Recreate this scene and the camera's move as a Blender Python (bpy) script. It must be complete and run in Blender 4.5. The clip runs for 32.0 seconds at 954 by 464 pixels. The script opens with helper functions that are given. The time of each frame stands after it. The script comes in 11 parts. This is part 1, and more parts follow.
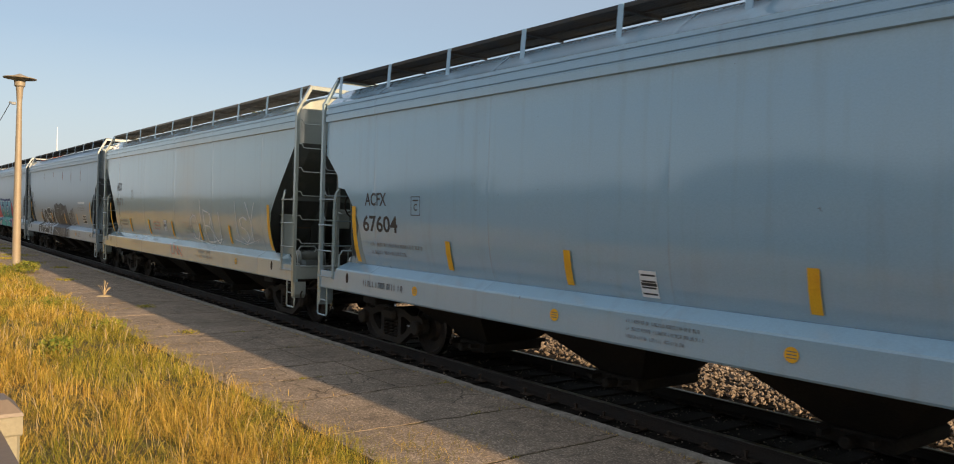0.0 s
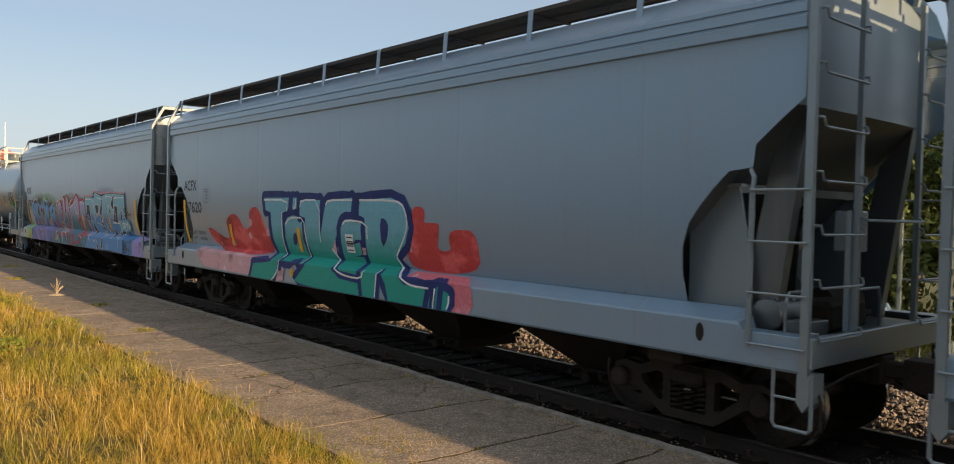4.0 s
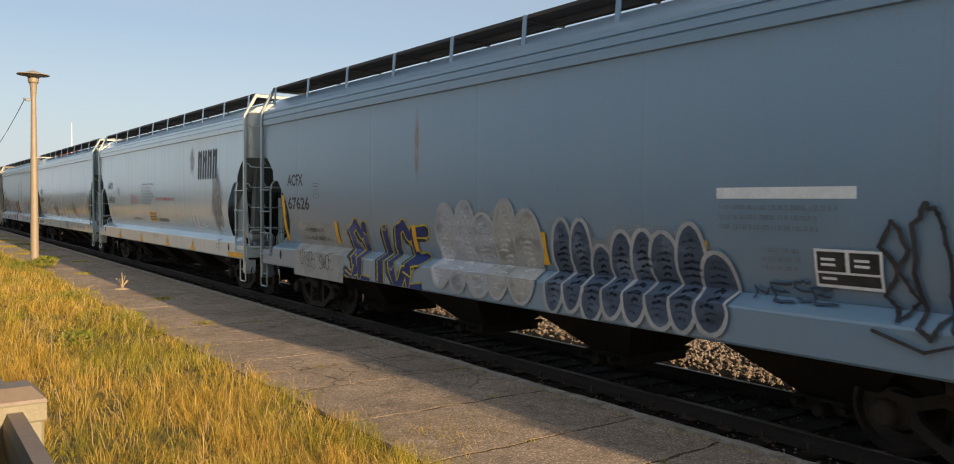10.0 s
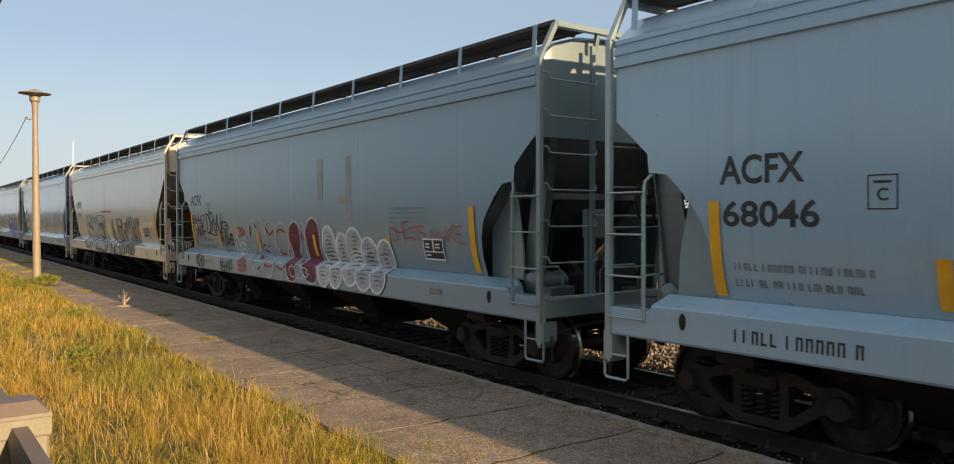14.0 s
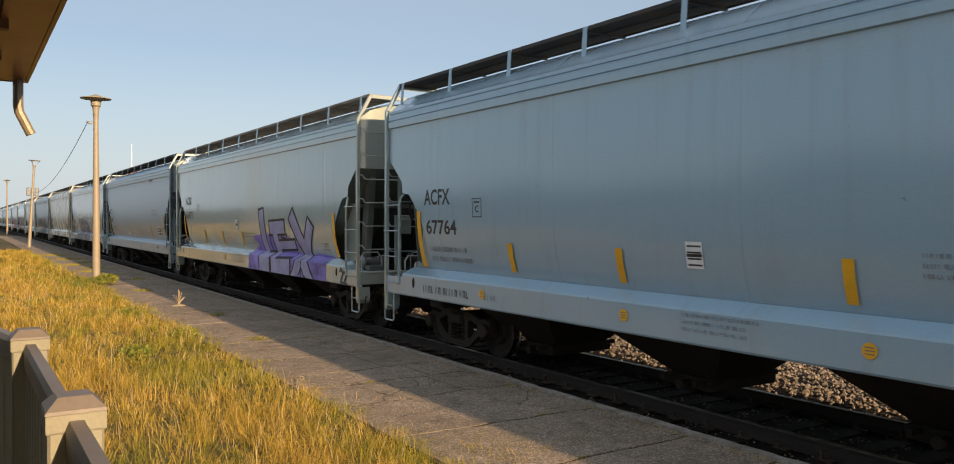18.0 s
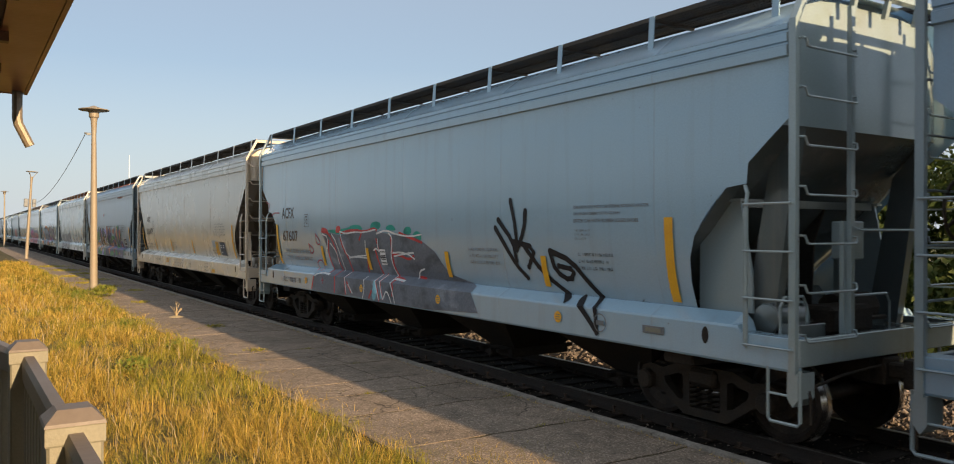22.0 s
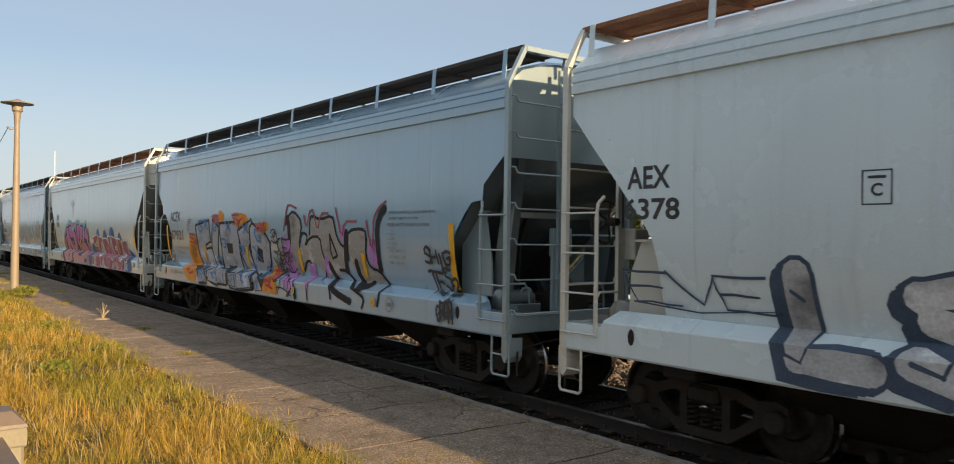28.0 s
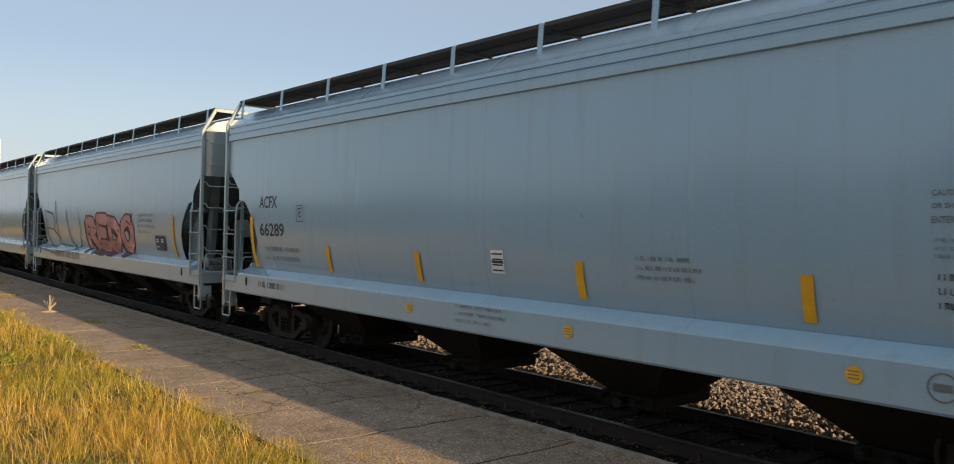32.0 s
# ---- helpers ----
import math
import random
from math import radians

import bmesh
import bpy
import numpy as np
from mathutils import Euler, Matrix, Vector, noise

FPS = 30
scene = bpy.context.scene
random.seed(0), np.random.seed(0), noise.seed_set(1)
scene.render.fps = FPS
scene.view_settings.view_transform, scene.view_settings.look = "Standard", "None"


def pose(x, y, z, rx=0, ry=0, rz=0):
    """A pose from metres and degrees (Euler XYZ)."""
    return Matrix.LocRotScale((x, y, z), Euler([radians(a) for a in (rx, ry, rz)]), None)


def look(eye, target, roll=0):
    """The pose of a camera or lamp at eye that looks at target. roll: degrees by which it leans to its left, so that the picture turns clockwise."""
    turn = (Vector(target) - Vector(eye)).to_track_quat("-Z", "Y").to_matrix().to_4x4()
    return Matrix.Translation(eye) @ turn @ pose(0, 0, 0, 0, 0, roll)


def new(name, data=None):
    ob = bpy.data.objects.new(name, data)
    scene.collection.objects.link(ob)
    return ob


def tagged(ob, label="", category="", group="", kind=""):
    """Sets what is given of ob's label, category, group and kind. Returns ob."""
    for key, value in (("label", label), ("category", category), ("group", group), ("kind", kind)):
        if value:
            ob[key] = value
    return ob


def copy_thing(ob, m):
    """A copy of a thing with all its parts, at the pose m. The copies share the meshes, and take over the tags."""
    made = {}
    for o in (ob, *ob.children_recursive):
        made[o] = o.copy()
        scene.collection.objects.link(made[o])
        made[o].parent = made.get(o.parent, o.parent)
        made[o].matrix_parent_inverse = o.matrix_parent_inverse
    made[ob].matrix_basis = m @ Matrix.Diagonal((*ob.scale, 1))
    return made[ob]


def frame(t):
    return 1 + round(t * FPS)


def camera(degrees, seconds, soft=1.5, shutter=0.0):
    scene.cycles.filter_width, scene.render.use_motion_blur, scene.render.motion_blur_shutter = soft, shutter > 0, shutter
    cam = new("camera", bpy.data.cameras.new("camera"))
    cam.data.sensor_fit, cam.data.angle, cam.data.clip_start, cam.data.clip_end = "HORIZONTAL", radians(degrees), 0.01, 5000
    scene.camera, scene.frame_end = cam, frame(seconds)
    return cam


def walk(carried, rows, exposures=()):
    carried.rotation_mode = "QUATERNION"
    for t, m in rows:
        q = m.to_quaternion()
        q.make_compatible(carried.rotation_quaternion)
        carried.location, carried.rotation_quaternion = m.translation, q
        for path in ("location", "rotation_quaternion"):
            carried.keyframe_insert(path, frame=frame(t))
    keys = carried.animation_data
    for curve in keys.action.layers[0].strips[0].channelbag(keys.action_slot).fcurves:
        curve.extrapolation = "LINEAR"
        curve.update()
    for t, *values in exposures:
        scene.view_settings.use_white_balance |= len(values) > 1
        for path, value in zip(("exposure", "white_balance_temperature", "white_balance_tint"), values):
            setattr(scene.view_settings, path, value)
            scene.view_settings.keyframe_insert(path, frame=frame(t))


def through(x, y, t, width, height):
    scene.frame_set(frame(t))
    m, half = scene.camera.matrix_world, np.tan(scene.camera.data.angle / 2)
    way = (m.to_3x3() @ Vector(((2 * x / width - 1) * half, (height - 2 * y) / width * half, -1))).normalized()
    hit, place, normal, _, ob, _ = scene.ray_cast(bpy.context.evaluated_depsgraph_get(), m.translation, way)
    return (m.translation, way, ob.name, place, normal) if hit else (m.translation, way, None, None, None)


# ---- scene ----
from mathutils.geometry import tessellate_polygon

# The train runs along -y past a low platform. z = 0 is the top of the rails. x grows away from the station.
cam = camera(62.19, 32.0, soft=1.0, shutter=0.05)
EYE = 2.30
PATH = [
    (0.0, 0.008, 0.017, 0.024, -37.45, -0.99, -1.79),
    (0.5, 0.004, 0.015, 0.025, -37.46, -0.99, -1.80),
    (1.0, -0.001, 0.012, 0.027, -36.75, -0.93, -1.29),
    (1.5, 0.004, 0.030, 0.019, -36.18, -1.15, -0.93),
    (2.0, 0.004, 0.024, 0.019, -36.58, -1.27, -0.66),
    (2.5, 0.016, 0.020, 0.030, -37.62, -1.25, -0.42),
    (4.5, -0.024, 0.010, -0.006, -40.50, -1.30, -1.55),
    (5.0, -0.055, -0.010, 0.019, -38.49, -1.41, -1.78),
    (5.5, -0.037, -0.024, 0.016, -38.51, -1.43, -2.01),
    (6.0, -0.019, -0.014, 0.015, -37.95, -1.60, -2.01),
    (6.5, -0.017, -0.021, 0.018, -38.40, -1.65, -1.90),
    (7.0, -0.004, -0.002, 0.016, -37.27, -1.79, -1.59),
    (7.5, 0.003, -0.013, 0.014, -36.88, -1.92, -1.16),
    (8.0, -0.002, -0.016, 0.014, -37.06, -1.96, -1.07),
    (8.5, -0.002, -0.016, 0.017, -37.27, -2.05, -0.92),
    (9.0, 0.003, -0.010, 0.012, -36.96, -2.12, -0.85),
    (9.5, 0.000, -0.011, 0.014, -36.64, -2.00, -0.83),
    (10.0, 0.004, -0.005, 0.013, -36.50, -1.98, -0.61),
    (10.5, 0.001, -0.022, 0.013, -36.86, -1.61, -0.32),
    (11.0, 0.003, -0.005, 0.011, -37.08, -1.03, -0.22),
    (11.5, -0.001, -0.009, 0.005, -35.80, -0.95, -0.29),
    (12.0, 0.002, 0.000, 0.003, -35.05, -1.09, -0.12),
    (12.5, 0.012, 0.003, 0.007, -35.50, -1.15, 0.17),
    (13.0, 0.002, -0.013, 0.007, -35.90, -1.11, 0.29),
    (13.5, 0.000, -0.010, 0.007, -36.31, -1.05, 0.01),
    (14.0, -0.002, -0.008, 0.004, -36.42, -1.03, 0.07),
    (14.5, -0.001, -0.006, 0.004, -34.60, -1.03, -0.05),
    (15.0, 0.014, 0.005, -0.001, -34.35, -1.09, -0.00),
    (15.5, 0.006, 0.002, -0.003, -33.84, -1.01, -0.16),
    (17.5, 0.002, 0.014, -0.005, -32.72, -0.89, -0.22),
    (18.0, 0.004, -0.004, -0.001, -32.99, -0.79, -0.21),
    (18.5, 0.001, 0.006, -0.001, -33.15, -0.69, -0.07),
    (19.0, 0.000, 0.000, 0.000, -33.25, -0.56, 0.05),
    (19.5, -0.001, 0.005, 0.001, -33.40, -0.48, 0.07),
    (20.0, -0.006, 0.005, 0.003, -33.57, -0.26, 0.02),
    (20.5, -0.007, 0.001, 0.001, -33.33, -0.02, 0.11),
    (21.0, -0.001, 0.009, 0.001, -32.71, 0.03, 0.19),
    (21.5, -0.003, 0.006, -0.001, -32.92, 0.09, -0.01),
    (22.0, -0.002, -0.003, 0.001, -33.15, -0.02, -0.13),
    (22.5, -0.002, 0.005, -0.002, -33.33, -0.01, -0.18),
    (23.0, -0.003, 0.002, -0.000, -33.56, -0.06, -0.22),
    (23.5, -0.003, 0.001, -0.002, -33.79, -0.00, -0.30),
    (24.0, -0.004, -0.007, -0.001, -33.96, 0.02, -0.36),
    (24.5, -0.002, 0.002, -0.003, -34.17, 0.02, -0.40),
    (25.0, -0.003, -0.001, -0.002, -34.36, 0.03, -0.47),
    (25.5, -0.002, -0.006, -0.001, -34.73, 0.04, -0.42),
    (26.0, -0.002, -0.005, -0.001, -35.14, 0.04, -0.35),
    (26.5, -0.003, -0.008, -0.002, -35.73, 0.10, -0.50),
    (28.5, -0.008, -0.028, 0.003, -38.06, 0.28, -0.95),
    (29.0, -0.005, -0.007, 0.002, -38.46, 0.32, -1.17),
    (29.5, -0.004, -0.010, -0.014, -38.87, 0.45, -1.36),
    (30.0, -0.006, -0.011, -0.016, -39.33, 0.34, -1.42),
    (30.5, 0.001, -0.011, -0.014, -39.83, 0.20, -1.35),
    (31.0, 0.001, -0.018, -0.011, -40.16, 0.15, -1.32),
    (31.5, 0.009, -0.015, -0.013, -40.47, 0.05, -1.34),
    (32.0, 0.003, -0.008, -0.016, -40.60, -0.03, -1.39),
]
walk(cam, [(t, pose(x, y, EYE + z, 90 + pitch, roll, yaw)) for t, x, y, z, yaw, pitch, roll in PATH], [(0.0, 0.35), (32.0, 0.35)])

# ---------------------------------------------------------------- light
SUN_TO = Vector((0.39, -3.2, 1.0)).normalized()
world = bpy.data.worlds.new("world")
scene.world = world
world.use_nodes = True
wn = world.node_tree.nodes
sky = wn.new("ShaderNodeTexSky")
sky.sky_type, sky.sun_disc = "NISHITA", False
sky.sun_elevation = math.asin(SUN_TO.z)
sky.sun_rotation = math.pi + math.atan2(0.39, 3.2)
sky.altitude, sky.air_density, sky.dust_density, sky.ozone_density = 250, 1.0, 1.4, 2.1
wn["Background"].inputs["Strength"].default_value = 0.092
# summer haze: the clear sky pales towards the horizon all round
wl = world.node_tree.links
tc_sky, up_sky = wn.new("ShaderNodeTexCoord"), wn.new("ShaderNodeSeparateXYZ")
wl.new(tc_sky.outputs["Generated"], up_sky.inputs[0])
thick, haze = wn.new("ShaderNodeValToRGB"), wn.new("ShaderNodeMix")
for e, (at, v) in zip([thick.color_ramp.elements[0], thick.color_ramp.elements[1], thick.color_ramp.elements.new(0.15)], ((0.0, 0.9), (0.6, 0.06), (0.2, 0.36))):
    e.position, e.color = at, (v, v, v, 1)
wl.new(up_sky.outputs["Z"], thick.inputs[0])
haze.data_type = "RGBA"
wl.new(thick.outputs[0], haze.inputs[0])
wl.new(sky.outputs[0], haze.inputs[6])
haze.inputs[7].default_value = (5.5, 5.95, 6.4, 1)
wl.new(haze.outputs[2], wn["Background"].inputs["Color"])
sun = new("sun", bpy.data.lights.new("sun", "SUN"))
sun.data.energy, sun.data.angle, sun.data.color = 6.7, radians(0.6), (1.0, 0.70, 0.40)
sun.matrix_world = look((0, 0, 40), Vector((0, 0, 40)) - SUN_TO)


# ---------------------------------------------------------------- materials
def nodes_of(name):
    m = bpy.data.materials.new(name)
    m.use_nodes = True
    return m, m.node_tree.nodes, m.node_tree.links, m.node_tree.nodes["Principled BSDF"]


def ramp(n, l, value, stops):
    r = n.new("ShaderNodeValToRGB")
    while len(r.color_ramp.elements) < len(stops):
        r.color_ramp.elements.new(0.5)
    for e, (at, c) in zip(r.color_ramp.elements, stops):
        e.position, e.color = at, (*c, 1) if len(c) == 3 else c
    l.new(value, r.inputs[0])
    return r.outputs[0]


def noise_of(n, l, scale, detail=4, stretch=None, rough=0.55, coords="Object"):
    tc = n.new("ShaderNodeTexCoord")
    t = n.new("ShaderNodeTexNoise")
    t.inputs["Scale"].default_value, t.inputs["Detail"].default_value, t.inputs["Roughness"].default_value = scale, detail, rough
    if stretch:
        mp = n.new("ShaderNodeMapping")
        mp.inputs["Scale"].default_value = stretch
        l.new(tc.outputs[coords], mp.inputs[0])
        l.new(mp.outputs[0], t.inputs["Vector"])
    else:
        l.new(tc.outputs[coords], t.inputs["Vector"])
    return t.outputs["Fac"]


def mix(n, l, fac, a, b, kind="MIX"):
    m = n.new("ShaderNodeMix")
    m.data_type, m.blend_type = "RGBA", kind
    for v, i in ((fac, 0), (a, 6), (b, 7)):
        if isinstance(v, (int, float)):
            m.inputs[i].default_value = v
        elif isinstance(v, tuple):
            m.inputs[i].default_value = (*v, 1)
        else:
            l.new(v, m.inputs[i])
    return m.outputs[2]


def surface(name, base, rough=0.6, metal=0.0, vary=0.25, big=1.5, fine=40.0, bump=0.15, second=None, spec=0.5, coords="Object", island=0.0, obrandom=0.0):
    """A worn surface: base colour, broad stains towards `second`, fine grain and a little relief."""
    m, n, l, p = nodes_of(name)
    second = second or tuple(c * (1 - vary) for c in base)
    a = noise_of(n, l, big, 5, coords=coords)
    b = noise_of(n, l, fine, 3, coords=coords)
    col = mix(n, l, ramp(n, l, a, [(0.35, (0, 0, 0)), (0.7, (1, 1, 1))]), base, second)
    lo, hi = 1 - vary * 0.6, 1 + vary * 0.5
    col = mix(n, l, 1.0, col, ramp(n, l, b, [(0.3, (lo, lo, lo)), (0.7, (hi, hi, hi))]), "MULTIPLY")
    if island or obrandom:
        g = n.new("ShaderNodeNewGeometry") if island else n.new("ShaderNodeObjectInfo")
        k = island or obrandom
        out = g.outputs["Random Per Island"] if island else g.outputs["Random"]
        col = mix(n, l, 1.0, col, ramp(n, l, out, [(0, (1 - k, 1 - k, 1 - k)), (1, (1 + k, 1 + k, 1 + k))]), "MULTIPLY")
    l.new(col, p.inputs["Base Color"])
    rr = n.new("ShaderNodeMapRange")
    rr.inputs["To Min"].default_value, rr.inputs["To Max"].default_value = max(0.05, rough - 0.12), min(1, rough + 0.12)
    l.new(a, rr.inputs["Value"])
    l.new(rr.outputs[0], p.inputs["Roughness"])
    p.inputs["Metallic"].default_value = metal
    p.inputs["Specular IOR Level"].default_value = spec
    if bump:
        bp = n.new("ShaderNodeBump")
        bp.inputs["Strength"].default_value, bp.inputs["Distance"].default_value = bump, 0.02
        l.new(b, bp.inputs["Height"])
        l.new(bp.outputs[0], p.inputs["Normal"])
    return m


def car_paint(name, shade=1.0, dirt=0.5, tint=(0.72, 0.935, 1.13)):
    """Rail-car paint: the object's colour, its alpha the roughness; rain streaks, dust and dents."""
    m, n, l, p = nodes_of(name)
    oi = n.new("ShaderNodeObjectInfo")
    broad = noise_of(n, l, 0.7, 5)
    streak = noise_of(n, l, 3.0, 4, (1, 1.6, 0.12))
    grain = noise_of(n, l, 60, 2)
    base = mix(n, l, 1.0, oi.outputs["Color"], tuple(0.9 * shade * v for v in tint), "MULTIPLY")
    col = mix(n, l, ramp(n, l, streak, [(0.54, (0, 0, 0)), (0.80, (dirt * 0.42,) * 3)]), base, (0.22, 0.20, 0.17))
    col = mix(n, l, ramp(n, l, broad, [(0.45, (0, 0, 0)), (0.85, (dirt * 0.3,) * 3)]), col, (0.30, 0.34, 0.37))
    # welded seams every few metres, and sparse chips gone to rust
    tc = n.new("ShaderNodeTexCoord")
    xyz = n.new("ShaderNodeSeparateXYZ")
    l.new(tc.outputs["Object"], xyz.inputs[0])
    seam = n.new("ShaderNodeMath")
    seam.operation = "PINGPONG"
    l.new(xyz.outputs["Y"], seam.inputs[0])
    seam.inputs[1].default_value = 1.55
    line = ramp(n, l, seam.outputs[0], [(0.0, (1, 1, 1)), (0.02, (0, 0, 0))])
    worn = mix(n, l, 1.0, line, ramp(n, l, noise_of(n, l, 1.3, 4), [(0.40, (0, 0, 0)), (0.75, (dirt * 0.9,) * 3)]), "MULTIPLY")
    col = mix(n, l, worn, col, (0.24, 0.15, 0.09))
    chip = ramp(n, l, noise_of(n, l, 7.0, 3, rough=0.7), [(0.735, (0, 0, 0)), (0.76, (dirt,) * 3)])
    col = mix(n, l, chip, col, (0.12, 0.07, 0.045))
    col = mix(n, l, 1.0, col, ramp(n, l, grain, [(0.3, (0.95,) * 3), (0.7, (1.04,) * 3)]), "MULTIPLY")
    l.new(col, p.inputs["Base Color"])
    r = n.new("ShaderNodeMath")
    r.operation = "MULTIPLY_ADD"
    l.new(broad, r.inputs[0])
    r.inputs[1].default_value = 0.07
    l.new(oi.outputs["Alpha"], r.inputs[2])
    l.new(r.outputs[0], p.inputs["Roughness"])
    p.inputs["Specular IOR Level"].default_value = 0.9
    p.inputs["Coat Weight"].default_value = 0.6
    haze_r = n.new("ShaderNodeMath")
    haze_r.operation = "ADD"
    l.new(oi.outputs["Alpha"], haze_r.inputs[0])
    haze_r.inputs[1].default_value = 0.08
    l.new(haze_r.outputs[0], p.inputs["Coat Roughness"])
    bp = n.new("ShaderNodeBump")
    bp.inputs["Strength"].default_value, bp.inputs["Distance"].default_value = 0.1, 0.05
    l.new(noise_of(n, l, 0.9, 2, (1, 1.3, 0.3)), bp.inputs["Height"])
    # the sheets draw in a little along their welded seams
    ridge = n.new("ShaderNodeBump")
    ridge.inputs["Strength"].default_value, ridge.inputs["Distance"].default_value = 0.22, 0.03
    l.new(ramp(n, l, seam.outputs[0], [(0.0, (0, 0, 0)), (0.05, (0.75, 0.75, 0.75)), (0.16, (1, 1, 1))]), ridge.inputs["Height"])
    l.new(bp.outputs[0], ridge.inputs["Normal"])
    l.new(ridge.outputs[0], p.inputs["Normal"])
    return m


PAINT = car_paint("car_paint")
# end paint: weathered, and toned down for the shade between two cars
PAINT_END = car_paint("car_paint_weathered_shade", 0.78, 0.9, (0.86, 0.93, 0.93))
# near-black tone that stands for the shade behind a stepped car's end
WEBSHADE = surface("web_shade_black", (0.03, 0.029, 0.028), 0.8, 0, 0.4, 2, 40, 0.15, (0.055, 0.048, 0.04), 0.25)
# dusty paint, with the shade under the car ends put into its tone
PAINT_DIRT_SHADE = car_paint("car_paint_dusty_shade", 0.24, 1.0, (0.88, 0.93, 0.90))
JOINTDIRT = surface("joint_dirt", (0.05, 0.038, 0.024), 0.95, 0, 0.4, 6, 40, 0.6, (0.08, 0.065, 0.03), 0.2)
UNDER = surface("underframe_grime", (0.024, 0.021, 0.019), 0.85, 0, 0.4, 2, 30, 0.3, (0.04, 0.032, 0.025), 0.2)
TRUCK = surface("cast_steel_grime", (0.03, 0.026, 0.022), 0.75, 0.1, 0.4, 4, 40, 0.3, (0.05, 0.038, 0.028), 0.25)
WHEEL = surface("wheel_steel", (0.025, 0.021, 0.019), 0.6, 0.4, 0.3, 5, 40, 0.15, (0.06, 0.045, 0.035))
TREAD = surface("polished_tread", (0.55, 0.53, 0.5), 0.22, 1.0, 0.1, 5, 60, 0.02)
RAILTOP = surface("polished_rail_head", (0.32, 0.29, 0.26), 0.38, 1.0, 0.4, 3, 60, 0.02)
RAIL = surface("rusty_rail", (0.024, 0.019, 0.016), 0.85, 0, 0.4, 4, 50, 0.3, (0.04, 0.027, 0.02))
GRATE = surface("walkway_steel", (0.05, 0.05, 0.052), 0.7, 0.3, 0.3, 3, 40, 0.1, (0.09, 0.07, 0.05))
RUSTGRATE = surface("rusted_walkway_steel", (0.33, 0.16, 0.07), 0.8, 0.1, 0.3, 3, 40, 0.1, (0.24, 0.1, 0.05))
GREYGRATE = surface("tan_walkway_steel", (0.30, 0.26, 0.21), 0.7, 0.2, 0.3, 3, 40, 0.1, (0.2, 0.16, 0.12))
YELLOW = surface("reflective_yellow", (0.85, 0.46, 0.02), 0.45, 0, 0.12, 4, 60, 0.03, (0.75, 0.36, 0.02))
BLACKINK = surface("black_stencil", (0.02, 0.022, 0.026), 0.5, 0, 0.3, 6, 60, 0.03, (0.05, 0.05, 0.055))
WHITEINK = surface("white_stencil", (0.84, 0.86, 0.87), 0.5, 0, 0.15, 6, 60, 0.03)
REDINK = surface("red_stencil", (0.5, 0.08, 0.06), 0.5, 0, 0.2, 6, 60, 0.03)
GREYINK = surface("faded_stencil", (0.17, 0.185, 0.2), 0.5, 0, 0.2, 6, 60, 0.03)
BLUECAP = surface("blue_bearing_cap", (0.05, 0.13, 0.3), 0.5, 0.2, 0.3, 8, 60, 0.1)
CURB = surface("worn_concrete_curb", (0.33, 0.30, 0.265), 0.9, 0, 0.55, 5, 40, 0.9, (0.17, 0.15, 0.125), 0.3)
SOIL = surface("dry_soil", (0.10, 0.075, 0.035), 0.95, 0, 0.35, 0.9, 25, 0.6, (0.07, 0.07, 0.025), 0.2)
GROUND = surface("far_ground", (0.12, 0.11, 0.05), 0.95, 0, 0.3, 0.05, 4, 0.4, (0.08, 0.09, 0.035), 0.2)
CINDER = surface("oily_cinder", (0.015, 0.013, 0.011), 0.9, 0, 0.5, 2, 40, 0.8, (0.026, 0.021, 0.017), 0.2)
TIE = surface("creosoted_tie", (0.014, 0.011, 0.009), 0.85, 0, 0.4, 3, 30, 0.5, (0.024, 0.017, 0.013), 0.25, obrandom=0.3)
STONE = surface("ballast_stone", (0.215, 0.175, 0.145), 0.85, 0, 0.3, 3, 60, 0.4, (0.17, 0.14, 0.115), 0.3, island=0.45)


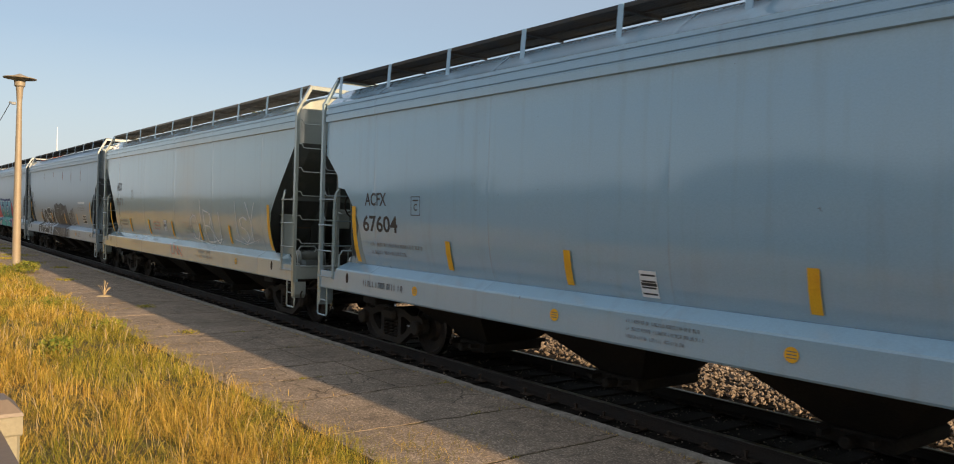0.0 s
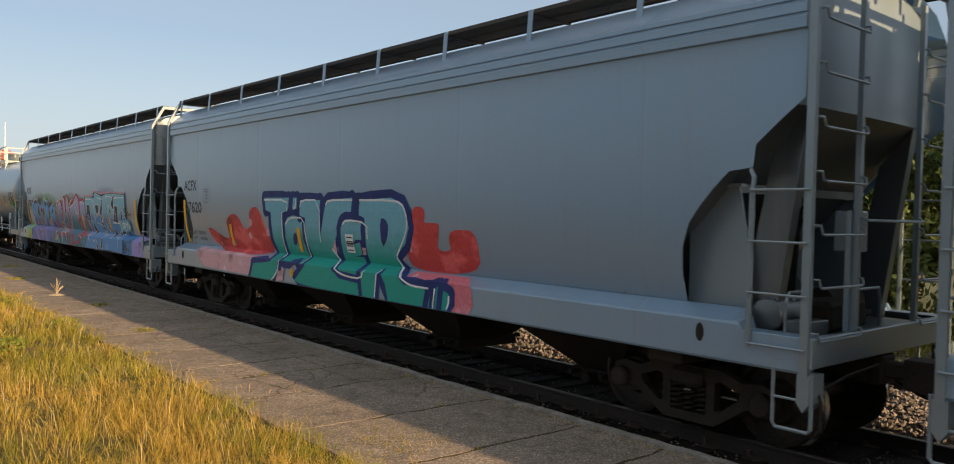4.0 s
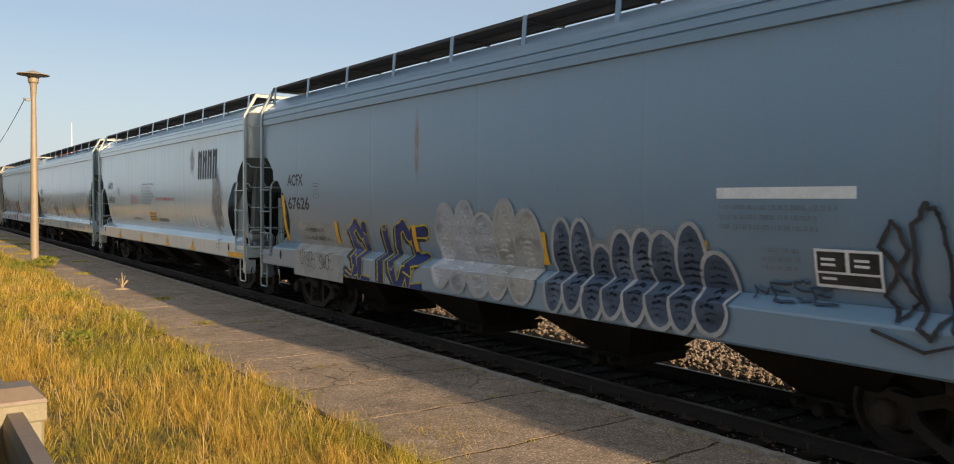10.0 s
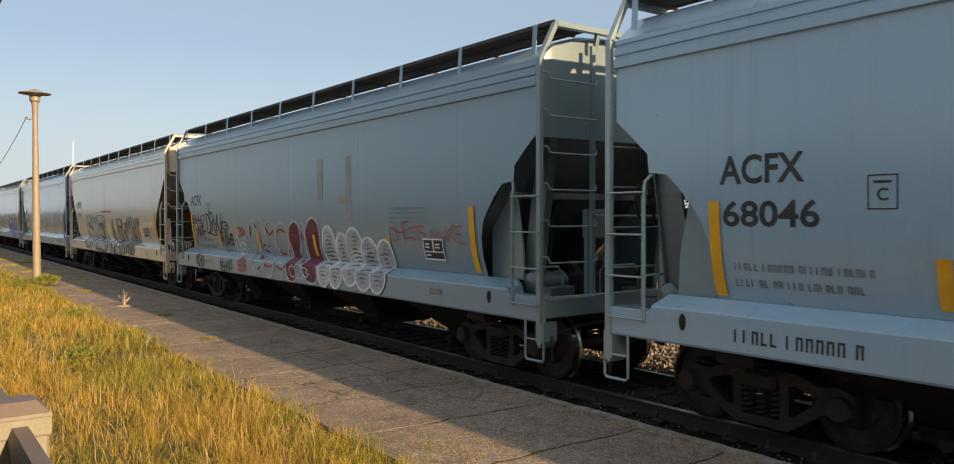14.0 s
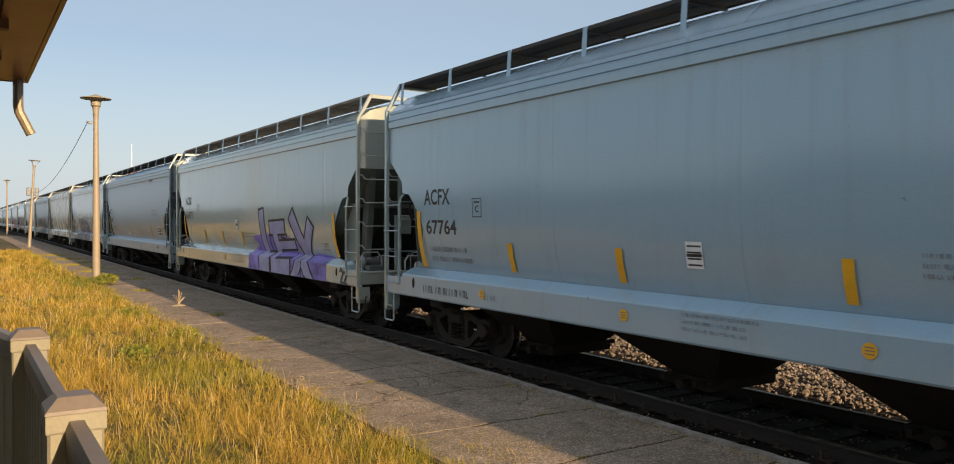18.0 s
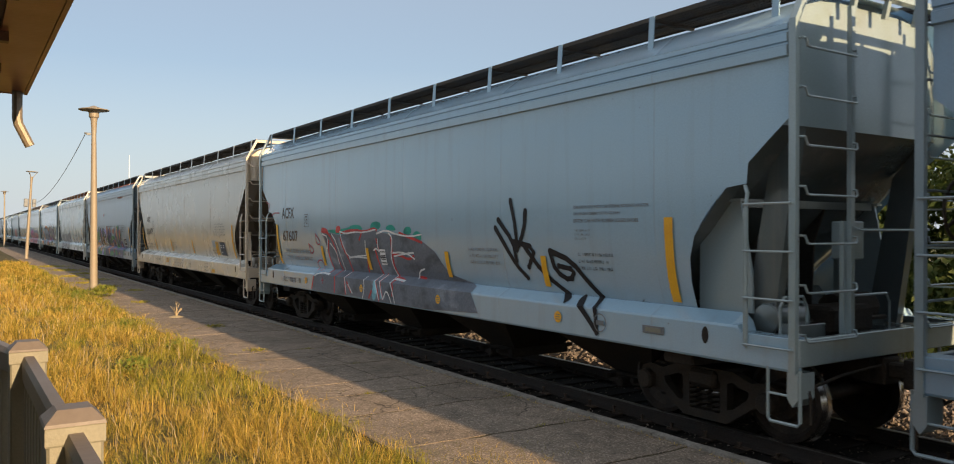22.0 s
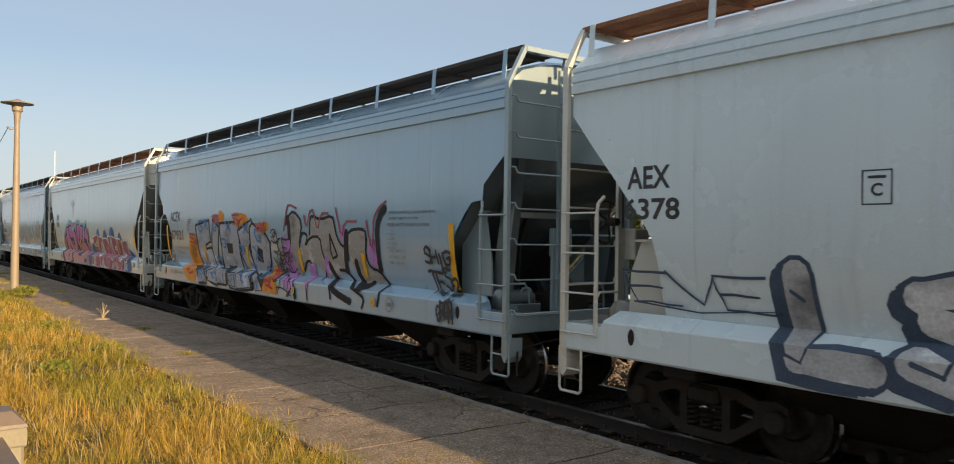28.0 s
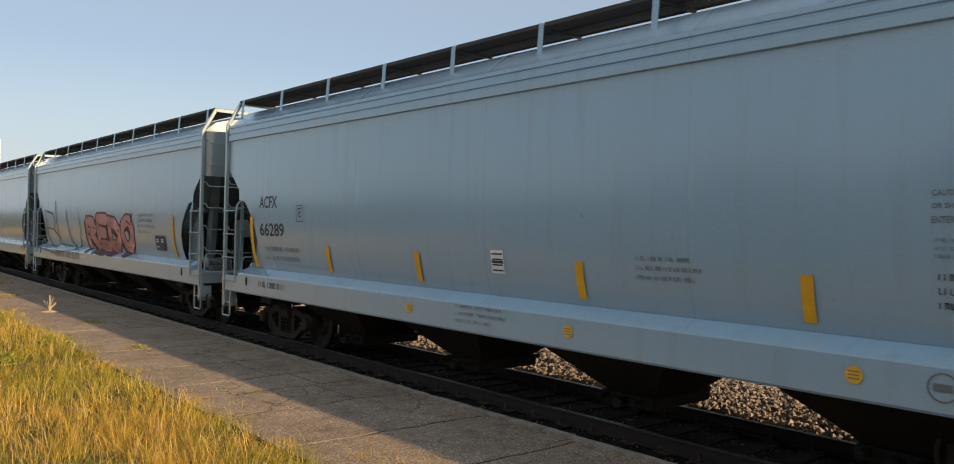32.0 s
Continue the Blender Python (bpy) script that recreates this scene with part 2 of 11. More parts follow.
def asphalt():
    """Coarse old asphalt: pale and dark stones in the binder, stains, hairline cracks."""
    m, n, l, p = nodes_of("old_platform_asphalt")
    tc = n.new("ShaderNodeTexCoord")
    def cells(scale, feature="F1", at=None):
        v = n.new("ShaderNodeTexVoronoi")
        v.feature = feature
        v.inputs["Scale"].default_value = scale
        l.new(at or tc.outputs["Object"], v.inputs["Vector"])
        return v
    stones = cells(58)
    grey = n.new("ShaderNodeSeparateColor")
    l.new(stones.outputs["Color"], grey.inputs[0])
    col = ramp(n, l, grey.outputs[0], [(0.0, (0.155, 0.125, 0.098)), (0.35, (0.235, 0.187, 0.145)), (0.75, (0.305, 0.242, 0.188)), (1.0, (0.48, 0.385, 0.31))])
    col = mix(n, l, ramp(n, l, stones.outputs["Distance"], [(0.45, (0, 0, 0)), (0.75, (0.5, 0.5, 0.5))]), col, (0.17, 0.14, 0.12))
    broad = noise_of(n, l, 0.7, 6, rough=0.65)
    col = mix(n, l, 1.0, col, ramp(n, l, broad, [(0.3, (0.66, 0.66, 0.65)), (0.7, (1.09, 1.08, 1.06))]), "MULTIPLY")
    blot = noise_of(n, l, 3.5, 5, rough=0.7)
    col = mix(n, l, 1.0, col, ramp(n, l, blot, [(0.32, (0.7, 0.7, 0.7)), (0.5, (1.0, 1.0, 1.0)), (0.75, (1.12, 1.1, 1.08))]), "MULTIPLY")
    # hairline cracks follow wandering cell edges
    wob = n.new("ShaderNodeTexNoise")
    wob.inputs["Scale"].default_value, wob.inputs["Detail"].default_value = 2.0, 5
    l.new(tc.outputs["Object"], wob.inputs["Vector"])
    va = n.new("ShaderNodeVectorMath")
    va.operation = "MULTIPLY_ADD"
    l.new(wob.outputs["Color"], va.inputs[0])
    va.inputs[1].default_value = (0.5, 0.5, 0.5)
    l.new(tc.outputs["Object"], va.inputs[2])
    crack = cells(0.75, "DISTANCE_TO_EDGE", va.outputs[0])
    fissure = ramp(n, l, crack.outputs["Distance"], [(0.0, (1, 1, 1)), (0.011, (0, 0, 0))])
    some = ramp(n, l, noise_of(n, l, 0.5, 2), [(0.45, (0, 0, 0)), (0.55, (1, 1, 1))])
    col = mix(n, l, mix(n, l, 1.0, fissure, some, "MULTIPLY"), col, (0.05, 0.04, 0.03))
    l.new(col, p.inputs["Base Color"])
    p.inputs["Roughness"].default_value, p.inputs["Specular IOR Level"].default_value = 0.9, 0.2
    bp = n.new("ShaderNodeBump")
    bp.inputs["Strength"].default_value, bp.inputs["Distance"].default_value = 0.45, 0.012
    bp.invert = True
    l.new(stones.outputs["Distance"], bp.inputs["Height"])
    l.new(bp.outputs[0], p.inputs["Normal"])
    return m


ASPHALT = asphalt()


# ---------------------------------------------------------------- mesh helpers
def part(name, bm, material, parent=None, label="", smooth=False):
    me = bpy.data.meshes.new(name)
    bmesh.ops.recalc_face_normals(bm, faces=bm.faces)
    if smooth:
        for f in bm.faces:
            f.smooth = True
    bm.to_mesh(me)
    bm.free()
    for m in material if isinstance(material, (list, tuple)) else [material]:
        me.materials.append(m)
    if smooth:
        me.set_sharp_from_angle(angle=radians(35))
    ob = new(name, me)
    if parent:
        ob.parent = parent
    if label:
        tagged(ob, label)
    return ob


def raw(name, verts, faces, material, parent=None, smooth=False):
    me = bpy.data.meshes.new(name)
    me.from_pydata(verts, [], faces)
    me.materials.append(material)
    if smooth:
        me.shade_smooth()
    ob = new(name, me)
    if parent:
        ob.parent = parent
    return ob


def solid(bm, sections, closed=True, cap=True):
    """Joins rings of points, one after another, into a skin."""
    rings = [[bm.verts.new(p) for p in s] for s in sections]
    k = len(rings[0])
    for a, b in zip(rings, rings[1:]):
        for i in range(k if closed else k - 1):
            bm.faces.new((a[i], a[(i + 1) % k], b[(i + 1) % k], b[i]))
    if cap and closed:
        bm.faces.new(rings[0][::-1])
        bm.faces.new(rings[-1])
    return rings


def box(bm, x0, y0, z0, x1, y1, z1, bevel=0.0):
    x0, x1, y0, y1, z0, z1 = min(x0, x1), max(x0, x1), min(y0, y1), max(y0, y1), min(z0, z1), max(z0, z1)
    if not bevel:
        solid(bm, [[(x0, y0, z), (x1, y0, z), (x1, y1, z), (x0, y1, z)] for z in (z0, z1)])
        return
    b = min(bevel, (x1 - x0) / 2.1, (y1 - y0) / 2.1, (z1 - z0) / 2.1)
    def ring(z, d):
        return [(x0 + b, y0 + d, z), (x1 - b, y0 + d, z), (x1 - d, y0 + b, z), (x1 - d, y1 - b, z), (x1 - b, y1 - d, z), (x0 + b, y1 - d, z), (x0 + d, y1 - b, z), (x0 + d, y0 + b, z)]
    solid(bm, [ring(z0, b), ring(z0 + b, 0), ring(z1 - b, 0), ring(z1, b)])


def bar(bm, p, q, w, h, up=(0, 0, 1)):
    """A straight bar of section w (sideways) by h."""
    p, q = Vector(p), Vector(q)
    d = (q - p).normalized()
    s = d.cross(Vector(up))
    if s.length < 1e-4:
        s = d.cross(Vector((1, 0, 0)))
    s.normalize()
    u = s.cross(d)
    offs = [s * (a * w / 2) + u * (b * h / 2) for a, b in ((-1, -1), (1, -1), (1, 1), (-1, 1))]
    solid(bm, [[p + o for o in offs], [q + o for o in offs]])


def tube(bm, pts, r, n=6):
    """A round rod bent along pts."""
    pts = [Vector(p) for p in pts]
    rings, prev = [], None
    for i, p in enumerate(pts):
        d = (pts[min(i + 1, len(pts) - 1)] - pts[max(i - 1, 0)]).normalized()
        u = d.orthogonal().normalized() if prev is None else (prev - d * prev.dot(d)).normalized()
        prev, v = u, d.cross(u)
        rings.append([p + (u * math.cos(2 * math.pi * k / n) + v * math.sin(2 * math.pi * k / n)) * r for k in range(n)])
    solid(bm, rings)


def lathe(bm, profile, axis, at=(0, 0, 0), n=24, cap=True, materials=None):
    """Turns (along, radius) points round an axis: 'x', 'y' or 'z'."""
    at = Vector(at)
    rings = []
    for a, r in profile:
        ring = []
        for k in range(n):
            c, s = math.cos(2 * math.pi * k / n) * r, math.sin(2 * math.pi * k / n) * r
            ring.append(at + Vector({"x": (a, c, s), "y": (s, a, c), "z": (c, s, a)}[axis]))
        rings.append(ring)
    before = len(bm.faces)
    solid(bm, rings, True, cap)
    if materials:
        bm.faces.ensure_lookup_table()
        for j, mi in enumerate(materials):
            for k in range(n):
                bm.faces[before + j * n + k].material_index = mi


def prism(bm, outline, x0, x1):
    """An outline of (y, z) points, pushed from x0 to x1."""
    solid(bm, [[(x, y, z) for y, z in outline] for x in (x0, x1)])


def thing(name, m, label, category, group=""):
    ob = new(name)
    ob.empty_display_size = 0.3
    ob.matrix_basis = m
    return tagged(ob, label, category, group)


def hash01(*a):
    v = math.sin(sum((i + 1.3) * 12.9898 * x for i, x in enumerate(a))) * 43758.5453
    return v - math.floor(v)


# ---------------------------------------------------------------- ground, platform, track
XC, XC2 = 8.34, 13.12        # track centres
EDGE = 6.75                  # platform edge
GRASS = 4.05                 # where the grass meets the platform
PI = math.pi


def ground_height(x, y):
    if x < GRASS:
        return -0.03 + 0.05 * noise.noise((x * 0.5, y * 0.5, 0)) + 0.02 * noise.noise((x * 2, y * 2, 3)) + max(0, -x - 2) * 0.01
    if x < EDGE + 0.02:
        return -0.14
    if x < 9.6:
        return -0.19 + 0.015 * noise.noise((x * 3, y * 3, 1))
    if x < 11.9:
        return -0.14 + 0.05 * math.sin((x - 9.6) / 2.3 * PI) + 0.02 * noise.noise((x * 3, y * 3, 1))
    if x < 15.0:
        return -0.2
    return -0.2 + min(0.3, (x - 15.0) * 0.05) + 0.05 * noise.noise((x * 0.3, y * 0.3, 5))


def build_ground():
    xs = [-2500, -600, -150, -60, -30, -16, -9, -6] + [-5 + 0.25 * i for i in range(37)] + [4.06, 4.5, 5.5, 6.5, 6.76] + [6.8 + 0.2 * i for i in range(42)] + [15.4, 16, 17, 19, 22, 28, 40, 80, 200, 600, 2500]
    ys = [-2500, -600, -150, -60, -30, -15] + [-8 + 0.5 * i for i in range(120)] + [54, 58, 64, 72, 84, 100, 130, 180, 300, 600, 1200, 2500]
    verts = [(x, y, ground_height(x, y)) for y in ys for x in xs]
    n = len(xs)
    faces, mats = [], []
    for j in range(len(ys) - 1):
        for i in range(n - 1):
            faces.append((j * n + i, j * n + i + 1, (j + 1) * n + i + 1, (j + 1) * n + i))
            x = (xs[i] + xs[i + 1]) / 2
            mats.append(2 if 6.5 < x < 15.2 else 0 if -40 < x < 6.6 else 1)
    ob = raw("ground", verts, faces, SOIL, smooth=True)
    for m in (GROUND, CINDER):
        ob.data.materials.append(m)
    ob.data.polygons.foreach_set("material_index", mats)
    return tagged(ob, "dry soil and cinders under grass and track", "ground", kind="structure")


JOINTS = []


def build_platform():
    """Old asphalt laid in bays with cracked joints, and a concrete edge in lengths."""
    base = bmesh.new()
    box(base, GRASS - 0.25, -30, -0.12, EDGE - 0.05, 130, -0.02)
    plat = tagged(part("platform", base, JOINTDIRT), "old cracked asphalt platform with weedy joints", "platform", kind="structure")
    rng = random.Random(4)
    y, k = -12.0, 0
    while y < 62:
        JOINTS.append(y)
        step = rng.choice((0.9, 1.2, 1.6, 2.2)) * (1 if y < 40 else 2)
        skew0, skew1 = 0.25 * hash01(k, 1) - 0.12, 0.25 * hash01(k + 1, 1) - 0.12
        cut = GRASS + 1.35 + 0.5 * hash01(k, 5)
        split = hash01(k, 9) > 0.45
        spans = ((GRASS - 0.2, cut - 0.012), (cut + 0.012, EDGE - 0.165)) if split else ((GRASS - 0.2, EDGE - 0.165),)
        for a, b in spans:
            bm = bmesh.new()
            nx = 22
            lo, hi = [], []
            z = -0.012 - 0.004 * hash01(k, a)
            for i in range(nx + 1):
                x = a + (b - a) * i / nx
                w = (x - GRASS) / 2.5
                wob = 0.06 * noise.noise((x * 2.2, y, 7)) + 0.03 * noise.noise((x * 8, y, 9))
                wob2 = 0.06 * noise.noise((x * 2.2, y + step, 7)) + 0.03 * noise.noise((x * 8, y + step, 11))
                lo.append((x, y + 0.02 + skew0 * w + wob, z + 0.006 * noise.noise((x, y, 0))))
                hi.append((x, y + step - 0.02 + skew1 * w + wob2, z + 0.006 * noise.noise((x, y + step, 0))))
            top = [[bm.verts.new(p) for p in r] for r in (lo, [tuple((Vector(p) * 0.5 + Vector(q) * 0.5)) for p, q in zip(lo, hi)], hi)]
            for r0, r1 in zip(top, top[1:]):
                for i in range(nx):
                    bm.faces.new((r0[i], r0[i + 1], r1[i + 1], r1[i]))
            rim = [v for v in top[0]] + [top[1][-1]] + top[2][::-1] + [top[1][0]]
            low = [bm.verts.new((v.co.x, v.co.y, -0.06)) for v in rim]
            for i in range(len(rim)):
                j = (i + 1) % len(rim)
                bm.faces.new((rim[i], low[i], low[j], rim[j]))
            part("asphalt_bay", bm, ASPHALT, plat)
        y += step
        k += 1
    y, k = -10.0, 0
    while y < 120:
        step = 1.8 + 1.6 * hash01(k, 3)
        bm = bmesh.new()
        secs = []
        m = max(3, int(step / 0.16)) if y < 35 else 3
        for i in range(m + 1):
            yy = y + 0.01 + (step - 0.02) * i / m
            ch = 0.05 * max(0, noise.noise((yy * 2.6, 1, 1)) + noise.noise((yy * 9, 4, 1)) * 0.6)
            z = 0.012 + 0.01 * noise.noise((yy, 2, 2))
            secs.append([(EDGE - 0.16, yy, -0.25), (EDGE - 0.16, yy, z), (EDGE - 0.035 - ch, yy, z), (EDGE - 0.005 - ch * 0.7, yy, z - 0.03 - ch * 0.3), (EDGE, yy, -0.09), (EDGE, yy, -0.25)])
        solid(bm, secs)
        part("curb_stone", bm, CURB, plat, smooth=False)
        y += step
        k += 1
    bm = bmesh.new()
    box(bm, GRASS - 0.2, 62, -0.06, EDGE - 0.165, 130, -0.01)
    part("far_asphalt", bm, ASPHALT, plat)
    return plat


RAILPROFILE = [(-0.07, -0.17), (0.07, -0.17), (0.07, -0.155), (0.012, -0.125), (0.009, -0.045), (0.035, -0.035), (0.037, -0.01), (0.028, 0.0), (-0.028, 0.0), (-0.037, -0.01), (-0.035, -0.035), (-0.009, -0.045), (-0.012, -0.125), (-0.07, -0.155)]


def build_track(xc, name, z0, tie_rows):
    bm = bmesh.new()
    box(bm, xc - 1.6, -40, -0.5, xc + 1.6, 260, z0 - 0.21)
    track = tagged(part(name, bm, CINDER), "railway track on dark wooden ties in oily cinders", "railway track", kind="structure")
    for s in (-1, 1):
        bm = bmesh.new()
        rings = solid(bm, [[(xc + s * 0.752 + x, y, z + z0) for x, z in RAILPROFILE] for y in [-40 + 12 * i for i in range(26)]])
        bm.faces.ensure_lookup_table()
        for f in bm.faces:
            if f.normal.z > 0.9 or (f.calc_center_median().z > z0 - 0.012 and abs(f.normal.y) < 0.5):
                f.material_index = 1
        part("rail", bm, [RAIL, RAILTOP], track)
    tie = bmesh.new()
    box(tie, -1.25, -0.115, -0.19, 1.25, 0.115, -0.165, 0.012)
    me = None
    plate = None
    for i in range(tie_rows):
        y = -4 + 0.52 * i + 0.05 * (hash01(i, xc) - 0.5)
        if me is None:
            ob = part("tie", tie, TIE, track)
            me = ob.data
        else:
            ob = new("tie", me)
            ob.parent = track
        ob.matrix_basis = pose(xc + 0.04 * (hash01(i, 2, xc) - 0.5), y, z0 + 0.003, 0, 0, 2.5 * (hash01(i, 7) - 0.5))
    # tie plates with their spikes and anchors
    bm = bmesh.new()
    for i in range(min(tie_rows, 110)):
        y = -4 + 0.52 * i + 0.05 * (hash01(i, xc) - 0.5)
        for s in (-1, 1):
            x = xc + s * 0.752
            box(bm, x - 0.17, y - 0.09, z0 - 0.165, x + 0.17, y + 0.09, z0 - 0.152)
            for dx, dy in ((-0.11, 0.05), (0.1, -0.05), (0.13, 0.05)):
                h = 0.02 + 0.05 * hash01(i, dx, dy)
                box(bm, x + dx - 0.012, y + dy - 0.012, z0 - 0.16, x + dx + 0.012, y + dy + 0.012, z0 - 0.15 + h)
                box(bm, x + dx - 0.02, y + dy - 0.02, z0 - 0.15 + h, x + dx + 0.02, y + dy + 0.02, z0 - 0.135 + h)
    part("tie_plates", bm, TIEPLATE, track, "rusty tie plates and spikes")
    return track


TIEPLATE = surface("rusty_tie_plate", (0.06, 0.038, 0.025), 0.85, 0, 0.3, 5, 50, 0.3, (0.07, 0.045, 0.03), island=0.3)


def scatter_stones(name, count, area, size, label, seed, z_of, parent=None):
    """Loose angular stones, joined."""
    rng = np.random.default_rng(seed)
    base = np.array([(1, 0, 0), (-1, 0, 0), (0, 1, 0), (0, -1, 0), (0, 0, 1), (0, 0, -1)], float)
    tri = np.array([(0, 2, 4), (2, 1, 4), (1, 3, 4), (3, 0, 4), (2, 0, 5), (1, 2, 5), (3, 1, 5), (0, 3, 5)])
    x0, x1, y0, y1 = area
    u = rng.random(count)
    ys = y0 + (y1 - y0) * u ** 1.6
    xs = x0 + (x1 - x0) * rng.random(count)
    v = base[None] * (0.65 + 0.5 * rng.random((count, 6, 1))) + rng.normal(0, 0.16, (count, 6, 3))
    ang = rng.random(count) * 6.283
    c, s = np.cos(ang)[:, None], np.sin(ang)[:, None]
    v = np.stack([v[..., 0] * c - v[..., 1] * s, v[..., 0] * s + v[..., 1] * c, v[..., 2] * 0.75], -1)
    sz = size * (0.55 + 0.9 * rng.random(count) ** 1.5) * (1 + np.maximum(0, ys - 25) * 0.012)
    zz = np.array([z_of(a, b) for a, b in zip(xs, ys)]) + sz * (rng.random(count) * 1.1 - 0.2)
    v = v * sz[:, None, None] + np.stack([xs, ys, zz], -1)[:, None, :]
    faces = (tri[None] + 6 * np.arange(count)[:, None, None]).reshape(-1, 3)
    ob = raw(name, v.reshape(-1, 3).tolist(), faces.tolist(), STONE, parent)
    return tagged(ob, label, "ballast", kind="stuff")


build_ground()
build_platform()
build_track(XC, "track_1", 0.0, 150)
build_track(XC2, "track_2", -0.02, 100)
scatter_stones("ballast_stones", 26000, (9.28, 12.25, 1.5, 70), 0.038, "grey-brown crushed stone ballast between two tracks", 5, lambda x, y: ground_height(x, y) + 0.05)
scatter_stones("ballast_shoulder", 3500, (14.1, 16.2, 3, 60), 0.045, "crushed stone ballast beside the far track", 6, lambda x, y: -0.17)
scatter_stones("ballast_crumbs", 5000, (6.8, 9.0, 2, 40), 0.016, "small dark ballast crumbs between the rails", 7, lambda x, y: -0.185)


# ---------------------------------------------------------------- covered hopper car
LEN = 16.22
HALF = LEN / 2
SIDE = [(1.43, 1.46), (1.484, 1.6), (1.535, 1.78), (1.573, 2.0), (1.602, 2.3), (1.615, 2.7), (1.617, 3.2), (1.615, 3.7), (1.61, 4.0), (1.612, 4.012), (1.65, 4.022), (1.655, 4.12), (1.63, 4.13), (1.63, 4.15), (1.652, 4.16), (1.648, 4.24), (1.624, 4.25), (1.624, 4.27), (1.643, 4.28), (1.638, 4.33), (1.60, 4.345), (1.52, 4.42), (1.25, 4.63), (0.9, 4.73), (0.4, 4.77), (0.0, 4.78)]


def side_x(z):
    """Half width of the hopper's side at a height; below the sheet it is the side sill."""
    if z < 1.46:
        return 1.653 if z < 1.345 else 1.653 - (z - 1.345) / 0.115 * 0.20
    for (x0, z0), (x1, z1) in zip(SIDE, SIDE[1:9]):
        if z <= z1:
            return x0 + (x1 - x0) * (z - z0) / (z1 - z0)
    return 1.61


def cut_line(kind):
    """The lower edge of the side sheet near a car's end: (distance from the end, height)."""
    if kind == "stepped":
        return [(0.13, 3.41), (0.36, 3.22), (0.60, 3.01), (0.62, 2.80), (0.87, 2.77), (1.03, 2.62), (1.19, 2.44), (1.32, 2.26), (1.40, 2.02), (1.42, 1.75), (1.42, 1.46)]
    return [(0.13, 3.76), (0.45, 3.38), (0.8, 2.98), (1.15, 2.57), (1.35, 2.31), (1.42, 2.02), (1.43, 1.75), (1.43, 1.46)]


def side_sheet(bm, kind, sx):
    cols = [(d, z) for d, z in cut_line(kind)] + [(1.5 + 0.67 * i, 1.46) for i in range(1, 10)]
    ys = [(-HALF + d, z) for d, z in cols] + [(0, 1.46)] + [(HALF - d, z) for d, z in cols[::-1]]
    top = SIDE[:-1]
    rings = []
    for y, zl in ys:
        ring = []
        for x, z in top:
            zz = max(z, zl)
            ring.append(bm.verts.new((sx * (x if z >= zl else side_x(zl)), y, zz)))
        rings.append(ring)
    for a, b in zip(rings, rings[1:]):
        for i in range(len(top) - 1):
            vs = [a[i], a[i + 1], b[i + 1], b[i]]
            if len({tuple(round(c, 4) for c in v.co) for v in vs}) > 2:
                try:
                    bm.faces.new(vs)
                except ValueError:
                    pass
    return rings


def wheelset(parent, y):
    bm = bmesh.new()
    prof = [(-0.83, 0.20), (-0.80, 0.455), (-0.69, 0.462), (-0.675, 0.49), (-0.655, 0.485), (-0.65, 0.40), (-0.70, 0.36), (-0.71, 0.17), (-0.65, 0.13), (-0.62, 0.09)]
    full = [(-1.0, 0.075), (-0.84, 0.075)] + [(-0.83, 0.12)] + prof[:1] + [(-0.765, 0.24), (-0.765, 0.37), (-0.815, 0.41)] + prof[1:]
    full = full + [(-a, r) for a, r in full[::-1]]
    mats = [0] * (len(full) - 1)
    for j in range(len(full) - 1):
        if full[j][1] > 0.45 and full[j + 1][1] > 0.45:
            mats[j] = 1
    lathe(bm, full, "x", n=28, materials=mats)
    for s in (-1, 1):
        for k in range(3):
            a = 2 * PI * k / 3
            lathe(bm, [(s * 1.08, 0.014), (s * 1.105, 0.014)], "x", (0, 0.055 * math.cos(a), 0.055 * math.sin(a)), 6)
        lathe(bm, [(s * 0.98, 0.085), (s * 1.085, 0.085)], "x", n=12)
    ob = part("wheelset", bm, [WHEEL, TREAD], parent, "steel wheels with polished treads on an axle", True)
    ob.matrix_basis = pose(0, y, 0)
    return ob


